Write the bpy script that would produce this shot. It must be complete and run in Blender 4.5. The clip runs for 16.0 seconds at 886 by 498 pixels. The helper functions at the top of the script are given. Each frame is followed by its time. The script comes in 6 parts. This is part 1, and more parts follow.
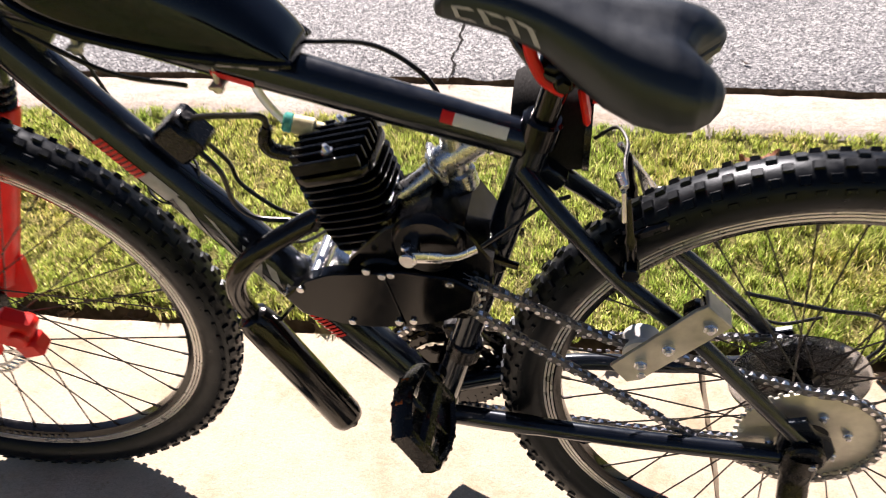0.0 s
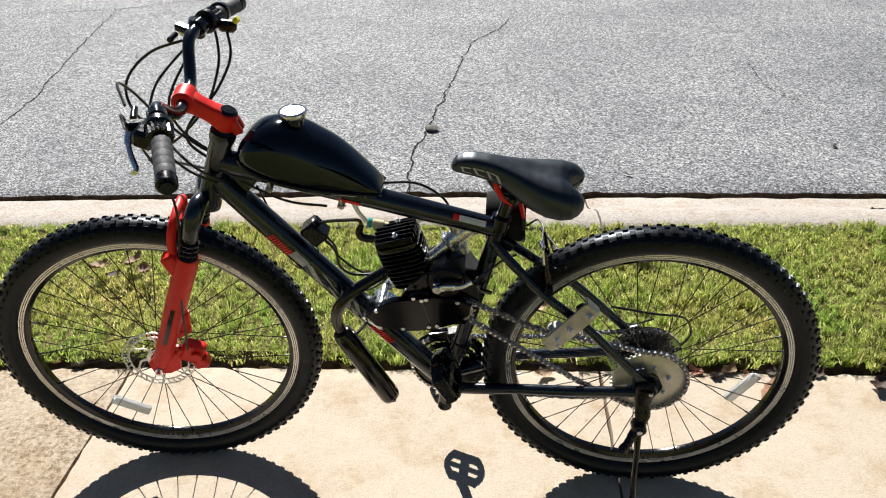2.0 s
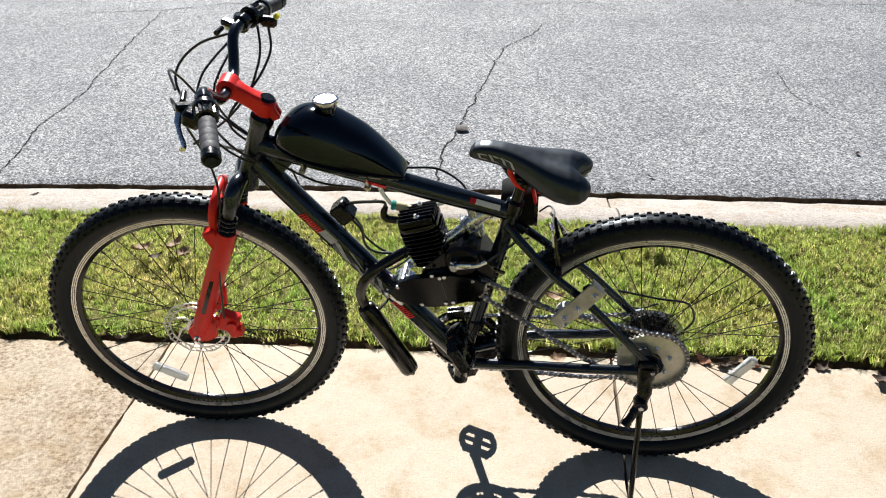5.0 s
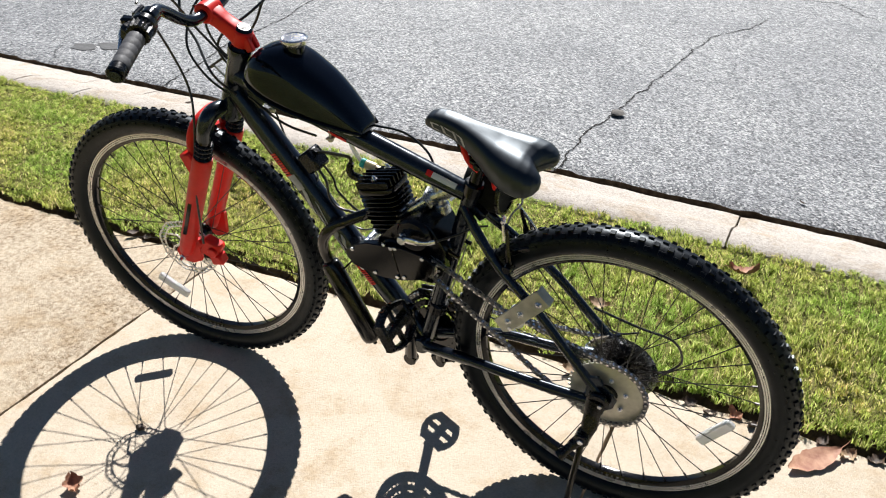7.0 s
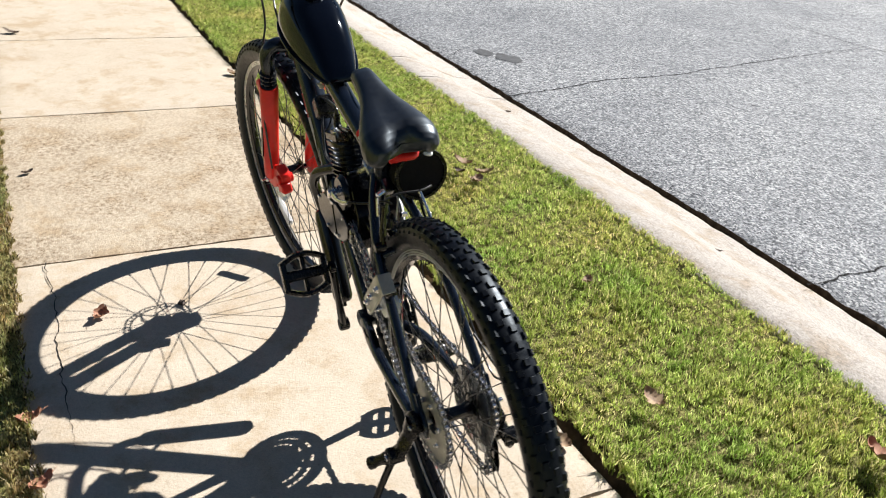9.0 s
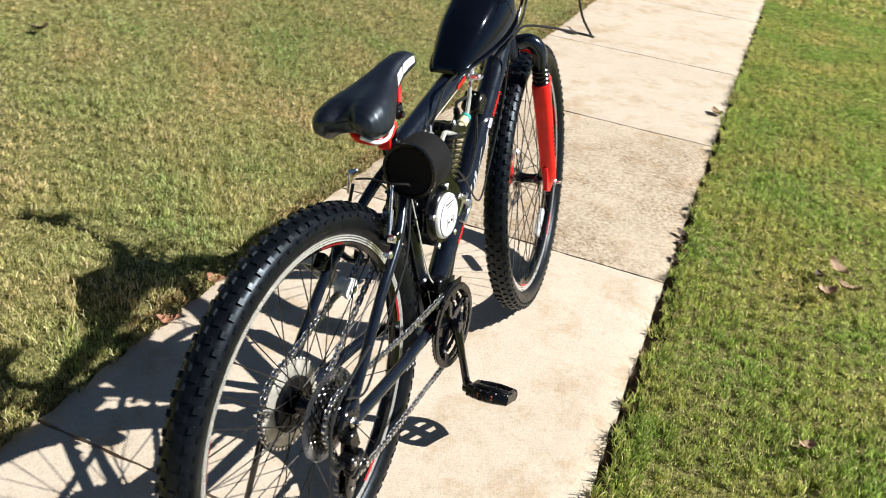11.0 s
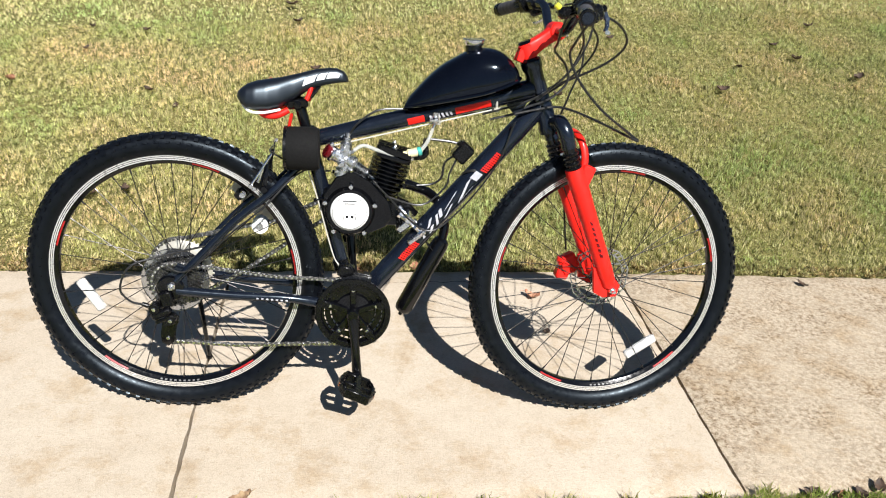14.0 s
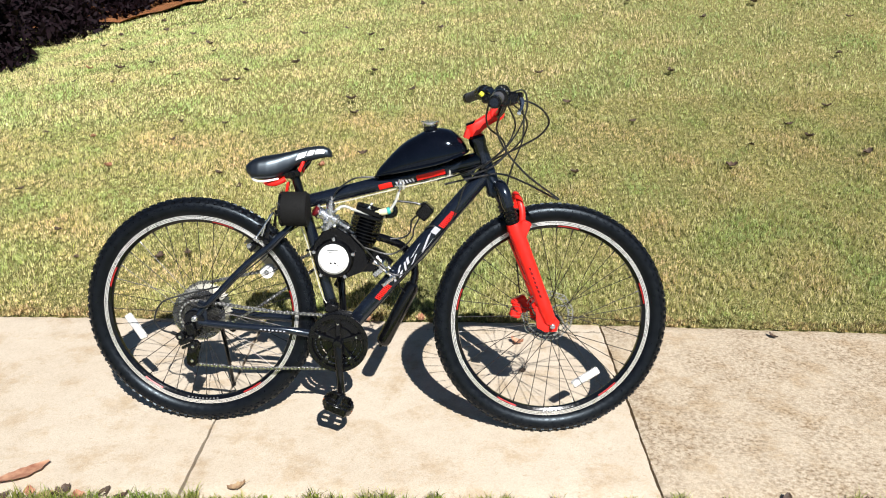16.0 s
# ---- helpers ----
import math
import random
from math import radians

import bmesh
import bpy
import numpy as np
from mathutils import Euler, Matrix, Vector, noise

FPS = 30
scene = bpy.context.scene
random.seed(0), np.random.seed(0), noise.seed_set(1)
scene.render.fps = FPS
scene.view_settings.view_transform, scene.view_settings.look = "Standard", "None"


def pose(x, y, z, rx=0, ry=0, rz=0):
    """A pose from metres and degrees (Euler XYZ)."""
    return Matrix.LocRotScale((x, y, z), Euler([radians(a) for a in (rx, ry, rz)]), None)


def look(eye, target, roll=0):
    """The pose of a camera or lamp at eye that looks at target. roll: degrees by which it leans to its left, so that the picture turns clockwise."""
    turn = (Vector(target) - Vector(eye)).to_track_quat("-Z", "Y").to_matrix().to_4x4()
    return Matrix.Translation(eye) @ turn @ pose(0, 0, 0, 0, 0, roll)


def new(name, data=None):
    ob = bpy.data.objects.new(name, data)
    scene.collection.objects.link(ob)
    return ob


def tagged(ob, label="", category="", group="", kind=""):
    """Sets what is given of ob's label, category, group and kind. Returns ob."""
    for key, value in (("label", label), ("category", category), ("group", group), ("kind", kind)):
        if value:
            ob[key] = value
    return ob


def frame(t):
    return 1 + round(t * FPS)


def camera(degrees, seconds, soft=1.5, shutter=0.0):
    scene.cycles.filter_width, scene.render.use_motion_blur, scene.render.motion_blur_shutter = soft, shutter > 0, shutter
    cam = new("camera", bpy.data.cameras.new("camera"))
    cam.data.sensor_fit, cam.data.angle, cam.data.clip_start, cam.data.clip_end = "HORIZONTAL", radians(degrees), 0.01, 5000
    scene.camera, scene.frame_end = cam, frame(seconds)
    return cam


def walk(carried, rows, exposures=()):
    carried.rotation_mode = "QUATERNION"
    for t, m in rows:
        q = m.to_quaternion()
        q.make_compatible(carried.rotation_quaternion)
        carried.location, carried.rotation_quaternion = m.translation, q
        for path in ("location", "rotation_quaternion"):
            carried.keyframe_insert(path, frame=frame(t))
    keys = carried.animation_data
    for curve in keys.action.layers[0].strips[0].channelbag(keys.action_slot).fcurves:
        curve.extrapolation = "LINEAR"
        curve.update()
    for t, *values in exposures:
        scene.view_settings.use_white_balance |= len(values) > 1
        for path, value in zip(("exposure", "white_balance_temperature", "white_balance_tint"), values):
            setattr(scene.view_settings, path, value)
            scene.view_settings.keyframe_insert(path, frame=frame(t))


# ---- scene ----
cam = camera(55.1, 16.0, soft=1.05, shutter=0.3)
PATH = [
    (0, (0.244, -0.828, 1.127), (-0.025, 0.773, -0.041), -1.7),
    (0.5, (0.255, -1.074, 1.3), (-0.009, 0.574, 0.197), -2.6),
    (1, (0.194, -1.283, 1.395), (0.014, 0.406, 0.34), -2.0),
    (1.5, (0.152, -1.431, 1.477), (0.045, 0.294, 0.471), -1.0),
    (2, (0.19, -1.603, 1.504), (0.088, 0.149, 0.544), -0.8),
    (2.5, (0.201, -1.71, 1.523), (0.08, 0.055, 0.591), -1.1),
    (3, (0.188, -1.755, 1.522), (0.043, 0.015, 0.603), -1.0),
    (3.5, (0.195, -1.761, 1.522), (0.036, 0.01, 0.606), -1.0),
    (4, (0.208, -1.764, 1.523), (0.051, 0.007, 0.605), -0.9),
    (4.2, (0.213, -1.764, 1.525), (0.059, 0.006, 0.607), -0.9),
    (6.3, (0.439, -1.597, 1.499), (0.019, 0.071, 0.477), 1.8),
    (6.5, (0.512, -1.554, 1.493), (0.023, 0.092, 0.467), 2.3),
    (7, (0.772, -1.475, 1.476), (0.079, 0.102, 0.46), 3.1),
    (7.5, (1.019, -1.345, 1.445), (0.078, 0.122, 0.464), 3.2),
    (8, (1.233, -1.172, 1.431), (0.03, 0.121, 0.492), 3.5),
    (8.5, (1.471, -0.98, 1.395), (0.065, 0.098, 0.466), 5.1),
    (9, (1.588, -0.704, 1.372), (0.06, 0.161, 0.415), 6.9),
    (9.5, (1.629, -0.412, 1.433), (0.005, 0.191, 0.433), 7.7),
    (10, (1.713, -0.09, 1.418), (-0.001, 0.074, 0.402), 6.0),
    (10.2, (1.699, 0.045, 1.418), (-0.021, 0.037, 0.397), 5.9),
    (12.3, (1.022, 1.243, 1.315), (-0.07, -0.115, 0.334), 6.0),
    (12.5, (0.927, 1.37, 1.335), (-0.037, -0.092, 0.369), 5.5),
    (13, (0.681, 1.671, 1.381), (0.014, 0.031, 0.449), 5.1),
    (13.5, (0.371, 1.812, 1.378), (-0.054, 0.081, 0.47), 4.4),
    (14, (0.118, 1.916, 1.411), (-0.103, 0.134, 0.53), 3.4),
    (14.5, (-0.071, 2.09, 1.443), (-0.142, 0.277, 0.603), 2.1),
    (15, (-0.135, 2.226, 1.473), (-0.138, 0.376, 0.714), 1.0),
    (15.5, (-0.169, 2.354, 1.5), (-0.169, 0.484, 0.79), 0.0),
    (16, (-0.249, 2.416, 1.503), (-0.226, 0.542, 0.804), 0.4),
]
walk(cam, [(t, look(e, g, r)) for t, e, g, r in PATH], [(0.0, 1.37, 6900, 22), (0.5, 1.12, 6700, 18), (1.0, 1.00, 6450, 10), (2.0, 0.94, 6400, 10), (2.5, 0.95, 6350, 10), (3.5, 1.04, 6300, 10), (4.0, 1.06, 6250, 10), (7.0, 1.03, 6250, 10), (13.5, 0.97, 6250, 10), (15.0, 0.91, 6250, 10), (15.5, 0.95, 6250, 10), (16.0, 0.99, 6250, 10)])

# ---- daylight: clear sky, low autumn sun from the street side ----
SUN = Vector((-0.31, 1.0, 0.99)).normalized()
world = bpy.data.worlds.new("sky")
scene.world = world
world.use_nodes = True
wn = world.node_tree.nodes
sky = wn.new("ShaderNodeTexSky")
sky.sky_type, sky.sun_disc = "NISHITA", False
sky.sun_elevation = math.asin(SUN.z)
sky.sun_rotation = math.atan2(SUN.x, SUN.y)
sky.dust_density, sky.ozone_density = 0.15, 1.6
world.node_tree.links.new(sky.outputs[0], wn["Background"].inputs[0])
wn["Background"].inputs[1].default_value = 0.024
sun_data = bpy.data.lights.new("sun", "SUN")
sun_data.energy, sun_data.angle, sun_data.color = 4.6, radians(0.5), (1.0, 0.955, 0.895)
sun_ob = new("sun", sun_data)
sun_ob.matrix_world = look(SUN * 30, (0, 0, 0))


# ---- materials ----
def nodes_of(name):
    m = bpy.data.materials.new(name)
    m.use_nodes = True
    nt = m.node_tree
    return m, nt, nt.nodes["Principled BSDF"]


def tex_noise(nt, scale, detail=4.0, rough=0.55, coord="Object"):
    tc = nt.nodes.new("ShaderNodeTexCoord")
    n = nt.nodes.new("ShaderNodeTexNoise")
    n.inputs["Scale"].default_value, n.inputs["Detail"].default_value, n.inputs["Roughness"].default_value = scale, detail, rough
    nt.links.new(tc.outputs[coord], n.inputs["Vector"])
    return n.outputs["Fac"]


def tex_cells(nt, scale, output="Color", coord="Object"):
    tc = nt.nodes.new("ShaderNodeTexCoord")
    n = nt.nodes.new("ShaderNodeTexVoronoi")
    n.inputs["Scale"].default_value = scale
    nt.links.new(tc.outputs[coord], n.inputs["Vector"])
    return n.outputs[output]


def ramp(nt, fac, stops):
    r = nt.nodes.new("ShaderNodeValToRGB")
    el = r.color_ramp.elements
    while len(el) < len(stops):
        el.new(0.5)
    for e, (p, c) in zip(el, stops):
        e.position, e.color = p, (*c, 1.0) if len(c) == 3 else c
    nt.links.new(fac, r.inputs["Fac"])
    return r.outputs["Color"]


def mix(nt, fac, a, b, how="MIX"):
    m = nt.nodes.new("ShaderNodeMix")
    m.data_type, m.blend_type = "RGBA", how
    for sock, v in ((m.inputs[0], fac), (m.inputs[6], a), (m.inputs[7], b)):
        if isinstance(v, (int, float)):
            sock.default_value = v
        elif isinstance(v, tuple):
            sock.default_value = (*v, 1.0)
        else:
            nt.links.new(v, sock)
    return m.outputs[2]


def bump(nt, bsdf, height, strength, distance):
    b = nt.nodes.new("ShaderNodeBump")
    b.inputs["Strength"].default_value, b.inputs["Distance"].default_value = strength, distance
    nt.links.new(height, b.inputs["Height"])
    nt.links.new(b.outputs[0], bsdf.inputs["Normal"])


def surface(name, base, rough=0.5, metal=0.0, var=0.25, scale=60.0, grain=0.15, grain_scale=700.0, coat=0.0, rough_var=0.12, spec=0.5, sheen=(1.0, 1.0, 1.0)):
    """Paint, plastic, rubber or metal: slow wear, dust in the gloss and a fine grain."""
    m, nt, p = nodes_of(name)
    dark = tuple(c * (1 - var) for c in base)
    light = tuple(min(1.0, c * (1 + var) + 0.0006) for c in base)
    nt.links.new(ramp(nt, tex_noise(nt, scale), [(0.3, dark), (0.72, light)]), p.inputs["Base Color"])
    lo, hi = max(0.03, rough - rough_var), min(1.0, rough + rough_var)
    nt.links.new(ramp(nt, tex_noise(nt, scale * 2.3, 6.0), [(0.3, (lo,) * 3), (0.75, (hi,) * 3)]), p.inputs["Roughness"])
    p.inputs["Metallic"].default_value = metal
    p.inputs["Specular Tint"].default_value = (*sheen, 1.0)
    p.inputs["Specular IOR Level"].default_value = spec
    if coat:
        p.inputs["Coat Weight"].default_value, p.inputs["Coat Roughness"].default_value = coat, 0.06
    if grain:
        bump(nt, p, tex_noise(nt, grain_scale, 2.0), grain, 0.0006)
    return m


FRAME = surface("navy_black_paint", (0.0048, 0.0068, 0.0125), 0.22, 0.0, 0.25, 30, 0.03, 900, coat=0.3, rough_var=0.05, spec=0.5, sheen=(0.74, 0.88, 1.0))
TANK = surface("gloss_black_enamel", (0.0016, 0.0022, 0.0046), 0.07, 0.0, 0.2, 20, 0.0, 500, rough_var=0.02, spec=0.42, sheen=(0.74, 0.88, 1.0))
BLACK = surface("black_painted_metal", (0.0022, 0.0023, 0.0030), 0.14, 0.0, 0.35, 50, 0.05, 600, rough_var=0.07, spec=0.45)
SATIN = surface("satin_black_casting", (0.0020, 0.0021, 0.0026), 0.18, 0.0, 0.3, 70, 0.06, 500, rough_var=0.06, spec=0.36)
PLASTIC = surface("black_plastic", (0.0024, 0.0025, 0.0030), 0.26, 0.0, 0.25, 80, 0.10, 900, rough_var=0.10, spec=0.36)
RUBBER = surface("tyre_rubber", (0.0024, 0.0029, 0.0045), 0.38, 0.0, 0.35, 40, 0.2, 500, rough_var=0.12, spec=0.26, sheen=(0.74, 0.88, 1.0))
GRIP = surface("grey_grip_rubber", (0.055, 0.055, 0.062), 0.70, 0.0, 0.25, 60, 0.3, 900)
VINYL = surface("black_saddle_vinyl", (0.0035, 0.0044, 0.0075), 0.40, 0.0, 0.15, 25, 0.05, 1800, rough_var=0.04, spec=0.8, sheen=(0.74, 0.88, 1.0))
RED = surface("red_enamel", (0.72, 0.014, 0.008), 0.42, 0.0, 0.12, 25, 0.03, 600, spec=0.35)
STICKER = surface("faded_red_sticker", (0.34, 0.012, 0.012), 0.35, 0.0, 0.3, 60, 0.03, 500)
CHROME = surface("chrome", (0.80, 0.80, 0.81), 0.24, 1.0, 0.08, 90, 0.05, 500, rough_var=0.06)
ALU = surface("machined_aluminium", (0.62, 0.61, 0.60), 0.3, 1.0, 0.12, 200, 0.15, 900)
CAST = surface("raw_cast_aluminium", (0.66, 0.67, 0.69), 0.30, 1.0, 0.2, 90, 0.25, 500)
STEEL = surface("zinc_steel_plate", (0.56, 0.54, 0.47), 0.45, 0.6, 0.25, 30, 0.2, 400)
CHAIN = surface("oiled_chain_steel", (0.52, 0.50, 0.46), 0.28, 1.0, 0.4, 150, 0.1, 500)
SPOKE = surface("dark_spoke_steel", (0.045, 0.042, 0.04), 0.35, 0.8, 0.3, 60, 0.0)
WHITE = surface("white_plastic", (0.78, 0.78, 0.77), 0.4, 0.0, 0.05, 30, 0.05, 500)
DECAL = surface("silver_grey_decal", (0.42, 0.42, 0.46), 0.35, 0.0, 0.25, 60, 0.03, 500)
CABLE = surface("black_cable_housing", (0.012, 0.012, 0.012), 0.35, 0.0, 0.2, 60, 0.05, 500)
PALE = surface("dull_white_cable", (0.52, 0.50, 0.44), 0.5, 0.0, 0.1, 60, 0.05, 500)
AMBER = surface("amber_reflector", (0.30, 0.07, 0.012), 0.25, 0.0, 0.15, 300, 0.3, 900)
YELLOW = surface("yellow_plastic", (0.75, 0.72, 0.04), 0.4, 0.0, 0.1, 80, 0.05, 500)
BRASS = surface("cream_filter_plastic", (0.66, 0.60, 0.36), 0.35, 0.0, 0.2, 80, 0.05, 500)
RIM = surface("brushed_rim_alloy", (0.78, 0.765, 0.74), 0.30, 0.65, 0.05, 12, 0.0, 500, rough_var=0.05)
PRINT = surface("dark_grey_print", (0.09, 0.09, 0.09), 0.5, 0.0, 0.1, 60, 0.0)
FOAM = surface("black_filter_foam", (0.005, 0.005, 0.005), 0.85, 0.0, 0.3, 200, 0.6, 500, spec=0.2)


def clear_plastic(name, tint, rough=0.25, alpha=0.5):
    m, nt, p = nodes_of(name)
    p.inputs["Base Color"].default_value = (*tint, 1)
    p.inputs["Roughness"].default_value = rough
    p.inputs["Transmission Weight"].default_value = alpha
    p.inputs["IOR"].default_value = 1.35
    bump(nt, p, tex_noise(nt, 250), 0.1, 0.0006)
    return m


HOSE = clear_plastic("milky_fuel_hose", (0.74, 0.75, 0.70), 0.25, 0.6)
GUARD = clear_plastic("clear_smoky_plastic", (0.50, 0.52, 0.56), 0.10, 0.96)
LINKS = surface("oily_chain_plates", (0.20, 0.195, 0.19), 0.35, 0.95, 0.35, 150, 0.1, 500)
CHERRY = surface("dark_red_anodised_ring", (0.10, 0.003, 0.006), 0.3, 0.2, 0.15, 60, 0.05, 500)
COGS = surface("dull_cog_steel", (0.14, 0.137, 0.132), 0.30, 0.95, 0.35, 120, 0.1, 500)
REFLECTOR = clear_plastic("clear_reflector", (0.95, 0.95, 0.95), 0.2, 0.6)
TEAL = clear_plastic("teal_filter_plastic", (0.10, 0.55, 0.50), 0.2, 0.4)
LENS = clear_plastic("pale_reflector_lens", (0.97, 0.97, 0.96), 0.45, 0.55)


def concrete(name, base, stain, speck, speck_scale, grain, pit, mottle=0.80):
    m, nt, p = nodes_of(name)
    slow = ramp(nt, tex_noise(nt, 1.7, 6.0, 0.6), [(0.30, stain), (0.62, base)])
    mid = ramp(nt, tex_noise(nt, 14 if mottle > 0.7 else 70, 7.0, 0.7), [(0.34, (base[0] * mottle, base[1] * mottle * 0.96, base[2] * mottle * 0.9)), (0.6, tuple(min(1, c * 1.06) for c in base))])
    col = mix(nt, 0.5, slow, mid)
    cells = tex_cells(nt, speck_scale)
    bits = nt.nodes.new("ShaderNodeSeparateColor")
    nt.links.new(cells, bits.inputs[0])
    marks = ramp(nt, bits.outputs[0], [(0.0, tuple(c * (1 - speck) for c in base)), (0.5, base), (1.0, tuple(min(1, c * (1 + speck * 0.5)) for c in base))])
    col = mix(nt, 0.45, col, marks)
    fine = ramp(nt, tex_noise(nt, 380, 3.0), [(0.3, (1 - grain,) * 3), (0.62, (1.0, 1.0, 1.0))])
    col = mix(nt, 1.0, col, fine, "MULTIPLY")
    if mottle < 0.7:
        fleck = ramp(nt, tex_noise(nt, 72, 8.0, 0.78), [(0.39, (0.40, 0.33, 0.25)), (0.55, (1.0, 1.0, 1.0))])
        area = ramp(nt, tex_noise(nt, 2.6, 4.0, 0.6), [(0.38, (0.18, 0.18, 0.18)), (0.57, (1.0, 1.0, 1.0))])
        col = mix(nt, area, col, mix(nt, 1.0, col, fleck, "MULTIPLY"))
    blot = ramp(nt, tex_noise(nt, 5.5, 7.0, 0.72), [(0.36, (0.84, 0.77, 0.67)), (0.50, (1.0, 1.0, 1.0))])
    col = mix(nt, 1.0, col, blot, "MULTIPLY")
    soot = ramp(nt, tex_noise(nt, 33.0, 6.0, 0.75), [(0.30, (0.74, 0.68, 0.60)), (0.40, (1.0, 1.0, 1.0))])
    col = mix(nt, 1.0, col, soot, "MULTIPLY")
    tone = nt.nodes.new("ShaderNodeObjectInfo")
    shade = ramp(nt, tone.outputs["Random"], [(0.0, (0.93, 0.93, 0.93)), (1.0, (1.0, 1.0, 1.0))])
    col = mix(nt, 1.0, col, shade, "MULTIPLY")
    nt.links.new(col, p.inputs["Base Color"])
    p.inputs["Roughness"].default_value = 0.88
    p.inputs["Specular IOR Level"].default_value = 0.3
    bump(nt, p, tex_noise(nt, 160, 8.0, 0.7), pit, 0.004)
    return m


SLAB = concrete("cream_broomed_concrete", (0.59, 0.508, 0.40), (0.42, 0.325, 0.22), 0.2, 210, 0.2, 0.5)
SLAB_OLD = concrete("worn_aggregate_concrete", (0.60, 0.505, 0.380), (0.43, 0.335, 0.225), 0.34, 150, 0.28, 0.9, 0.69)
KERB = concrete("pale_kerb_concrete", (0.56, 0.51, 0.455), (0.42, 0.37, 0.315), 0.55, 150, 0.45, 0.9)


def make_asphalt():
    m, nt, p = nodes_of("aged_asphalt")
    cells = nt.nodes.new("ShaderNodeSeparateColor")
    nt.links.new(tex_cells(nt, 125), cells.inputs[0])
    stone = ramp(nt, cells.outputs[0], [(0.0, (0.025, 0.028, 0.033)), (0.30, (0.135, 0.143, 0.155)), (0.70, (0.30, 0.307, 0.315)), (1.0, (0.60, 0.60, 0.59))])
    fine = ramp(nt, tex_noise(nt, 300, 5.0, 0.75), [(0.36, (0.30, 0.30, 0.30)), (0.58, (1.22, 1.22, 1.22))])
    col = mix(nt, 1.0, stone, fine, "MULTIPLY")
    patch = ramp(nt, tex_noise(nt, 0.9, 6.0, 0.68), [(0.30, (0.68, 0.69, 0.72)), (0.66, (1.10, 1.10, 1.09))])
    col = mix(nt, 1.0, col, patch, "MULTIPLY")
    nt.links.new(col, p.inputs["Base Color"])
    p.inputs["Roughness"].default_value = 0.8
    h = nt.nodes.new("ShaderNodeMath")
    h.operation = "ADD"
    nt.links.new(tex_cells(nt, 125, "Distance"), h.inputs[0])
    nt.links.new(tex_noise(nt, 420, 3.0), h.inputs[1])
    bump(nt, p, h.outputs[0], 0.55, 0.004)
    return m


ASPHALT = make_asphalt()
CRACK = surface("tarry_crack_dirt", (0.018, 0.017, 0.016), 0.95, 0.0, 0.5, 30, 0.5, 200, spec=0.1)
DIRT = surface("dark_edge_soil", (0.06, 0.043, 0.028), 0.95, 0.0, 0.5, 40, 0.8, 150, spec=0.1)


def make_turf(name, a, b, c):
    m, nt, p = nodes_of(name)
    col = ramp(nt, tex_noise(nt, 110, 7.0, 0.8), [(0.38, a), (0.5, b), (0.62, c)])
    slow = ramp(nt, tex_noise(nt, 1.3, 4.0), [(0.3, (0.75, 0.8, 0.75)), (0.7, (1.1, 1.05, 1.0))])
    nt.links.new(mix(nt, 1.0, col, slow, "MULTIPLY"), p.inputs["Base Color"])
    p.inputs["Roughness"].default_value = 0.95
    p.inputs["Specular IOR Level"].default_value = 0.1
    bump(nt, p, tex_noise(nt, 120, 6.0, 0.7), 0.8, 0.02)
    return m


THATCH = make_turf("turf_thatch", (0.05, 0.05, 0.016), (0.21, 0.20, 0.07), (0.46, 0.40, 0.19))


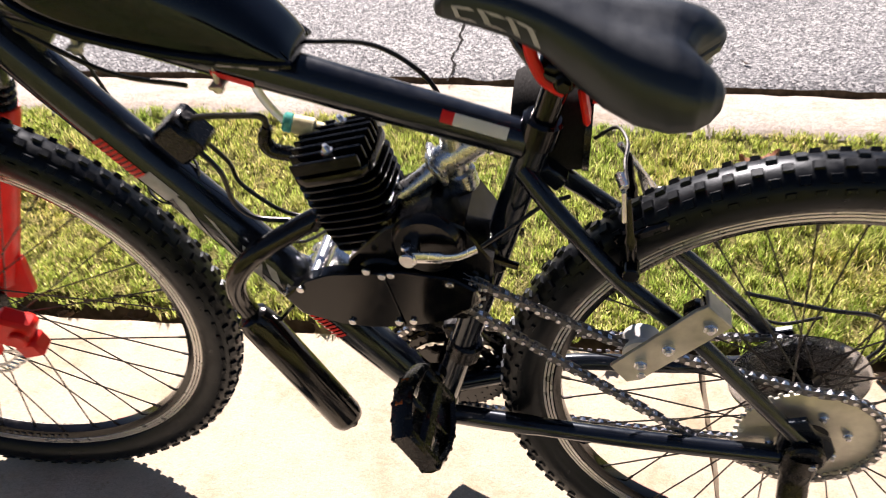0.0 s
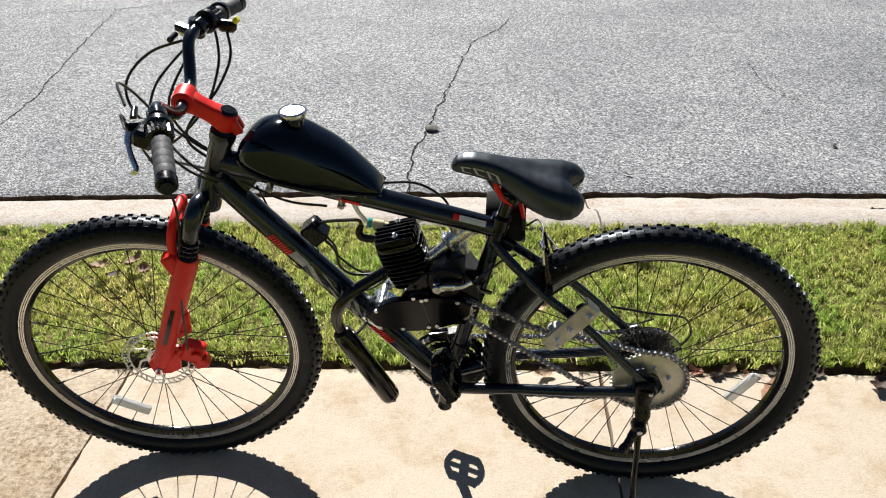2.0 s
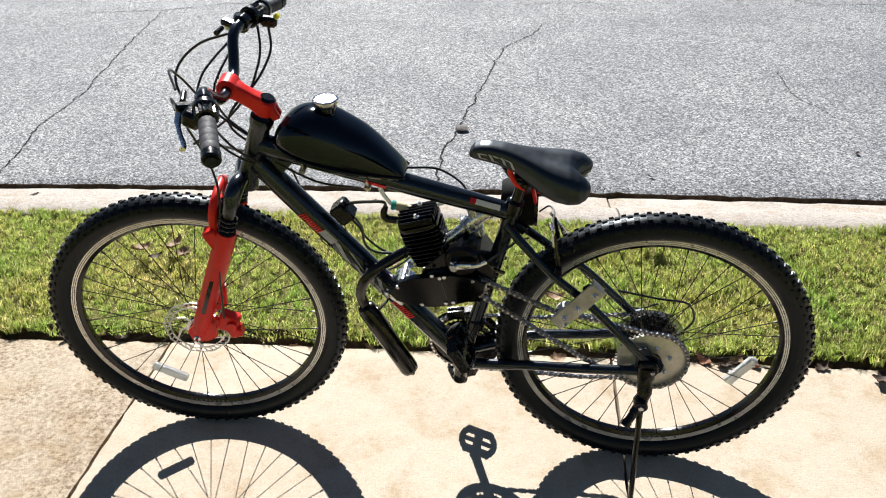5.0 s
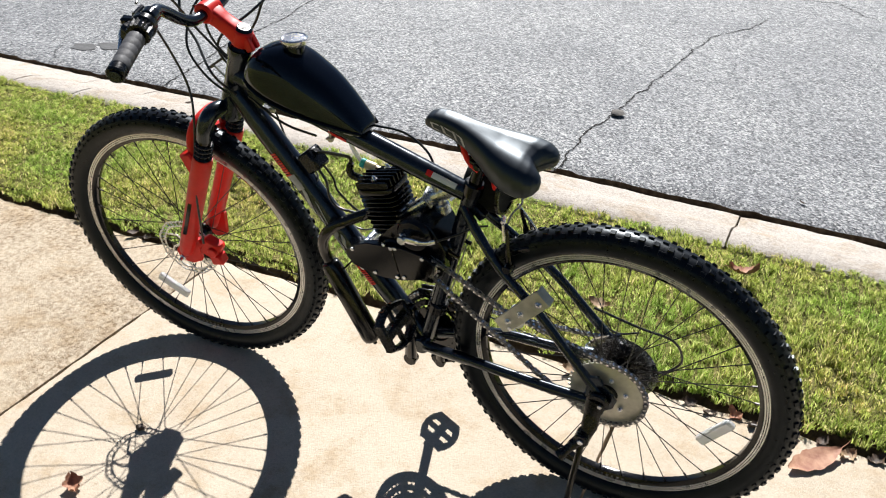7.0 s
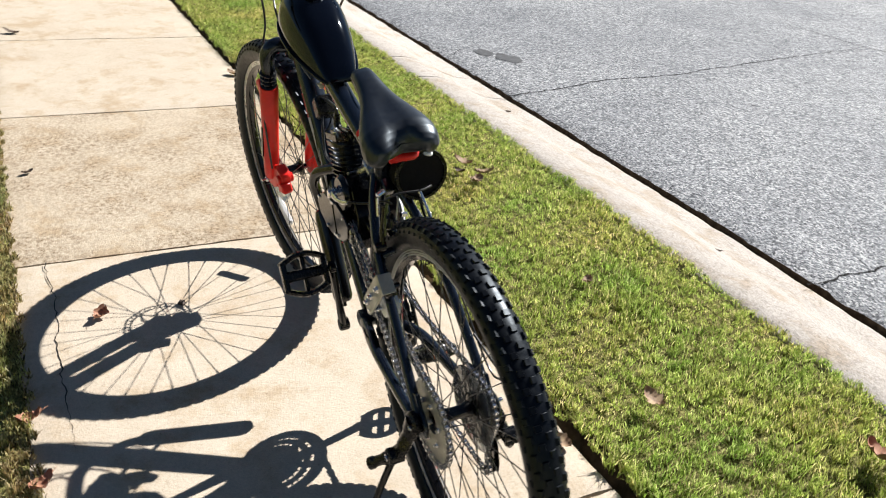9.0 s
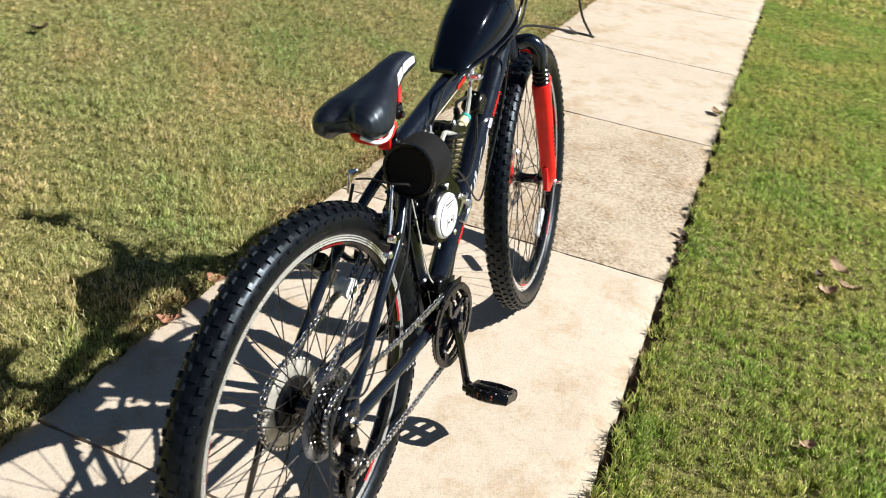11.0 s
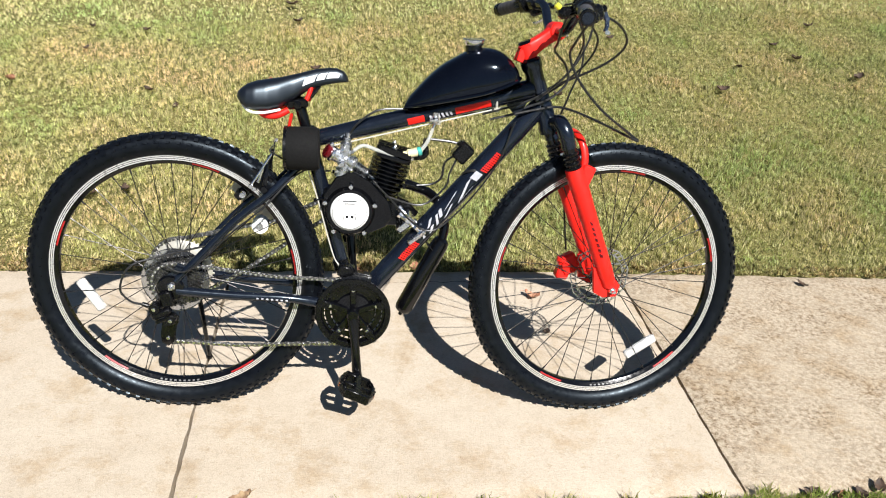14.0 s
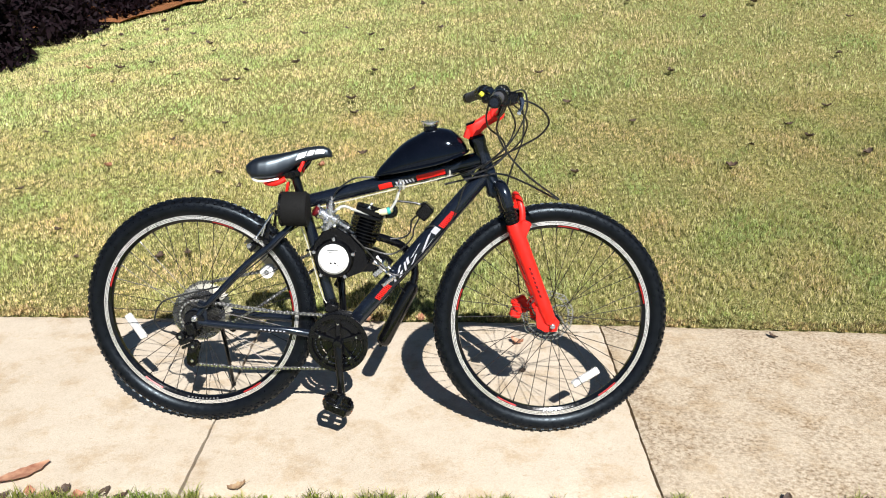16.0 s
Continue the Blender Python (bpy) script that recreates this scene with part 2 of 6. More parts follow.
def make_blades(name, green, light, straw, straw_at, glow=0.5, dim=0.11, tuft=48.0, gap_shade=0.42, lean=0.0):
    m, nt, p = nodes_of(name)
    g = nt.nodes.new("ShaderNodeNewGeometry")
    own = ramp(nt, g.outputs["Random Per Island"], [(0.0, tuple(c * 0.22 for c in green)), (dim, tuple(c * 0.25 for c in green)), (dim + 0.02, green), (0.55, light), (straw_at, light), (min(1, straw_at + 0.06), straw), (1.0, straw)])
    where = ramp(nt, tex_noise(nt, 2.2, 5.0, 0.6), [(0.34, (0.72, 0.93, 0.66)), (0.66, (1.20, 1.05, 1.05))])
    # lean: colour lightened towards +x in place of the lawn's antisolar brightening.
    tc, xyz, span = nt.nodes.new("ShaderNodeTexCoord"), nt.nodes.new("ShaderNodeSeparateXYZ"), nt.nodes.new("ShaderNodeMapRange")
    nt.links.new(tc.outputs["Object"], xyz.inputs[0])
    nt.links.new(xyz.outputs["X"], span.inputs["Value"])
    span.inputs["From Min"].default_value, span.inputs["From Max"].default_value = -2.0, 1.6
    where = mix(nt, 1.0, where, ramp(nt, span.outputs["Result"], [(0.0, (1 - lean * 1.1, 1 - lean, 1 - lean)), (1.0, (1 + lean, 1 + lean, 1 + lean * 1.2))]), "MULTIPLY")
    dry = ramp(nt, tex_noise(nt, 17.0, 4.0, 0.65), [(0.50, (0.0, 0.0, 0.0)), (0.70, (0.62, 0.62, 0.62))])
    own = mix(nt, dry, own, tuple(0.5 * (a + b) for a, b in zip(light, straw)))
    # Noise darkens patches of the blade colour, standing in for shade between tufts.
    clump_shade = ramp(nt, tex_noise(nt, tuft, 4.0, 0.65), [(0.40, (gap_shade, gap_shade, gap_shade * 0.9)), (0.60, (1.28, 1.26, 1.22))])
    own = mix(nt, 1.0, own, clump_shade, "MULTIPLY")
    nt.links.new(mix(nt, 1.0, own, where, "MULTIPLY"), p.inputs["Base Color"])
    p.inputs["Roughness"].default_value = 0.55
    p.inputs["Specular IOR Level"].default_value = 0.25
    tr = nt.nodes.new("ShaderNodeBsdfTranslucent")
    nt.links.new(mix(nt, 1.0, own, where, "MULTIPLY"), tr.inputs["Color"])
    ms = nt.nodes.new("ShaderNodeMixShader")
    ms.inputs[0].default_value = glow
    out = nt.nodes["Material Output"]
    nt.links.new(p.outputs[0], ms.inputs[1])
    nt.links.new(tr.outputs[0], ms.inputs[2])
    nt.links.new(ms.outputs[0], out.inputs[0])
    return m


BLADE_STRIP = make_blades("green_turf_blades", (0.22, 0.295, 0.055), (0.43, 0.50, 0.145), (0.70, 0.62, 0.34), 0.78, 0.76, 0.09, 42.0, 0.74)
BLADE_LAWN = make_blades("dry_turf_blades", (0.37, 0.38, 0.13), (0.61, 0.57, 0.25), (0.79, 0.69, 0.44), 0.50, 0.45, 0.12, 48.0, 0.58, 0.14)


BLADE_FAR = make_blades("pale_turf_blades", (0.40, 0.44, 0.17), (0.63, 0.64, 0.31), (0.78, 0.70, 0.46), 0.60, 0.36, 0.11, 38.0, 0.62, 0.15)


BLADE_DEAD = make_blades("dead_edge_straw", (0.20, 0.14, 0.06), (0.38, 0.29, 0.14), (0.58, 0.47, 0.27), 0.6, 0.35)


def make_leaf(name, base, edge, spec=0.5):
    m, nt, p = nodes_of(name)
    col = ramp(nt, tex_noise(nt, 35, 5.0), [(0.32, edge), (0.66, base)])
    nt.links.new(col, p.inputs["Base Color"])
    p.inputs["Roughness"].default_value = 0.7
    p.inputs["Specular IOR Level"].default_value = spec
    bump(nt, p, tex_noise(nt, 160, 4.0), 0.4, 0.002)
    return m


LEAF_DARK = make_leaf("dry_dark_leaf", (0.085, 0.05, 0.03), (0.03, 0.02, 0.014))
LEAF_TAN = make_leaf("dry_tan_leaf", (0.38, 0.27, 0.15), (0.18, 0.10, 0.06))
LEAF_RUST = make_leaf("rust_orange_leaf", (0.46, 0.25, 0.15), (0.24, 0.09, 0.05))
PURPLE = make_leaf("purple_black_foliage", (0.012, 0.005, 0.008), (0.003, 0.002, 0.003), 0.12)


# ---- mesh helpers ----
class Shape:
    """Vertices and faces, gathered piece by piece."""

    def __init__(self):
        self.v, self.f = [], []

    def add(self, verts, faces):
        n = len(self.v)
        self.v += [tuple(p) for p in verts]
        self.f += [tuple(i + n for i in q) for q in faces]
        return self

    def tube(self, pts, r, n=10, caps=True, squash=1.0):
        pts = [Vector(p) for p in pts]
        rs = list(r) if isinstance(r, (list, tuple)) else [r] * len(pts)
        tan = []
        for i in range(len(pts)):
            d = pts[min(i + 1, len(pts) - 1)] - pts[max(i - 1, 0)]
            tan.append(d.normalized())
        up = Vector((0, 1, 0)) if abs(tan[0].y) < 0.9 else Vector((0, 0, 1))
        side = (up - tan[0] * up.dot(tan[0])).normalized()
        verts, faces = [], []
        for p, t, q in zip(pts, tan, rs):
            side = (side - t * side.dot(t)).normalized()
            other = t.cross(side)
            for k in range(n):
                a = 2 * math.pi * k / n
                verts.append(p + side * (q * squash * math.cos(a)) + other * (q * math.sin(a)))
        for i in range(len(pts) - 1):
            for k in range(n):
                a, b = i * n + k, i * n + (k + 1) % n
                faces.append((a, b, b + n, a + n))
        if caps:
            faces.append(tuple(reversed(range(n))))
            e = (len(pts) - 1) * n
            faces.append(tuple(range(e, e + n)))
        return self.add(verts, faces)

    def cyl(self, a, b, r, r2=None, n=16):
        """A short bar with chamfered ends."""
        a, b = Vector(a), Vector(b)
        r2 = r if r2 is None else r2
        d, c = (b - a), min(r, r2) * 0.16
        c = min(c, d.length * 0.3)
        u = d.normalized()
        return self.tube([a, a + u * c, b - u * c, b], [r - c, r, r2, r2 - c], n)

    def box(self, c, s, rot=(0, 0, 0), ch=None):
        """A block with chamfered edges: centre, size, degrees."""
        ch = min(s) * 0.12 if ch is None else ch
        h = [k / 2 for k in s]
        verts, idx = [], {}
        for sx in (-1, 1):
            for sy in (-1, 1):
                for sz in (-1, 1):
                    for ax in range(3):
                        p = [sx * h[0], sy * h[1], sz * h[2]]
                        for k in range(3):
                            if k != ax:
                                p[k] -= (sx, sy, sz)[k] * ch
                        idx[(sx, sy, sz, ax)] = len(verts)
                        verts.append(p)
        faces = []
        for ax in range(3):
            b, c2 = [k for k in range(3) if k != ax]
            for s1 in (-1, 1):
                q = []
                for s2, s3 in ((-1, -1), (1, -1), (1, 1), (-1, 1)):
                    k = [0, 0, 0]
                    k[ax], k[b], k[c2] = s1, s2, s3
                    q.append(idx[(*k, ax)])
                faces.append(tuple(q) if (s1 > 0) == (ax != 1) else tuple(reversed(q)))
        for ax in range(3):
            b, c2 = [k for k in range(3) if k != ax]
            for s2 in (-1, 1):
                for s3 in (-1, 1):
                    k0, k1 = [0, 0, 0], [0, 0, 0]
                    k0[ax], k0[b], k0[c2] = -1, s2, s3
                    k1[ax], k1[b], k1[c2] = 1, s2, s3
                    faces.append((idx[(*k0, b)], idx[(*k1, b)], idx[(*k1, c2)], idx[(*k0, c2)]))
        for sx in (-1, 1):
            for sy in (-1, 1):
                for sz in (-1, 1):
                    faces.append(tuple(idx[(sx, sy, sz, ax)] for ax in range(3)))
        m = pose(*c, *rot)
        return self.add([m @ Vector(p) for p in verts], faces)

    def ring(self, prof, c=(0, 0, 0), n=64, closed=True, a0=0.0, a1=360.0, axis="y"):
        """Turns a profile of (radius, along) round an axis through c."""
        full = abs(a1 - a0) > 359.9
        m = n if full else n + 1
        k = len(prof)
        verts, faces = [], []
        for i in range(m):
            a = radians(a0 + (a1 - a0) * i / n)
            for r, y in prof:
                w = (r * math.cos(a), y, r * math.sin(a))
                if axis == "z":
                    w = (w[0], w[2], w[1])
                elif axis == "x":
                    w = (w[1], w[0], w[2])
                verts.append((c[0] + w[0], c[1] + w[1], c[2] + w[2]))
        for i in range(n):
            j = (i + 1) % m
            for q in range(k if closed else k - 1):
                q2 = (q + 1) % k
                faces.append((i * k + q, j * k + q, j * k + q2, i * k + q2))
        return self.add(verts, faces)

    def loft(self, rows):
        """Closed sections of equal length, joined and capped."""
        n = len(rows[0])
        verts = [p for row in rows for p in row]
        faces = []
        for i in range(len(rows) - 1):
            for k in range(n):
                a, b = i * n + k, i * n + (k + 1) % n
                faces.append((a, b, b + n, a + n))
        faces.append(tuple(reversed(range(n))))
        faces.append(tuple(range((len(rows) - 1) * n, len(rows) * n)))
        return self.add(verts, faces)

    def plate(self, outline, y0, y1):
        """A flat plate in the bicycle's plane: (x, z) outline between two depths, with a chamfer."""
        cx = sum(p[0] for p in outline) / len(outline)
        cz = sum(p[1] for p in outline) / len(outline)
        e = min(0.15 * abs(y1 - y0), 0.002)
        s = 1 if y1 > y0 else -1
        shrink = [(cx + (x - cx) * (1 - 0.03), cz + (z - cz) * (1 - 0.03)) for x, z in outline]
        rows = [[(x, y0, z) for x, z in shrink], [(x, y0 + s * e, z) for x, z in outline], [(x, y1 - s * e, z) for x, z in outline], [(x, y1, z) for x, z in shrink]]
        return self.loft(rows)

    def fluted(self, a, b, r, depth, n, rings=0):
        """A ribbed sleeve: lengthwise flutes, or rings when rings is given."""
        a, b = Vector(a), Vector(b)
        d = (b - a).normalized()
        side = d.orthogonal().normalized()
        other = d.cross(side)
        k = 2 * n if not rings else n
        stops = [(0.0, 0.9), (0.04, 1.0), (0.96, 1.0), (1.0, 0.9)]
        if rings:
            stops = []
            for i in range(rings):
                stops += [(i / rings, 1 - depth / r), ((i + 0.15) / rings, 1.0), ((i + 0.8) / rings, 1.0), ((i + 0.95) / rings, 1 - depth / r)]
        rows = []
        for u, q in stops:
            c = a.lerp(b, u)
            row = []
            for j in range(k):
                rr = (r - (0 if rings or j % 2 else depth)) * q
                t = 2 * math.pi * j / k
                row.append(c + side * (rr * math.cos(t)) + other * (rr * math.sin(t)))
            rows.append(row)
        return self.loft(rows)

    def moved(self, m):
        self.v = [tuple(m @ Vector(p)) for p in self.v]
        return self


def spline(pts, k=8):
    """A smooth way through the points."""
    p = [Vector(q) for q in pts]
    p = [p[0] * 2 - p[1]] + p + [p[-1] * 2 - p[-2]]
    out = []
    for i in range(1, len(p) - 2):
        for j in range(k):
            t = j / k
            out.append(0.5 * ((2 * p[i]) + (p[i + 1] - p[i - 1]) * t + (2 * p[i - 1] - 5 * p[i] + 4 * p[i + 1] - p[i + 2]) * t * t + (3 * p[i] - p[i - 1] - 3 * p[i + 1] + p[i + 2]) * t ** 3))
    out.append(p[-2])
    return out


def mesh_of(name, shape, material, sharp=38.0):
    me = bpy.data.meshes.new(name)
    me.from_pydata(shape.v, [], shape.f)
    me.validate()
    bm = bmesh.new()
    bm.from_mesh(me)
    bmesh.ops.recalc_face_normals(bm, faces=bm.faces)
    bm.to_mesh(me)
    bm.free()
    me.polygons.foreach_set("use_smooth", [True] * len(me.polygons))
    me.set_sharp_from_angle(angle=radians(sharp))
    me.materials.append(material)
    return me


def part(name, shape, material, parent, label="", m=None, sharp=38.0):
    ob = new(name, mesh_of(name, shape, material, sharp))
    ob.parent = parent
    if m is not None:
        ob.matrix_local = m
    return tagged(ob, label)


def hub_of(name, parent=None, m=None, label=""):
    ob = new(name)
    ob.empty_display_size = 0.05
    ob.parent = parent
    if m is not None:
        ob.matrix_local = m
    return tagged(ob, label)


def setting(name, shape, material, label, category, sharp=30.0):
    return tagged(new(name, mesh_of(name, shape, material, sharp)), label, category, kind="structure")


# ---- the setting: lawn, pavement, verge, kerb, street ----
EDGE_LAWN, EDGE_STRIP, EDGE_TURF, KERB_TOP, KERB_TOE, ROAD_Z = -0.765, 0.408, 0.462, 1.312, 1.900, -0.12


def fall(x):
    """How far the street and its pavement drop ahead of the bicycle."""
    return 0.02 * np.clip(x + 0.6, -14.0, 0.0)


def slew(x, y):
    """The street does not run quite along the pavement's inner edge: the shift in y."""
    return 0.018 * np.clip(x, -14.0, 10.0) * np.clip((y - EDGE_LAWN) / (EDGE_STRIP - EDGE_LAWN), 0.0, 1.0)


def settle(ob):
    """Lays a mesh made on a level, straight plan onto the falling, slewed ground."""
    co = np.empty(len(ob.data.vertices) * 3, np.float32)
    ob.data.vertices.foreach_get("co", co)
    co = co.reshape(-1, 3)
    x, y = co[:, 0].copy(), co[:, 1].copy()
    co[:, 1] += slew(x, y)
    co[:, 2] += fall(x)
    ob.data.vertices.foreach_set("co", co.ravel())
    ob.data.update()
    return ob


def lawn_z(x, y):
    """The lawn climbs away from the pavement, and falls a little along it."""
    x = min(4.0, max(-4.0, x))
    return (0.148 - 0.025 * x) * min(13.0, max(0.0, EDGE_LAWN - y))


def build_ground():
    xs = [-400, -150, -60, -25] + [-14 + 0.5 * i for i in range(57)] + [25, 60, 150, 400]
    ys = [-400, -150, -60, -30, -20, -14] + [-12 + 0.4 * i for i in range(28)] + [EDGE_LAWN - 0.004, EDGE_LAWN, -0.2, EDGE_STRIP, EDGE_TURF - 0.012, EDGE_TURF, 0.7, 1.0, KERB_TOP - 0.02, KERB_TOP, KERB_TOE + 0.03, 12.0, 12.3, 30, 150, 400]

    def z_at(x, y):
        if y < EDGE_LAWN - 0.002:
            return lawn_z(x, y) - 0.004
        if y <= EDGE_STRIP + 0.001:
            return -0.09
        if y < EDGE_TURF - 0.005:
            return -0.05
        if y <= KERB_TOP - 0.015:
            return 0.002
        if y < 12.1:
            return -0.22
        return 0.02

    verts = [(x, y, z_at(x, y)) for y in ys for x in xs]
    n = len(xs)
    faces = [(j * n + i, j * n + i + 1, (j + 1) * n + i + 1, (j + 1) * n + i) for j in range(len(ys) - 1) for i in range(n - 1)]
    return settle(setting("ground", Shape().add(verts, faces), THATCH, "turf ground sloping up from the pavement", "ground", 60))


build_ground()

def build_trench():
    """Bare soil along the edge of the slabs, cut by the edging spade."""
    r = random.Random(8)
    xs = [-14 + 0.03 * i for i in range(780)]
    verts = []
    for x in xs:
        verts += [(x, EDGE_STRIP + 0.001, -0.046 + 0.012 * r.random()), (x, EDGE_STRIP + 0.03, -0.045 + 0.014 * r.random()), (x, EDGE_TURF - 0.012 + 0.012 * noise.noise((x * 6, 1, 1)), -0.03 + 0.016 * r.random()), (x, EDGE_TURF + 0.006 + 0.010 * noise.noise((x * 6, 4, 1)), 0.014)]
    faces = [(4 * i + j, 4 * i + 4 + j, 4 * i + 5 + j, 4 * i + 1 + j) for i in range(len(xs) - 1) for j in range(3)]
    return settle(setting("edge_soil", Shape().add(verts, faces), DIRT, "bare dark soil strip between slabs and turf", "soil", 60))


build_trench()

# pavement slabs, with open joints between them
pavement = tagged(hub_of("pavement"), "cream concrete pavement in slabs with open joints", "pavement", kind="structure")
JOINTS = [-9.6, -8.0, -6.4, -4.81, -3.38, -2.17, -0.858, 0.525, 1.86, 3.25, 4.6, 6.0, 7.4, 8.8]


def slab_shape(x0, x1, seed):
    """A slab with worn, slightly ragged edges."""
    y0, y1, g = EDGE_LAWN, EDGE_STRIP, 0.004
    nx, ny = 36, 30
    rng = random.Random(seed)
    s = Shape()
    verts = []
    for j in range(ny + 1):
        for i in range(nx + 1):
            u, w = i / nx, j / ny
            x, y = x0 + g + (x1 - x0 - 2 * g) * u, y0 + (y1 - y0) * w
            rim = min(min(u, 1 - u) * (x1 - x0), min(w, 1 - w) * (y1 - y0))
            x += (0.002 if i in (0, nx) else 0.0) * (rng.random() - 0.5) * 2
            y += (0.006 if j in (0, ny) else 0.0) * (rng.random() - 0.5) * 2
            z = -0.006 if rim < 1e-6 else 0.0
            verts.append((x, y, z + 0.0012 * noise.noise((x * 3, y * 3, seed))))
    n = nx + 1
    faces = [(j * n + i, j * n + i + 1, (j + 1) * n + i + 1, (j + 1) * n + i) for j in range(ny) for i in range(nx)]
    loop = [i for i in range(n)] + [j * n + nx for j in range(1, ny + 1)] + [ny * n + i for i in range(nx - 1, -1, -1)] + [j * n for j in range(ny - 1, 0, -1)]
    base = len(verts)
    verts += [(verts[i][0], verts[i][1], -0.085) for i in loop]
    m = len(loop)
    faces += [(loop[k], base + k, base + (k + 1) % m, loop[(k + 1) % m]) for k in range(m)]
    return s.add(verts, faces)


for k in range(len(JOINTS) - 1):
    worn = JOINTS[k + 1] < -0.8 and JOINTS[k] > -2.3
    slab = settle(part("slab", slab_shape(JOINTS[k], JOINTS[k + 1], k), SLAB_OLD if worn else SLAB, pavement, "worn grey aggregate slab" if worn else "", sharp=50))

# the rolled kerb, in cast lengths
kerb = tagged(hub_of("kerb"), "pale rolled concrete kerb and gutter along the street", "kerb", kind="structure")
KERB_JOINTS = [-14.0, -11.2, -8.3, -5.6, -2.80, -2.41, 0.63, 3.5, 6.4, 9.3, 12.2]


def kerb_shape(x0, x1, seed):
    prof = [(KERB_TOP - 0.01, -0.10), (KERB_TOP - 0.008, 0.008), (KERB_TOP + 0.006, 0.016), (KERB_TOP + 0.06, 0.017), (KERB_TOP + 0.14, 0.008), (KERB_TOP + 0.22, -0.020), (KERB_TOP + 0.30, -0.060), (KERB_TOP + 0.38, -0.098), (KERB_TOP + 0.46, -0.126), (KERB_TOE - 0.012, -0.142), (KERB_TOE, -0.149), (KERB_TOE, -0.22)]
    n = max(6, int((x1 - x0) / 0.06))
    rng = random.Random(seed)
    verts, k = [], len(prof)
    for i in range(n + 1):
        x = x0 + 0.004 + (x1 - x0 - 0.008) * i / n
        end = -0.004 if i in (0, n) else 0.0
        for j, (y, z) in enumerate(prof):
            wob = (rng.random() - 0.5) * (0.014 if j in (9, 10, 11) else 0.003)
            verts.append((x, y + wob, z + end + 0.001 * (rng.random() - 0.5)))
    faces = [(i * k + j, (i + 1) * k + j, (i + 1) * k + j + 1, i * k + j + 1) for i in range(n) for j in range(k - 1)]
    faces += [tuple(range(k)), tuple(range(n * k, n * k + k))]
    return Shape().add(verts, faces)


for k in range(len(KERB_JOINTS) - 1):
    settle(part("kerb_length", kerb_shape(KERB_JOINTS[k], KERB_JOINTS[k + 1], 40 + k), KERB, kerb, sharp=50))


def build_road():
    """The street, with a crumbled edge a finger's width from the gutter, and a crown."""
    rng = random.Random(5)
    xs = [-400, -120, -40, -20] + [-12 + 0.04 * i for i in range(500)] + [8, 12, 20, 40, 120, 400]
    ys = [None, KERB_TOE + 0.06, KERB_TOE + 0.2, 2.6, 3.4, 4.6, 6.0, 7.5, 9.0, 11.9]
    verts = []
    for y in ys:
        for x in xs:
            if y is None:
                e = KERB_TOE + 0.022 + 0.010 * noise.noise((x * 5, 0, 3)) + (rng.random() - 0.5) * 0.012
                verts.append((x, e, ROAD_Z - 0.012 + 0.010 * noise.noise((x * 11, 2, 7))))
            else:
                verts.append((x, y, ROAD_Z + 0.0015 * noise.noise((x * 2, y * 2, 0)) + 0.008 * min(1, (y - KERB_TOE) / 5)))
    n = len(xs)
    for i, x in enumerate(xs):
        verts.append((x, verts[i][1], ROAD_Z - 0.09))
    b = n * len(ys)
    faces = [(j * n + i, j * n + i + 1, (j + 1) * n + i + 1, (j + 1) * n + i) for j in range(len(ys) - 1) for i in range(n - 1)]
    lip = Shape().add([verts[i] for i in range(n)] + verts[b:b + n], [(n + i, n + i + 1, i + 1, i) for i in range(n - 1)])
    verts = verts[:b]
    settle(setting("road_edge", lip, DIRT, "dark broken edge of the asphalt above the gutter", "road edge", 60))
    return settle(setting("road", Shape().add(verts, faces), ASPHALT, "aged grey asphalt street with long cracks", "road", 60))


build_road()
gutter_line = Shape()
for k in range(20):
    gutter_line.box((-14.2 + 1.2 * k, KERB_TOE + 0.02, -0.190), (1.2, 0.07, 0.05))
settle(setting("gutter_joint", gutter_line, CRACK, "dark dirt-filled joint between gutter and asphalt", "joint"))


def crack(points, width, seed, z=ROAD_Z + 0.0105, depth=0.006):
    """A crooked crack, wide and narrow by turns."""
    rng = random.Random(seed)
    way = [Vector((*p, 0)) for p in points]
    fine = []
    for a, b in zip(way, way[1:]):
        k = max(2, int((b - a).length / 0.018))
        side = Vector((-(b - a).y, (b - a).x, 0)).normalized()
        for i in range(k):
            p = a.lerp(b, i / k)
            fine.append(p + side * (0.022 * noise.noise((p.x * 9, p.y * 9, seed)) + (rng.random() - 0.5) * 0.012))
    fine.append(way[-1])
    verts, faces = [], []
    for i, p in enumerate(fine):
        d = (fine[min(i + 1, len(fine) - 1)] - fine[max(i - 1, 0)]).normalized()
        s = Vector((-d.y, d.x, 0)) * width * (0.25 + 0.9 * rng.random()) / 2 * min(1, (len(fine) - i) / 12)
        lift = 0.008 * min(1, max(0, (p.y - KERB_TOE) / 5)) - 0.008
        verts += [(p.x - s.x, p.y - s.y, z + lift), (p.x + s.x, p.y + s.y, z + lift)]
        if i:
            faces.append((2 * i - 2, 2 * i - 1, 2 * i + 1, 2 * i))
    return Shape().add(verts, faces)


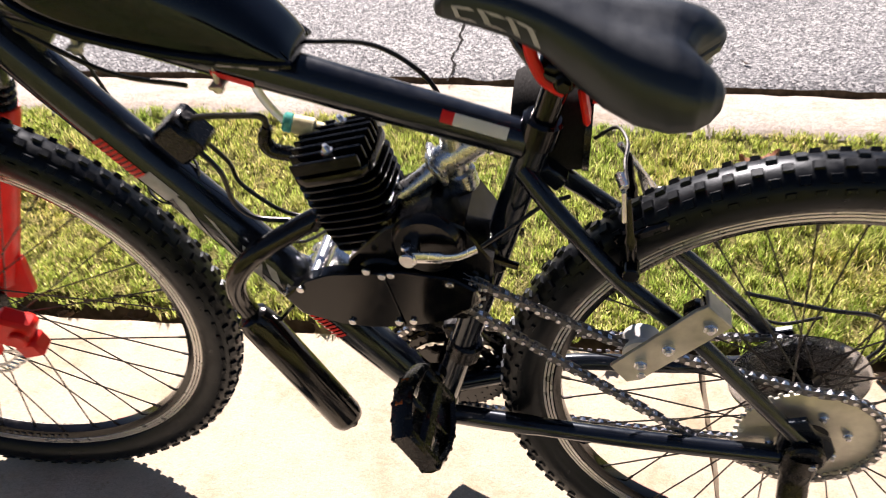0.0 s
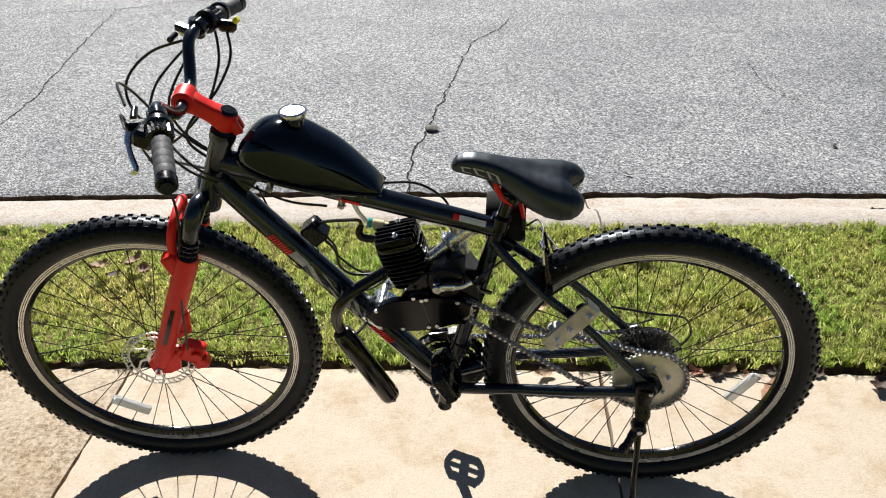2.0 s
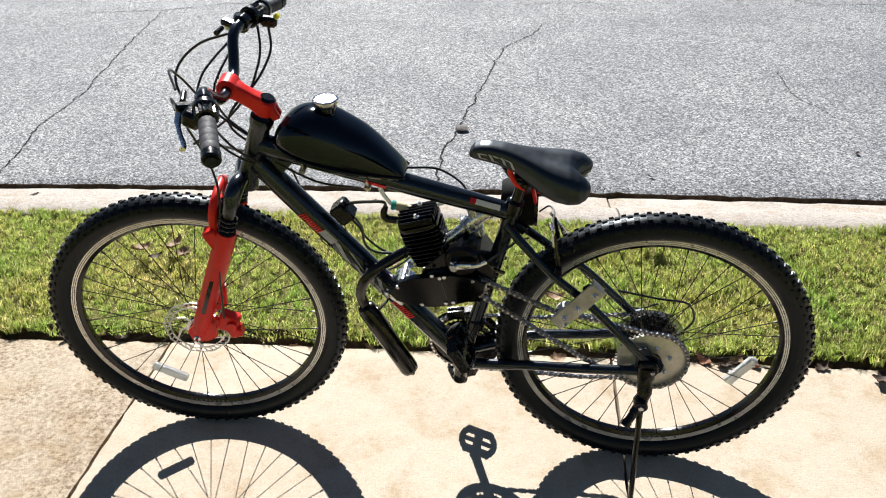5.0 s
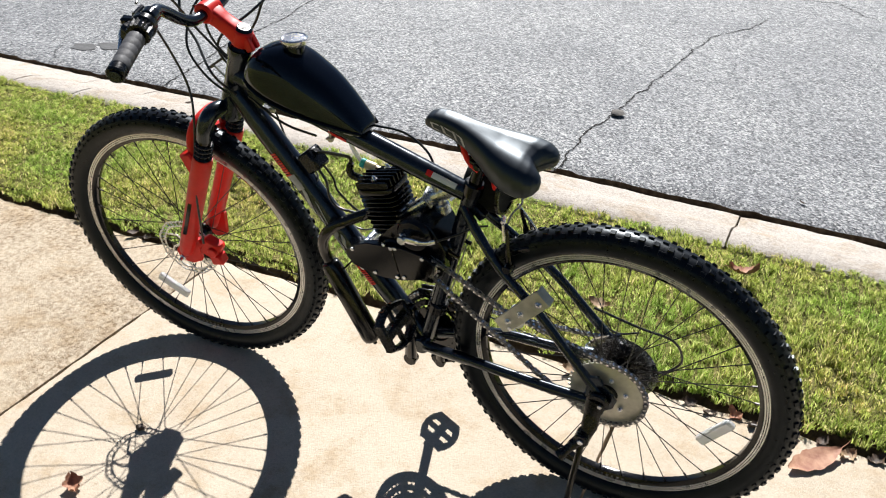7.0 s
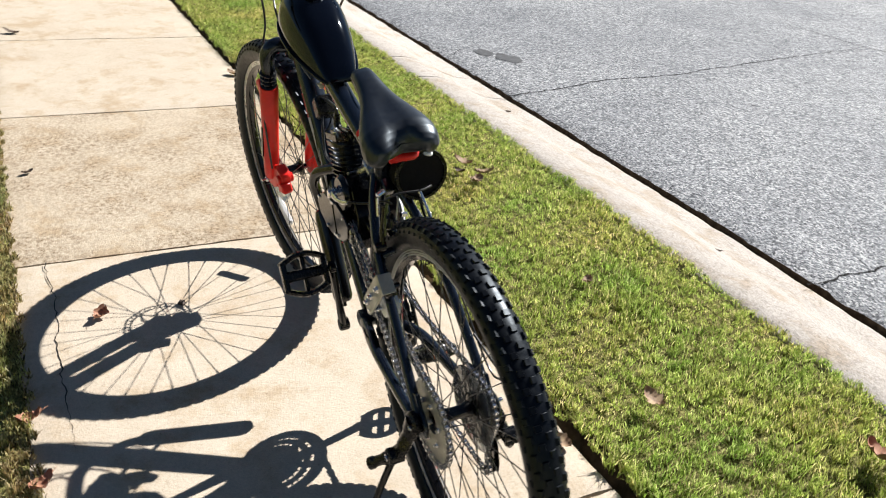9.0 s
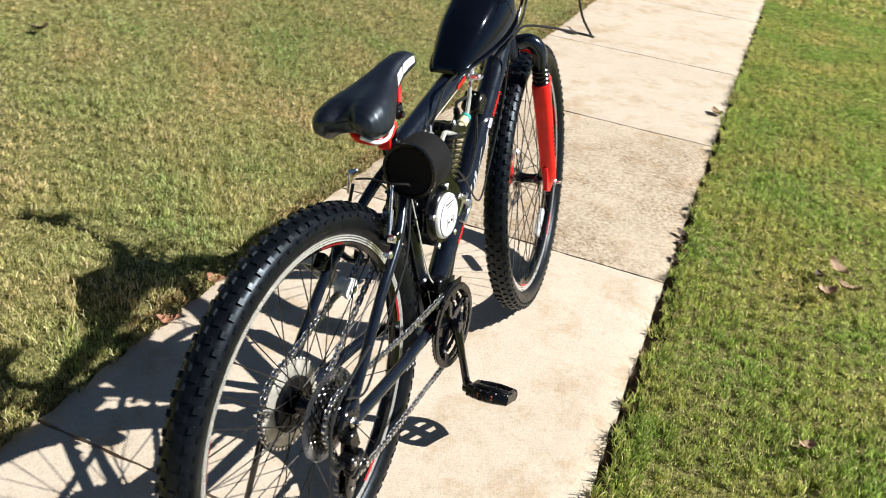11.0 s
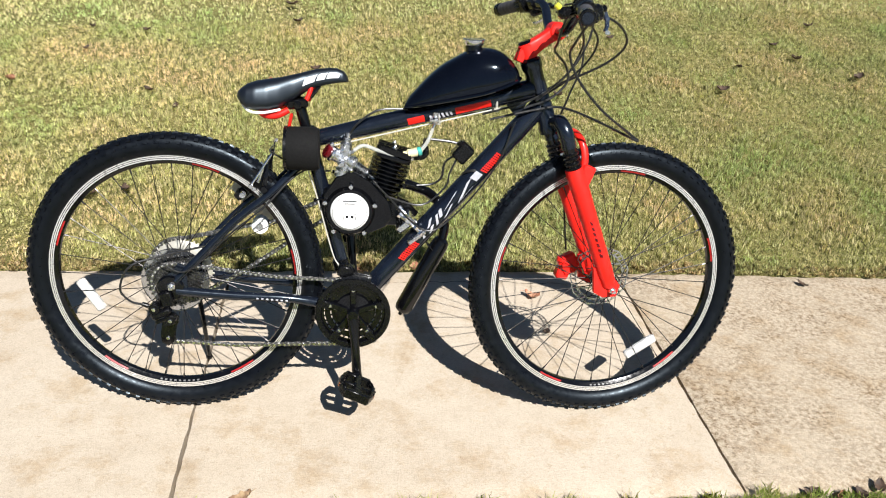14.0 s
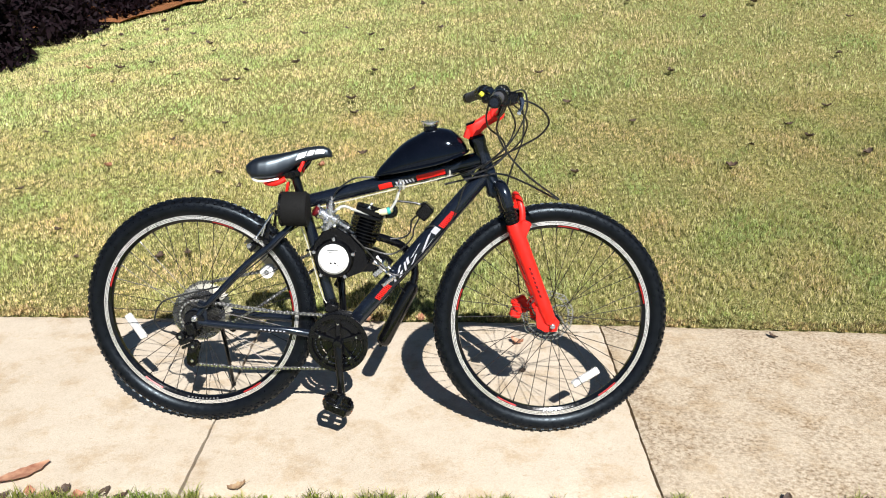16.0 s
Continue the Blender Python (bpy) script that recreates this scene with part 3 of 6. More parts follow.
CRACKS = [([(-0.17, 1.87), (-0.18, 2.35), (-0.14, 2.63), (-0.11, 2.93), (-0.03, 3.58), (0.01, 3.98), (0.07, 4.45), (0.26, 4.8), (0.36, 5.2)], 0.017),
          ([(-2.38, 1.87), (-2.45, 2.25), (-2.56, 2.7), (-2.59, 3.1), (-2.60, 3.4), (-2.68, 3.7), (-2.80, 4.4), (-2.88, 4.85), (-3.0, 5.65)], 0.016),
          ([(1.87, 3.89), (1.86, 3.41), (1.92, 3.2), (2.02, 2.9)], 0.009),
          ([(-3.9, 5.6), (-3.0, 5.7), (-2.5, 5.95), (-1.6, 6.0)], 0.018),
          ([(0.3, 5.9), (0.8, 5.95), (1.0, 5.63), (1.2, 5.6)], 0.016),
          ([(2.0, 6.1), (2.55, 6.15), (2.7, 5.98), (3.6, 6.0)], 0.016),
          ([(-3.2, 1.95), (-3.35, 2.1), (-3.42, 2.3)], 0.009)]
for k, (way, wide) in enumerate(CRACKS):
    settle(setting("road_crack", crack(way, wide * 0.68, k), CRACK, "dark crooked crack in the asphalt", "crack", 60))
setting("pavement_crack", crack([(-0.85, -0.672), (-0.6, -0.668), (-0.3, -0.678), (0.02, -0.675)], 0.003, 30, 0.0095), CRACK, "hairline crack along the slab", "crack", 60)


def blob(x, y, z, r, seed, flat=0.35):
    rng = random.Random(seed)
    rows = []
    for j in range(1, 6):
        b = math.pi * j / 6
        rows.append([(x + r * math.sin(b) * math.cos(a) * (0.7 + 0.6 * rng.random()), y + r * math.sin(b) * math.sin(a) * (0.7 + 0.6 * rng.random()), z + r * flat * (1 - math.cos(b)) / 1.0) for a in [2 * math.pi * k / 9 for k in range(9)]])
    return Shape().loft(rows)


TARPATCH = surface("oil_stained_asphalt", (0.055, 0.056, 0.058), 0.7, 0.0, 0.4, 20, 0.6, 200)
for k, (x, y, r) in enumerate([(-3.1, 2.33, 0.10), (-3.25, 2.22, 0.08)]):
    settle(setting("oil_stain", Shape().add([(x, y, ROAD_Z + 0.0035)] + [(x + r * 1.5 * (0.75 + 0.4 * noise.noise((a, k, 2))) * math.cos(a), y + r * (0.75 + 0.4 * noise.noise((a, k, 5))) * math.sin(a), ROAD_Z + 0.0035) for a in [2 * math.pi * i / 22 for i in range(22)]], [(0, 1 + i, 1 + (i + 1) % 22) for i in range(22)]), TARPATCH, "dark oil stain on the asphalt", "stain"))


# ---- grass, blade by blade ----
def turf(name, label, count, area, z_of, tall, wide, material, seed, clump=0.0, sway=1.0):
    """Bent, tapered blades over a rectangle (x0, x1, y0, y1), as one object."""
    r = np.random.default_rng(seed)
    x0, x1, y0, y1 = area
    x, y = r.uniform(x0, x1, count), r.uniform(y0, y1, count)
    if clump:
        cx, cy = np.round(x / clump) * clump, np.round(y / clump) * clump
        pull = r.uniform(0, 0.5, count)
        h1 = np.sin(cx * 91.7 + cy * 37.3) * 0.5 * clump
        h2 = np.cos(cx * 53.1 - cy * 71.9) * 0.5 * clump
        x, y = x + (cx + h1 - x) * pull, y + (cy + h2 - y) * pull
    z = z_of(x, y) + fall(x)
    y = y + slew(x, y)
    a, turn = r.uniform(0, 2 * np.pi, count), r.uniform(0, 2 * np.pi, count)
    patch = 0.78 + 0.3 * np.sin(x * 5.1 + 1.3 * np.sin(y * 4.3)) * np.sin(y * 6.2 + 1.7 * np.sin(x * 3.7))
    cell = clump * 0.7 if clump else 0.04
    gx, gy = (x - x0) / cell, (y - y0) / cell
    tuft = r.uniform(0.0, 1.0, (int((x1 - x0) / cell) + 4, int((y1 - y0) / cell) + 4))
    ix, iy = np.clip(gx.astype(int), 0, tuft.shape[0] - 2), np.clip(gy.astype(int), 0, tuft.shape[1] - 2)
    fx, fy = np.clip(gx - ix, 0, 1), np.clip(gy - iy, 0, 1)
    rough = (tuft[ix, iy] * (1 - fx) + tuft[ix + 1, iy] * fx) * (1 - fy) + (tuft[ix, iy + 1] * (1 - fx) + tuft[ix + 1, iy + 1] * fx) * fy
    h = tall * r.uniform(0.45, 1.15, count) * patch * (0.35 + 1.25 * rough)
    lean = h * r.uniform(0.12, sway, count)
    w = wide * r.uniform(0.6, 1.2, count)
    dx, dy = np.cos(a) * lean, np.sin(a) * lean
    px, py = np.cos(turn) * w / 2, np.sin(turn) * w / 2
    v = np.empty((count, 5, 3), np.float32)
    v[:, 0] = np.stack([x - px, y - py, z], 1)
    v[:, 1] = np.stack([x + px, y + py, z], 1)
    v[:, 2] = np.stack([x + dx * 0.35 + px * 0.8, y + dy * 0.35 + py * 0.8, z + h * 0.62], 1)
    v[:, 3] = np.stack([x + dx * 0.35 - px * 0.8, y + dy * 0.35 - py * 0.8, z + h * 0.62], 1)
    v[:, 4] = np.stack([x + dx, y + dy, z + h * 0.95], 1)
    me = bpy.data.meshes.new(name)
    me.vertices.add(count * 5)
    me.vertices.foreach_set("co", v.ravel())
    base = (np.arange(count, dtype=np.int32) * 5)[:, None]
    loops = (base + np.array([0, 1, 2, 3, 3, 2, 4], np.int32)[None]).ravel()
    me.loops.add(len(loops))
    me.loops.foreach_set("vertex_index", loops)
    me.polygons.add(count * 2)
    starts = (np.arange(count, dtype=np.int32) * 7)[:, None] + np.array([0, 4], np.int32)[None]
    me.polygons.foreach_set("loop_start", starts.ravel())
    me.update(calc_edges=True)
    me.materials.append(material)
    return tagged(new(name, me), label, "grass", kind="stuff")


def lawn_rise(x, y):
    return (0.148 - 0.025 * np.clip(x, -4, 4)) * np.clip(EDGE_LAWN - y, 0, 13) + 0.006


def strip_rise(x, y):
    return 0.010 + 0.006 * np.sin(x * 7 + 2 * np.sin(y * 5)) * np.sin(y * 9 + x * 3)


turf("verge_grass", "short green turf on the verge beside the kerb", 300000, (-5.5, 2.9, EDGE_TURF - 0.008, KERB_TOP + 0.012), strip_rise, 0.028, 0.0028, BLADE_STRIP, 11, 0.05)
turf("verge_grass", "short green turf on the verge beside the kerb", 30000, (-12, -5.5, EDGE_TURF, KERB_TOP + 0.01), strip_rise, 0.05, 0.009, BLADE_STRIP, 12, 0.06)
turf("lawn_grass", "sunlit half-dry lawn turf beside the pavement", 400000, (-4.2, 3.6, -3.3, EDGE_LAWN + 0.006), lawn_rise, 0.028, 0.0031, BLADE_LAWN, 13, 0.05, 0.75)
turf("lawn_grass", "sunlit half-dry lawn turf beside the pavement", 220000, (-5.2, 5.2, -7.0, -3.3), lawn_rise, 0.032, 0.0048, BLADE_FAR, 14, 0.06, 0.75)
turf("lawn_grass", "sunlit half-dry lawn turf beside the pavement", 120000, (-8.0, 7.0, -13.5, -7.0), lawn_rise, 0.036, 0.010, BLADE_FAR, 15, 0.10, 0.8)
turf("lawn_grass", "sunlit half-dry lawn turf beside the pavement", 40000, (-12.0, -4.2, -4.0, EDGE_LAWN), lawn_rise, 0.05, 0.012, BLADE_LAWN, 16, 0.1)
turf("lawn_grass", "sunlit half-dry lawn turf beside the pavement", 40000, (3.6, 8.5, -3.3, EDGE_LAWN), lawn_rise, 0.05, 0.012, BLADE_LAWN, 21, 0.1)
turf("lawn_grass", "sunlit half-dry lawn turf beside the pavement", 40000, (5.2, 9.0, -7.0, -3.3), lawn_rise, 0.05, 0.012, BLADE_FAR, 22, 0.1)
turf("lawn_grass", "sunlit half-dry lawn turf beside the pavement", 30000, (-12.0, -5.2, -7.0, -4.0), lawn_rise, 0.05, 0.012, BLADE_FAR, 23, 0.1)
turf("verge_grass", "short green turf on the verge beside the kerb", 30000, (2.9, 9.0, EDGE_TURF, KERB_TOP + 0.01), strip_rise, 0.05, 0.009, BLADE_STRIP, 18, 0.06)
turf("verge_fringe", "ragged grass hanging over the soil strip", 16000, (-6.0, 3.2, EDGE_TURF - 0.024, EDGE_TURF + 0.014), lambda x, y: strip_rise(x, y) - 0.008, 0.048, 0.0036, BLADE_STRIP, 19, 0.07)
turf("lawn_edge", "dead brown straw along the edge of the pavement", 26000, (-6.0, 4.0, EDGE_LAWN - 0.045, EDGE_LAWN + 0.012), lawn_rise, 0.022, 0.004, BLADE_DEAD, 17, 0.05)


# ---- fallen leaves ----
def leaf_shape(length, width, curl, lobes, seed):
    """A dry leaf: a cupped blade with a wavy or lobed rim, a thickness and a stalk."""
    rng = random.Random(seed)
    n = 14
    rows = []
    for i in range(n + 1):
        u = i / n
        w = width / 2 * math.sin(math.pi * min(1, u * 0.96 + 0.03)) ** 0.8
        if lobes:
            w *= 0.62 + 0.55 * abs(math.sin(u * math.pi * lobes))
        w *= 0.88 + 0.24 * rng.random()
        x = (u - 0.5) * length
        lift = curl * (2 * u - 1) ** 2 * length * 0.45
        edge = curl * width * (0.35 + 0.3 * rng.random())
        rows.append([(x, -w, lift + edge), (x, -w * 0.5, lift + edge * 0.3), (x, 0, lift), (x, w * 0.5, lift + edge * 0.3), (x, w, lift + edge), (x, w * 0.5, lift + edge * 0.3 - 0.0012), (x, 0, lift - 0.0012), (x, -w * 0.5, lift + edge * 0.3 - 0.0012)])
    s = Shape().loft(rows)
    s.tube([(length * 0.5, 0, curl * length * 0.45), (length * 0.62, 0.004, curl * length * 0.5), (length * 0.75, 0.01, curl * length * 0.45)], [0.0012, 0.001, 0.0006], 5)
    return s


LEAF_MESHES = [mesh_of("leaf", leaf_shape(0.075, 0.045, 0.35, 0, 1), LEAF_DARK), mesh_of("leaf", leaf_shape(0.085, 0.06, 0.45, 2.5, 2), LEAF_DARK),
               mesh_of("leaf", leaf_shape(0.095, 0.07, 0.4, 2.5, 3), LEAF_TAN), mesh_of("leaf", leaf_shape(0.16, 0.07, 0.22, 0, 4), LEAF_RUST), mesh_of("leaf", leaf_shape(0.08, 0.055, 0.5, 1.5, 5), LEAF_RUST)]
LEAF_WORDS = ["curled dark brown dry leaf", "crumpled dark lobed dry leaf", "curled tan lobed dry leaf", "long rust-coloured dry leaf", "curled rust-red dry leaf"]


def drop_leaf(x, y, z, which, scale, rng, where):
    ob = new("leaf", LEAF_MESHES[which])
    ob.matrix_world = pose(x, y, z + 0.002 + fall(x), rng.uniform(-14, 14), rng.uniform(-14, 14), rng.uniform(0, 360)) @ Matrix.Scale(scale, 4)
    return tagged(ob, LEAF_WORDS[which] + where, "leaf", "fallen leaves")


rng = random.Random(77)
LAWN_LEAVES = [(3.38, -6.99), (3.31, -6.32), (2.97, -5.9), (2.4, -5.08), (3.15, -4.74), (2.9, -4.61), (2.52, -4.45), (2.01, -4.52), (1.43, -4.47), (1.44, -4.19), (1.53, -4.2), (1.6, -3.24), (2.1, -2.99), (1.79, -2.42), (1.27, -3.15), (1.11, -2.95), (1.54, -2.87), (1.09, -2.26), (0.42, -3.22), (0.47, -3.5), (0.29, -2.5), (0.05, -3.63), (0.37, -4.15), (0.49, -5.27), (0.36, -4.72), (1.15, -5.63), (1.04, -4.57), (2.83, -6.84), (2.39, -6.32), (1.91, -5.32), (2.18, -6.98), (2.25, -8.0), (3.12, -7.66), (2.05, -5.68), (2.97, -5.11), (2.66, -5.0), (2.48, -3.15), (0.51, -2.33), (0.75, -5.65), (0.07, -6.25), (-0.12, -5.27)]
LAWN_LEAVES += [(-1.79, -3.74), (-1.0, -3.24), (-1.37, -2.89), (-2.31, -2.79), (-2.37, -2.61), (-2.64, -3.05), (-1.81, -2.24), (-0.92, -2.16), (-1.81, -5.56), (-2.81, -5.2), (-2.31, -4.92), (-3.41, -4.67), (-0.87, -5.91), (-0.56, -4.67), (-0.86, -3.83), (-2.0, -2.51), (-2.63, -2.39), (2.16, -2.09), (1.71, -1.54), (0.99, -1.28), (1.11, -1.24), (1.5, -1.24), (0.93, -2.06), (-2.9, -2.3), (-3.05, -3.93)]
for x, y in LAWN_LEAVES:
    which = 4 if rng.random() < 0.12 else rng.choice([0, 1, 1])
    drop_leaf(x, y, lawn_z(x, y) + (0.024 if y > -3.3 else 0.033), which, rng.uniform(0.5, 0.85) if y > -3.3 else rng.uniform(0.7, 1.05), rng, " on the lawn")
for x, y, which, k in [(-1.16, 0.89, 2, 0.8), (-1.04, 0.93, 2, 0.8), (0.72, 1.07, 4, 1.2), (-0.98, 0.86, 2, 0.7), (-1.08, 0.84, 0, 0.7), (0.35, 0.66, 2, 0.7), (-0.20, 0.84, 2, 0.5)]:
    drop_leaf(x, y, 0.055, which, k, rng, " in the verge grass")
for x, y, which, k in [(0.36, 0.385, 2, 0.55), (-1.45, 0.385, 1, 0.45), (-1.54, -0.68, 0, 0.6), (-0.12, -0.755, 4, 0.7), (0.1, -0.745, 4, 0.7), (-0.503, -0.56, 4, 0.7), (-1.21, 0.39, 0, 0.6), (-3.5, -0.65, 0, 1.0), (1.3, 0.36, 1, 0.8), (-2.6, 0.33, 2, 0.8)]:
    drop_leaf(x, y, 0.006, which, k, rng, " on the pavement")
big = new("leaf", mesh_of("leaf", leaf_shape(0.165, 0.062, 0.10, 0, 9), LEAF_RUST))
big.matrix_world = pose(1.005, 0.335, 0.010, 6, -3, 48)
tagged(big, "long orange-brown leaf lying on the pavement edge", "leaf", "fallen leaves")
for k in range(26):
    x = -3.2 + 5.6 * rng.random()
    drop_leaf(x, 0.405 + 0.03 * rng.random(), -0.030, rng.choice([0, 0, 1, 2]), rng.uniform(0.3, 0.6), rng, " in the edging trench")
for x, y, which, k in [(0.68, 0.418, 1, 0.5), (0.74, 0.400, 0, 0.6), (0.80, 0.425, 4, 0.6), (0.86, 0.405, 1, 0.65), (0.90, 0.432, 2, 0.6), (0.95, 0.410, 4, 0.5), (1.02, 0.428, 0, 0.6), (1.08, 0.402, 2, 0.55), (1.15, 0.420, 1, 0.6), (-1.02, 0.405, 1, 0.6), (-1.10, 0.420, 4, 0.5), (-1.16, 0.402, 0, 0.6)]:
    drop_leaf(x, y, -0.006, which, k, rng, " caught along the slab edge")
for x, y, z, which, k in [(1.78, 1.60, -0.05, 0, 0.9), (-2.0, 1.62, -0.07, 0, 0.5), (-0.42, 1.63, -0.075, 0, 0.4), (1.93, 2.48, ROAD_Z + 0.004, 0, 0.5), (0.85, 2.1, ROAD_Z + 0.004, 0, 0.4)]:
    drop_leaf(x, y, z, which, k, rng, " beside the street")
STONE = surface("grey_pebble", (0.12, 0.11, 0.10), 0.9, 0.0, 0.4, 60, 0.5, 200)
tagged(new("asphalt_chip", mesh_of("asphalt_chip", blob(-0.112, 2.68, ROAD_Z + 0.004, 0.035, 3), STONE)), "loose grey asphalt crumb in the crack", "stone")
tagged(new("pebble", mesh_of("pebble", blob(-0.51, -0.342, 0.0, 0.011, 4, 0.6), LEAF_DARK)), "small black seed pod on the pavement", "pebble")


# ---- clipped purple shrubs up the lawn ----
def shrub(x, y, rx, ry, h, seed, leaves):
    thing = tagged(hub_of("shrub", None, pose(x, y, lawn_z(x, y))), "dark purple-leaved shrub at the top of the lawn", "shrub", "purple shrubs")
    r = np.random.default_rng(seed)
    stems = Shape()
    for k in range(9):
        a = 2 * math.pi * k / 9
        stems.tube(spline([(0.05 * math.cos(a), 0.05 * math.sin(a), -0.05), (0.3 * rx * math.cos(a), 0.3 * ry * math.sin(a), h * 0.4), (0.7 * rx * math.cos(a), 0.7 * ry * math.sin(a), h * 0.75)], 4), [0.022 - 0.002 * i for i in range(9)], 6)
    part("stems", stems, LEAF_DARK, thing)
    d = r.normal(size=(leaves, 3))
    d /= np.linalg.norm(d, axis=1)[:, None]
    d[:, 2] = np.abs(d[:, 2])
    rad = r.uniform(0.72, 1.06, leaves) * (1 + 0.16 * np.sin(d[:, 0] * 7 + seed) * np.sin(d[:, 1] * 6 + 2 * seed))
    p = d * rad[:, None] * np.array([rx, ry, h])
    u = r.normal(size=(leaves, 3)) * 0.027
    w = r.normal(size=(leaves, 3)) * 0.016
    verts = np.stack([p - u, p + w, p + u, p - w], 1).reshape(-1, 3)
    faces = [(4 * i, 4 * i + 1, 4 * i + 2, 4 * i + 3) for i in range(leaves)]
    me = bpy.data.meshes.new("foliage")
    me.from_pydata(verts.tolist(), [], faces)
    me.materials.append(PURPLE)
    f = new("foliage", me)
    f.parent = thing
    return thing


def mulch_bed():
    """A low drift of pine straw behind the shrubs, where the lawn ends."""
    r = np.random.default_rng(6)
    xs, ys = [2.2 + 0.15 * i for i in range(24)], [-12.4 + 0.15 * i for i in range(24)]
    verts = [(x, y + 0.62 * (x - 3.4), lawn_z(x, y + 0.62 * (x - 3.4)) + 0.03 + 0.05 * float(r.random())) for y in ys for x in xs]
    n = len(xs)
    faces = [(j * n + i, j * n + i + 1, (j + 1) * n + i + 1, (j + 1) * n + i) for j in range(len(ys) - 1) for i in range(n - 1)]
    return setting("mulch_bed", Shape().add(verts, faces), MULCH, "rust-brown pine straw bed behind the shrubs", "mulch", 60)


MULCH = make_turf("pine_straw", (0.09, 0.03, 0.014), (0.30, 0.12, 0.05), (0.48, 0.22, 0.10))
mulch_bed()
shrub(4.95, -5.75, 1.0, 1.0, 1.35, 1, 16000)
shrub(5.1, -7.5, 1.1, 1.0, 1.2, 2, 15000)
shrub(5.0, -9.3, 1.1, 1.0, 1.1, 3, 8000)
shrub(3.7, -10.6, 1.2, 0.9, 0.8, 4, 8000)
shrub(6.6, -6.6, 1.2, 1.1, 1.3, 5, 6000)


# ---- the motor bicycle: x runs from front to back, y to its right ----
LEAN, YAW, STEER = 7.2, -1.8, 7.0
bicycle = tagged(hub_of("motor_bicycle", None, Matrix.Translation((0.55, 0, 0)) @ pose(0, 0, 0, 0, 0, YAW) @ pose(-0.55, 0, 0) @ pose(0, 0, 0, LEAN)),
                 "black and red mountain bicycle with petrol engine, leaning on its kickstand", "bicycle")
RA, FA, BB = Vector((0.55, 0, 0.366)), Vector((-0.557, 0, 0.366)), Vector((0.105, 0, 0.294))
HEAD_TOP, HEAD_LOW = Vector((-0.314, 0, 0.930)), Vector((-0.374, 0, 0.768))
axis = (HEAD_TOP - HEAD_LOW).normalized()
TURN = Matrix.Translation(HEAD_TOP) @ Matrix.Rotation(radians(STEER), 4, axis) @ Matrix.Translation(-HEAD_TOP)


# -- wheels --
def tyre_shape():
    half = [(0.309, 0.0125), (0.313, 0.019), (0.324, 0.0262), (0.337, 0.0285), (0.348, 0.0268), (0.3555, 0.021), (0.3600, 0.012), (0.3615, 0.004)]
    prof = [(r, y) for r, y in half] + [(r, -y) for r, y in reversed(half)]
    s = Shape().ring(prof, n=120)
    n = 84
    for k in range(n):
        for y, dr, ly, lx, base, tilt, shift in ((0.0075, 0.0038, 0.0115, 0.0125, 0.3600, 12, 0), (-0.0075, 0.0038, 0.0115, 0.0125, 0.3600, -12, 0.5), (0.0205, 0.0044, 0.0105, 0.0118, 0.3545, 48, 0.5), (-0.0205, 0.0044, 0.0105, 0.0118, 0.3545, -48, 0), (0.0272, 0.0026, 0.006, 0.011, 0.344, 75, 0), (-0.0272, 0.0026, 0.006, 0.011, 0.344, -75, 0.5)):
            a = 2 * math.pi * (k + shift) / n
            t = radians(tilt)
            out = Vector((math.cos(a), 0, math.sin(a)))
            along = Vector((-math.sin(a), 0, math.cos(a)))
            up = out * math.cos(t) + Vector((0, math.sin(t), 0))
            side = out * -math.sin(t) + Vector((0, math.cos(t), 0))
            c = out * base + Vector((0, y, 0))
            v = []
            for h, q in ((-0.001, 1.0), (dr, 0.78)):
                for sx, sy in ((-1, -1), (1, -1), (1, 1), (-1, 1)):
                    v.append(c + up * h + along * (sx * lx / 2 * q) + side * (sy * ly / 2 * q))
            s.add(v, [(4, 5, 6, 7), (0, 1, 5, 4), (1, 2, 6, 5), (2, 3, 7, 6), (3, 0, 4, 7)])
    return s


TYRE_MESH = mesh_of("tyre", tyre_shape(), RUBBER, 40)
RIM_MESH = mesh_of("rim", Shape().ring([(0.3105, 0.0125), (0.297, 0.0125), (0.2955, 0.0118), (0.288, 0.0075), (0.2868, 0.0), (0.288, -0.0075), (0.2955, -0.0118), (0.297, -0.0125), (0.3105, -0.0125), (0.306, 0.0)], n=120), BLACK, 40)


def track_shape(y, k):
    s = 1 if y > 0 else -1
    r = 0.2982 + 0.0043 * k
    return Shape().ring([(r, y + s * 0.0012), (r + 0.0027, y + s * 0.0012), (r + 0.0027, y - s * 0.0004), (r, y - s * 0.0004)], n=120)


TRACKS = [mesh_of("brake_track", track_shape(y, k), RIM, 30) for y in (-0.0128, 0.0128) for k in range(3)]


def spoke_mesh(side, trail):
    hub = Vector((0.021 * math.cos(1.25 * trail), side * 0.030, 0.021 * math.sin(1.25 * trail)))
    end = Vector((0.2885, side * 0.003, 0.0))
    s = Shape().tube([hub, hub.lerp(end, 0.5), end], 0.00115, 5)
    s.cyl(end - (end - hub).normalized() * 0.012, end, 0.0021, n=6)
    return mesh_of("spoke", s, SPOKE)


SPOKES = {(a, b): spoke_mesh(a, b) for a in (-1, 1) for b in (-1, 1)}


def arc_sticker(a0, a1, y, lo=0.2892, hi=0.2968):
    s = 1 if y > 0 else -1
    f = lambda r: s * (0.0092 + (r - 0.288) * 0.56)
    return Shape().ring([(lo, f(lo) + s * 0.0006), (hi, f(hi) + s * 0.0006), (hi, f(hi)), (lo, f(lo))], n=10, a0=a0, a1=a1)


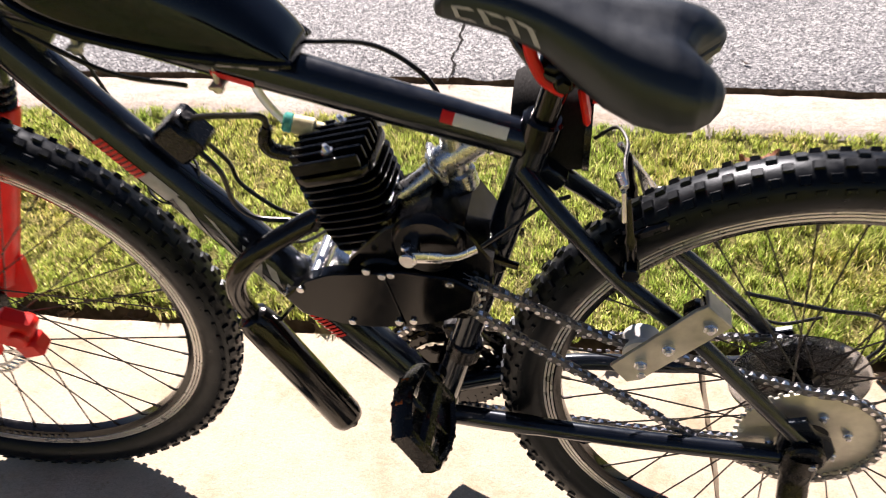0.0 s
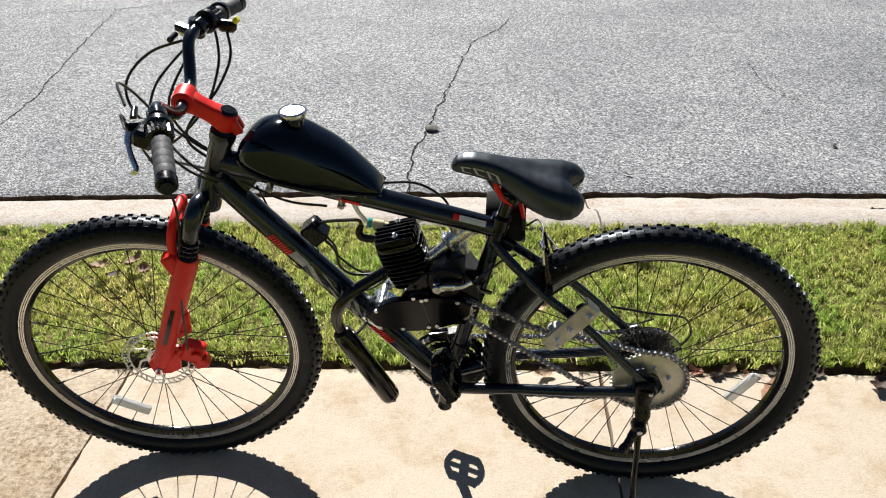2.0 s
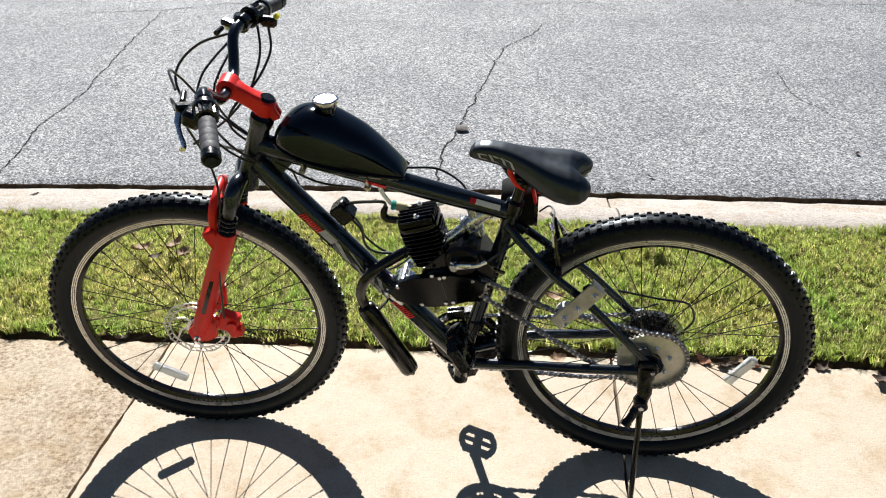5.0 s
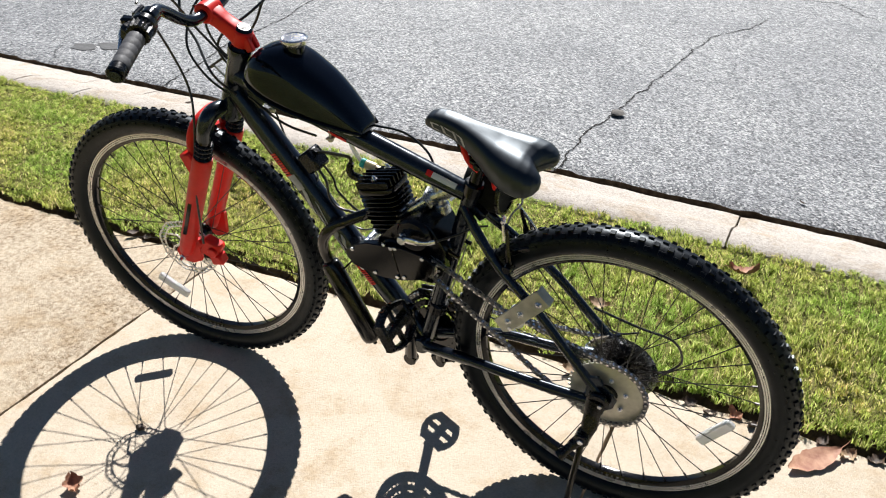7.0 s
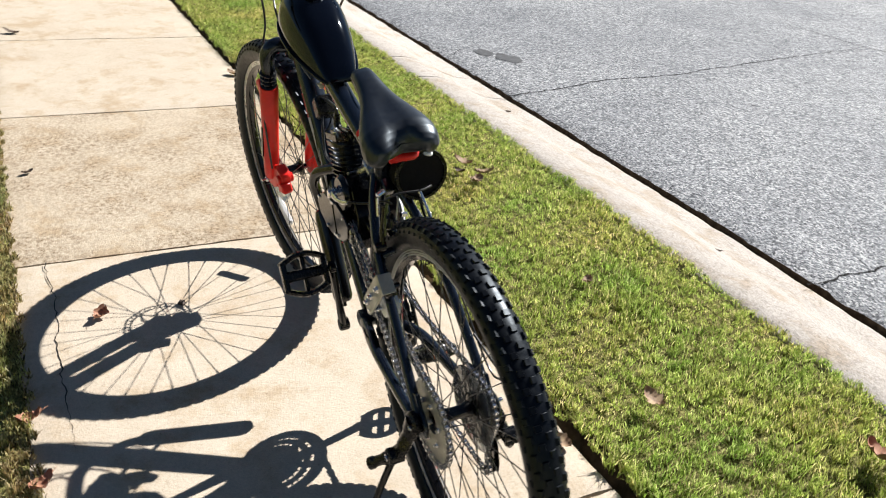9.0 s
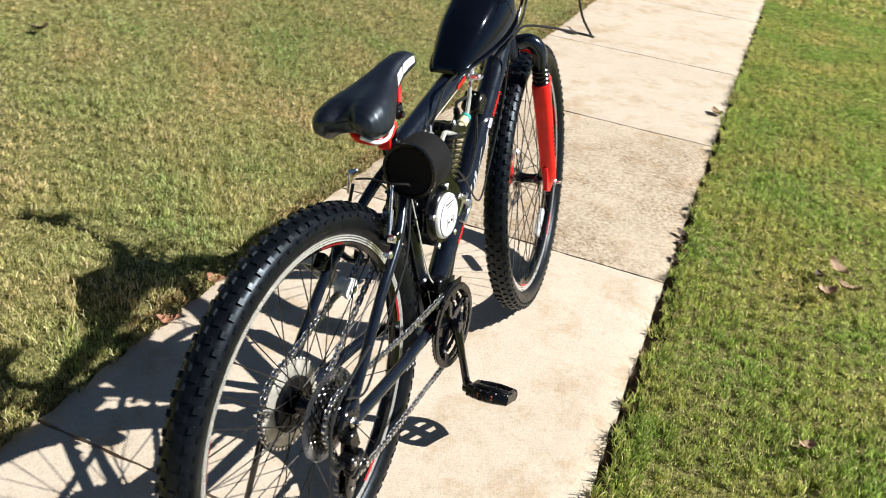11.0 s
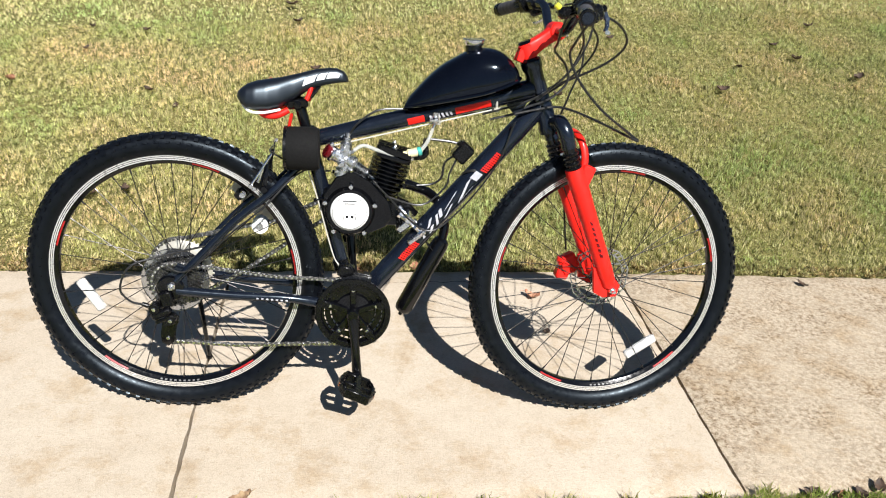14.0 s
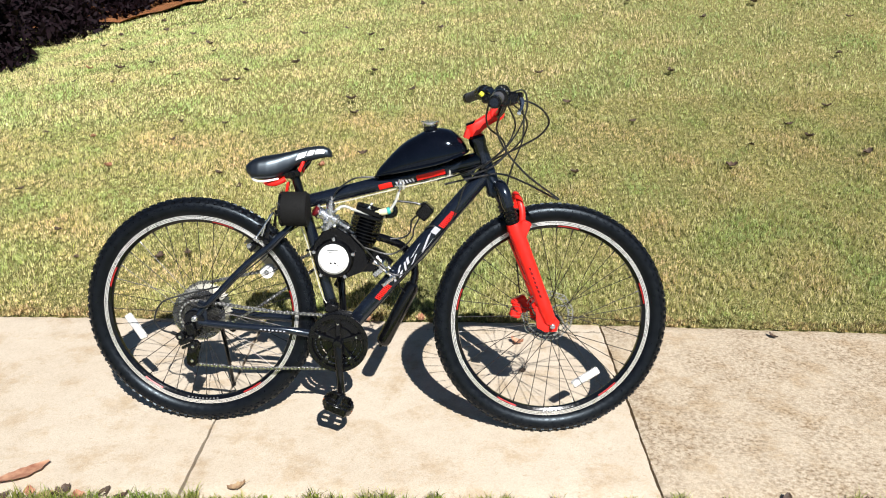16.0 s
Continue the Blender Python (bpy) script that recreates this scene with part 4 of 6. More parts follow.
def link(name, me, parent, m=None):
    o = new(name, me)
    o.parent = parent
    if m is not None:
        o.matrix_local = m
    return o


def wheel(name, centre, turn0, swell, m):
    w = hub_of(name, bicycle, m @ Matrix.Translation(centre + Vector((0, 0, 0.0025))) @ Matrix.Rotation(radians(turn0), 4, "Y") @ Matrix.Scale(swell, 4), "black-rimmed spoked wheel with a knobbly tyre")
    tagged(link("tyre", TYRE_MESH, w), "knobbly black off-road tyre")
    tagged(link("rim", RIM_MESH, w), "black alloy rim")
    for me in TRACKS:
        tagged(link("brake_track", me, w), "silver machined braking ridge")
    for k in range(36):
        side, trail = (1 if k % 2 else -1), (1 if (k // 2) % 2 else -1)
        link("spoke", SPOKES[(side, trail)], w, Matrix.Rotation(radians(10 * k), 4, "Y"))
    hub = Shape().ring([(0.0, -0.05), (0.006, -0.05), (0.006, -0.036), (0.016, -0.034), (0.025, -0.032), (0.0255, -0.029), (0.016, -0.026), (0.0125, -0.012), (0.0125, 0.012), (0.016, 0.026), (0.0255, 0.029), (0.025, 0.032), (0.016, 0.034), (0.006, 0.036), (0.006, 0.05), (0.0, 0.05)], n=28, closed=False)
    part("hub", hub, BLACK, w, "black hub with spoke flanges")
    for y in (-1, 1):
        for a in (15, 100, 165, 232, 298) if y > 0 else ():
            part("red_sticker", arc_sticker(a, a + 13, y * 0.01, 0.2925, 0.2962), STICKER, w, "thin red rim sticker")
        for k in range(9):
            part("lettering", arc_sticker(262 + 2.3 * k, 263.1 + 2.3 * k, y * 0.01, 0.2912, 0.2948), PRINT, w, "worn grey rim lettering")
    return w


front = wheel("front_wheel", FA, 8, 1.014, TURN)
rear = wheel("rear_wheel", RA, 0, 1.008, Matrix.Identity(4))


def spoke_reflector(w, angle, tilt=0):
    """A clear bar clipped across the spokes."""
    m = Matrix.Rotation(radians(angle), 4, "Y") @ Matrix.Translation((0.225, 0.0, 0)) @ Matrix.Rotation(radians(tilt), 4, "Y")
    r = part("spoke_reflector", Shape().box((0, 0, 0), (0.024, 0.016, 0.095), ch=0.004), REFLECTOR, w, "clear spoke reflector", m)
    part("reflector_back", Shape().box((-0.0, 0.0, 0), (0.016, 0.012, 0.082), ch=0.003), LENS, r, "ribbed white reflector lens")


spoke_reflector(front, 114)
spoke_reflector(rear, 15, 18)

# -- brake disc with cut-outs --
disc = Shape()
for i in range(36):
    a0, a1 = 10 * i, 10 * i + 10
    wave = 0.0018 * math.sin(math.radians(a0 * 9))
    disc.ring([(0.0775 + wave, -0.0385), (0.081 + wave, -0.0385), (0.081 + wave, -0.0405), (0.0775 + wave, -0.0405)], n=2, a0=a0, a1=a1)
    disc.ring([(0.064, -0.0385), (0.068 + wave, -0.0385), (0.068 + wave, -0.0405), (0.064, -0.0405)], n=2, a0=a0, a1=a1)
    a = radians(a0)
    p = Vector((math.cos(a), 0, math.sin(a)))
    q = Vector((math.cos(a + 0.09), 0, math.sin(a + 0.09)))
    disc.tube([p * 0.066 + Vector((0, -0.0395, 0)), q * 0.079 + Vector((0, -0.0395, 0))], 0.0016, 4)
for k in range(6):
    a = radians(60 * k)
    p, q = Vector((math.cos(a), 0, math.sin(a))), Vector((math.cos(a + 0.7), 0, math.sin(a + 0.7)))
    disc.tube([p * 0.022 + Vector((0, -0.0395, 0)), p.lerp(q, 0.4) * 0.045 + Vector((0, -0.0395, 0)), q * 0.066 + Vector((0, -0.0395, 0))], [0.0045, 0.003, 0.003], 6, squash=0.35)
disc.ring([(0.018, -0.037), (0.027, -0.037), (0.027, -0.041), (0.018, -0.041)], n=24)
part("brake_disc", disc, ALU, front, "silver slotted brake disc")

# -- frame tubes --
part("head_tube", Shape().tube([HEAD_LOW - axis * 0.004, HEAD_LOW + axis * 0.012, HEAD_LOW + axis * 0.02, HEAD_TOP - axis * 0.02, HEAD_TOP - axis * 0.012, HEAD_TOP + axis * 0.004], [0.026, 0.026, 0.0225, 0.0225, 0.026, 0.026], 24), FRAME, bicycle)
TT0, TT1 = Vector((-0.325, 0, 0.868)), Vector((0.207, 0, 0.728))
top = part("top_tube", Shape().tube([TT0.lerp(TT1, k / 8) for k in range(9)], [0.024, 0.024, 0.0235, 0.0235, 0.023, 0.0225, 0.022, 0.021, 0.020], 20), FRAME, bicycle, "navy-black painted top tube with red decals")
DT0, DT1 = Vector((-0.343, 0, 0.826)), Vector((0.100, 0, 0.300))
down = part("down_tube", Shape().tube([DT0.lerp(DT1, k / 8) for k in range(9)], [0.024, 0.026, 0.0265, 0.0265, 0.0265, 0.0265, 0.026, 0.025, 0.023], 20), FRAME, bicycle, "navy-black down tube with silver and red decals")
ST1 = Vector((0.222, 0, 0.745))
part("seat_tube", Shape().tube([BB, BB.lerp(ST1, 0.5), ST1], 0.0172, 20), FRAME, bicycle)
part("gusset", Shape().plate([(-0.318, 0.846), (-0.25, 0.838), (-0.29, 0.795)], -0.006, 0.006), FRAME, top)
part("seat_collar", Shape().cyl(ST1 - Vector((0.005, 0, 0.02)), ST1 + Vector((0.003, 0, 0.012)), 0.021, n=20), BLACK, bicycle, "black seat clamp collar")
part("bottom_bracket", Shape().cyl(BB + Vector((0, -0.036, 0)), BB + Vector((0, 0.036, 0)), 0.021, n=24), FRAME, bicycle)
for s in (-1, 1):
    stay = spline([(0.205, s * 0.012, 0.700), (0.245, s * 0.032, 0.662), (0.31, s * 0.052, 0.600), (0.39, s * 0.060, 0.535), (0.47, s * 0.066, 0.452), (0.540, s * 0.070, 0.378)], 6)
    part("seat_stay", Shape().tube(stay, [0.0105] * 8 + [0.0098] * (len(stay) - 8), 14), FRAME, bicycle)
    lower = spline([(0.118, s * 0.026, 0.296), (0.19, s * 0.040, 0.312), (0.27, s * 0.055, 0.330), (0.40, s * 0.062, 0.338), (0.540, s * 0.070, 0.352)], 6)
    part("chain_stay", Shape().tube(lower, [0.0130] * 10 + [0.0118] * (len(lower) - 10), 14, squash=1.0), FRAME, bicycle)
    part("dropout", Shape().plate([(0.512, 0.343), (0.556, 0.338), (0.572, 0.352), (0.577, 0.372), (0.568, 0.390), (0.548, 0.402), (0.534, 0.424), (0.514, 0.416), (0.512, 0.385)], s * 0.065, s * 0.073), FRAME, bicycle)
part("stay_bridge", Shape().tube([(0.32, -0.05, 0.592), (0.318, 0, 0.600), (0.32, 0.05, 0.592)], 0.008, 10), FRAME, bicycle)
part("cable_stop", Shape().box((0.235, 0, 0.688), (0.03, 0.02, 0.02), (0, 40, 0)), FRAME, bicycle)


def tube_patch(p0, p1, r, a0, a1, u0, u1):
    """A thin sticker that wraps part of a tube."""
    d = (p1 - p0).normalized()
    side = Vector((0, 1, 0))
    up = d.cross(side)
    if up.z < 0:
        up = -up
    v, f = [], []
    for i in range(7):
        a = radians(a0 + (a1 - a0) * i / 6)
        o = side * math.cos(a) + up * math.sin(a)
        for u, rr in ((u0, r + 0.0009), (u1, r + 0.0009)):
            v.append(p0.lerp(p1, u) + o * rr)
    for i in range(6):
        f.append((2 * i, 2 * i + 1, 2 * i + 3, 2 * i + 2))
    return Shape().add(v, f)


def tube_stroke(p0, p1, r, u0, a0, u1, a1, w):
    """A slanted stroke of a decal laid round a tube."""
    d = (p1 - p0).normalized()
    side = Vector((0, 1, 0))
    up = d.cross(side)
    if up.z < 0:
        up = -up
    v = []
    for i in range(7):
        a, u = radians(a0 + (a1 - a0) * i / 6), u0 + (u1 - u0) * i / 6
        o = (side * math.cos(a) + up * math.sin(a)) * (r + 0.0009)
        v += [p0.lerp(p1, u - w / 2) + o, p0.lerp(p1, u + w / 2) + o]
    return Shape().add(v, [(2 * i, 2 * i + 1, 2 * i + 3, 2 * i + 2) for i in range(6)])


for s, off in ((1, 0), (-1, 180)):
    A = lambda a: a if s > 0 else 180 - a
    for u0, u1 in ((0.215, 0.305), (0.66, 0.75)):
        w = (u1 - u0) / 10
        for k in range(10):
            part("decal", tube_stroke(DT0, DT1, 0.0265, u0 + w * (k + 0.3), A(-28), u0 + w * (k + 0.9), A(10), w * 0.62), RED, down, "red hatched decal")
    for b0, c0, b1, c1, w in ((0.330, -18, 0.336, 22, 0.034), (0.362, 16, 0.440, -24, 0.024), (0.372, -22, 0.450, -30, 0.018), (0.425, 24, 0.500, 2, 0.012), (0.470, -4, 0.520, -30, 0.014), (0.512, 24, 0.530, -10, 0.016), (0.535, 18, 0.560, -26, 0.012), (0.560, 26, 0.590, 0, 0.014), (0.575, -6, 0.600, -30, 0.018), (0.612, 20, 0.630, -24, 0.012)):
        part("decal", tube_stroke(DT0, DT1, 0.0265, b0, A(c0), b1, A(c1), w * (1.0 if s > 0 else 1.7)), DECAL, down, "silver angular decal stroke")
    for u0, u1 in ((0.20, 0.36), (0.50, 0.575)) if s > 0 else ((0.43, 0.51),):
        part("decal", tube_patch(TT0, TT1, 0.0235, A(-40), A(2 if s > 0 else -14), u0, u1), RED, top, "red decal")
    for k in range(6 if s > 0 else 0):
        part("decal", tube_stroke(TT0, TT1, 0.0235, 0.378 + 0.018 * k, A(-38), 0.384 + 0.018 * k, A(-8), 0.010), DECAL, top, "small silver lettering stroke")
part("label", tube_patch(TT0, TT1, 0.0212, 128, 160, 0.865, 0.965), WHITE, top, "white warning label with fine print")
part("label", tube_patch(TT0, TT1, 0.0218, 128, 160, 0.843, 0.866), RED, top, "red edge of the warning label")
for k in range(7):
    part("decal", Shape().box((0.27 + 0.012 * k, 0.0768, 0.3315 + 0.0008 * k), (0.006, 0.0012, 0.0042), ch=0.0004), DECAL, bicycle, "small silver lettering bar")

# -- fork, stem and handlebar turn together --
crown = spline([(-0.405, -0.066, 0.735), (-0.393, -0.066, 0.772), (-0.383, -0.045, 0.793), (-0.378, 0, 0.786), (-0.383, 0.045, 0.793), (-0.393, 0.066, 0.772), (-0.405, 0.066, 0.735)], 6)
part("fork_crown", Shape().tube(crown, 0.0185, 16), FRAME, bicycle, "black fork crown", TURN)
part("steerer", Shape().tube([HEAD_LOW - axis * 0.012, HEAD_TOP + axis * 0.03], 0.0165, 18), BLACK, bicycle, "black headset and steerer", TURN)
part("headset_cup", Shape().cyl(HEAD_TOP + axis * 0.003, HEAD_TOP + axis * 0.013, 0.025, 0.021, 24), BLACK, bicycle, "black headset cup", TURN)
for s in (-1, 1):
    leg_top, leg_low = Vector((-0.421, s * 0.066, 0.684)), Vector((-0.547, s * 0.060, 0.372))
    st = part("stanchion", Shape().tube([Vector((-0.393, s * 0.066, 0.772)), leg_top], 0.0155, 16), BLACK, bicycle, "black stanchion", TURN)
    boot = Shape()
    for k in range(4):
        c = Vector((-0.393, s * 0.066, 0.772)).lerp(leg_top, 0.55 + 0.13 * k)
        boot.cyl(c, c - axis * 0.010, 0.021, 0.020, 18)
    part("dust_boot", boot, PLASTIC, st, "ribbed black dust boot")
    path = [leg_top.lerp(leg_low, u) for u in (0, 0.04, 0.3, 0.6, 0.85, 0.97, 1.0)]
    leg = Shape().tube(path, [0.022, 0.024, 0.0225, 0.0215, 0.021, 0.019, 0.013], 18)
    leg.plate([(-0.574, 0.376), (-0.566, 0.346), (-0.530, 0.344), (-0.504, 0.358), (-0.497, 0.425), (-0.530, 0.430)], s * 0.052, s * 0.064)
    lower = part("fork_leg", leg, RED, bicycle, "red enamelled fork leg", TURN)
    part("lip", Shape().box((-0.452, s * 0.066, 0.668), (0.032, 0.032, 0.050), (0, -21, 0), 0.004), RED, lower)
    if s < 0:
        part("logo_mark", Shape().plate([(-0.470, 0.555), (-0.480, 0.555), (-0.520, 0.455), (-0.510, 0.455)], s * 0.0835, s * 0.0868), BLACK, lower, "black lettered leg decal")
    for k in range(7 if s > 0 else 0):
        z = 0.553 - 0.014 * k
        x = -0.471 - 0.0057 * k
        part("logo_mark", Shape().plate([(x + 0.003, z), (x - 0.004, z - 0.002), (x - 0.007, z - 0.010), (x - 0.001, z - 0.008)], 0.0835, 0.0862), CHERRY, lower, "dark red letter stroke on the leg")
    if s > 0:
        part("sticker", tube_patch(leg_top, leg_low, 0.0222, 60, 130, 0.10, 0.16), WHITE, lower, "small white sticker")
arch = spline([(-0.446, -0.066, 0.660), (-0.448, -0.063, 0.715), (-0.440, -0.047, 0.752), (-0.436, 0, 0.764), (-0.440, 0.047, 0.752), (-0.448, 0.063, 0.715), (-0.446, 0.066, 0.660)], 6)
part("fork_arch", Shape().tube(arch, 0.0095, 12, squash=0.8), RED, bicycle, "red brake arch", TURN)
cal = Shape().box((-0.470, -0.052, 0.402), (0.05, 0.03, 0.055), (0, 25, 0), 0.006).box((-0.455, -0.056, 0.375), (0.035, 0.03, 0.03), (0, -15, 0), 0.005).cyl((-0.46, -0.075, 0.40), (-0.46, -0.03, 0.40), 0.013, n=16).box((-0.505, -0.058, 0.41), (0.05, 0.012, 0.02), (0, 10, 0), 0.003)
part("brake_caliper", cal, RED, bicycle, "red-painted disc brake caliper", TURN)
part("axle_nut", Shape().cyl((-0.55, -0.062, 0.366), (-0.55, -0.078, 0.366), 0.009, n=6).cyl((-0.55, 0.062, 0.366), (-0.55, 0.078, 0.366), 0.009, n=6).cyl((-0.55, -0.09, 0.366), (-0.55, 0.09, 0.366), 0.0045, n=10), CHROME, bicycle, "chrome axle nut", TURN)

STEM0, CLAMP = HEAD_TOP + axis * 0.030, Vector((-0.372, 0, 1.006))
stem = Shape()
d = (CLAMP - STEM0).normalized()
stem_up = d.cross(Vector((0, 1, 0))).normalized()
stem_rows = []
for u, hy, hu in ((-0.02, 0.0175, 0.019), (0.10, 0.0195, 0.0205), (0.35, 0.0175, 0.0175), (0.65, 0.0175, 0.0168), (0.88, 0.021, 0.0185), (0.98, 0.021, 0.0165)):
    c = STEM0.lerp(CLAMP, u)
    stem_rows.append([c + Vector((0, 1, 0)) * (hy * math.copysign(abs(math.cos(a)) ** 0.5, math.cos(a))) + stem_up * (hu * math.copysign(abs(math.sin(a)) ** 0.5, math.sin(a))) for a in [2 * math.pi * i / 28 for i in range(28)]])
stem.loft(stem_rows)
stem.cyl(STEM0 - axis * 0.020, STEM0 + axis * 0.017, 0.0205, n=24)
stem.cyl(CLAMP + Vector((0, -0.023, 0)), CLAMP + Vector((0, 0.023, 0)), 0.0215, n=24)
for s in (-1, 1):
    stem.box(STEM0 - d * 0.021 + Vector((0, s * 0.009, 0)), (0.018, 0.012, 0.03), (0, -20, 0), 0.002)
stem_ob = part("stem", stem, RED, bicycle, "red enamelled handlebar stem", TURN)
part("cap", Shape().cyl(STEM0 + axis * 0.017, STEM0 + axis * 0.024, 0.019, 0.016, 20), BLACK, stem_ob, "black top cap")
for s in (-1, 1):
    for k in (-1, 1):
        c = CLAMP + Vector((-0.021, s * 0.015, k * 0.011))
        part("bolt", Shape().cyl(c, c + Vector((-0.004, 0, 0.001)), 0.003, n=8), BLACK, stem_ob)

BAR_HALF = [(-0.372, 0.0, 1.006), (-0.372, 0.05, 1.006), (-0.376, 0.085, 1.022), (-0.380, 0.130, 1.058), (-0.372, 0.165, 1.068), (-0.350, 0.24, 1.063), (-0.317, 0.360, 1.044)]
bar = spline([(x, -y, z) for x, y, z in reversed(BAR_HALF)] + BAR_HALF[1:], 5)
bar_ob = part("handlebar", Shape().tube(bar, 0.0118, 14), FRAME, bicycle, "black riser handlebar", TURN)


def on_bar(y):
    """The bar's place and direction at a distance from its middle."""
    best = min(range(len(bar)), key=lambda i: abs(bar[i].y - y))
    i = max(1, min(len(bar) - 2, best))
    a, b = bar[i - 1], bar[i + 1]
    t = (y - a.y) / (b.y - a.y)
    return a.lerp(b, t), (b - a).normalized()


for s in (-1, 1):
    g = Shape()
    p0, d0 = on_bar(s * 0.252)
    p1, _ = on_bar(s * 0.336)
    g.fluted(p0, p1, 0.0165, 0.0005, 24, 5)
    part("grip", g, GRIP, bar_ob, "ribbed grey rubber grip")
    e0, de = on_bar(s * 0.335)
    part("grip_end", Shape().cyl(e0, e0 + (p1 - p0).normalized() * 0.022, 0.0175, n=18), PLASTIC, bar_ob, "black grip end")
    q, dq = on_bar(s * 0.223)
    sh = Shape().fluted(q + dq * (s * -0.004), q + dq * (s * 0.022), 0.0225, 0.003, 18).cyl(q - dq * (s * 0.022), q - dq * (s * 0.003), 0.024, n=24)
    part("twist_shifter", sh, PLASTIC, bar_ob, "ribbed black twist shifter")
    pod = Shape().box(q + Vector((-0.026, s * -0.010, -0.012)), (0.036, 0.046, 0.034), (0, 20, s * 10), 0.007)
    part("shifter_pod", pod, PLASTIC, bar_ob, "black shifter housing")
    c, dc = on_bar(s * 0.180)
    perch = Shape().cyl(c - dc * 0.012, c + dc * 0.012, 0.0175, n=18).box(c + Vector((-0.030, s * 0.010, -0.008)), (0.045, 0.020, 0.016), (0, 10, s * -25), 0.004).cyl(c + Vector((-0.045, s * -0.012, -0.008)), c + Vector((-0.05, s * -0.045, -0.006)), 0.006, n=10)
    part("lever_perch", perch, BLACK, bar_ob, "black brake lever bracket")
    blade = spline([c + Vector((-0.044, s * 0.018, -0.012)), c + Vector((-0.046, s * 0.034, -0.028)), c + Vector((-0.040, s * 0.052, -0.042)), c + Vector((-0.030, s * 0.072, -0.052)), c + Vector((-0.030, s * 0.086, -0.053))], 5)
    part("brake_lever", Shape().tube(blade, [0.0068] * 6 + [0.0048] * (len(blade) - 7) + [0.0065], 10, squash=0.7), CHROME, bar_ob, "silver two-finger brake lever")
part("kill_switch", Shape().box((-0.320, 0.217, 1.052), (0.038, 0.022, 0.025), (0, 8, 0), 0.007), PLASTIC, bar_ob, "black kill switch")
part("button", Shape().cyl((-0.305, 0.217, 1.060), (-0.296, 0.217, 1.068), 0.0065, n=12), YELLOW, bar_ob, "yellow kill button")
q, dq = on_bar(0.27)
part("throttle_housing", Shape().cyl(q + Vector((-0.004, -0.004, 0.0)), q + Vector((-0.001, 0.016, -0.003)), 0.0225, 0.021, 24).box(q + Vector((-0.018, 0.004, -0.014)), (0.026, 0.018, 0.024), (0, 15, 8), 0.006), PLASTIC, bar_ob, "dark grey throttle housing")

# -- saddle and post --
post0, post1 = ST1 - Vector((0.01, 0, 0.04)), Vector((0.240, 0, 0.812))
part("seat_post", Shape().tube([post0, post1], 0.0135, 18), BLACK, bicycle, "black seat post")
clampy = Shape().box((0.243, 0, 0.815), (0.05, 0.05, 0.022), (0, 8, 0), 0.004).cyl((0.243, -0.032, 0.812), (0.243, 0.032, 0.812), 0.010, n=14).cyl((0.243, -0.038, 0.812), (0.243, -0.030, 0.812), 0.007, n=6).cyl((0.243, 0.03, 0.812), (0.243, 0.038, 0.812), 0.007, n=6)
part("saddle_clamp", clampy, BLACK, bicycle, "black saddle clamp")


SADDLE_X = [0.12, 0.1237, 0.1312, 0.1462, 0.1649, 0.1929, 0.221, 0.249, 0.2771, 0.3051, 0.3332, 0.3538, 0.3668, 0.3743, 0.3771]
SADDLE_TOP = [0.879, 0.889, 0.898, 0.904, 0.905, 0.901, 0.894, 0.887, 0.880, 0.875, 0.870, 0.863, 0.854, 0.846, 0.840]
SADDLE_LOW = [0.874, 0.871, 0.870, 0.868, 0.864, 0.857, 0.844, 0.822, 0.804, 0.795, 0.794, 0.799, 0.809, 0.820, 0.832]
SADDLE_HALF = [0.004, 0.012, 0.0175, 0.021, 0.0225, 0.0250, 0.0300, 0.0400, 0.0535, 0.0640, 0.0690, 0.0675, 0.0610, 0.0520, 0.0400]


def saddle_point(u, a, out=0.0):
    """A place on the saddle: u from nose to tail, a round its section."""
    i = min(len(SADDLE_X) - 2, int(u * (len(SADDLE_X) - 1)))
    f = u * (len(SADDLE_X) - 1) - i
    x, top_z, low, half = (row[i] + (row[i + 1] - row[i]) * f for row in (SADDLE_X, SADDLE_TOP, SADDLE_LOW, SADDLE_HALF))
    c, s = math.cos(a), math.sin(a)
    y = (half + out) * math.copysign(abs(c) ** 0.75, c)
    edge = low + 0.40 * (top_z - low)
    back = max(0.0, (x - 0.21) / 0.19)
    if s >= 0:
        z = edge + (top_z + out - edge) * s ** 0.62 - 0.009 * back * math.exp(-(y / 0.016) ** 2)
    else:
        hollow = 0.55 if abs(c) < 0.55 else 1.0
        z = edge - (edge - low) * abs(s) ** 0.7 * hollow
    notch = 0.030 * max(0.0, (x - 0.315) / 0.0625) ** 1.6 * math.exp(-(y / 0.021) ** 2)
    return x - notch, y, z


def saddle_shape():
    n, m = 70, 40
    return Shape().loft([[saddle_point(i / n, 2 * math.pi * k / m) for k in range(m)] for i in range(n + 1)])


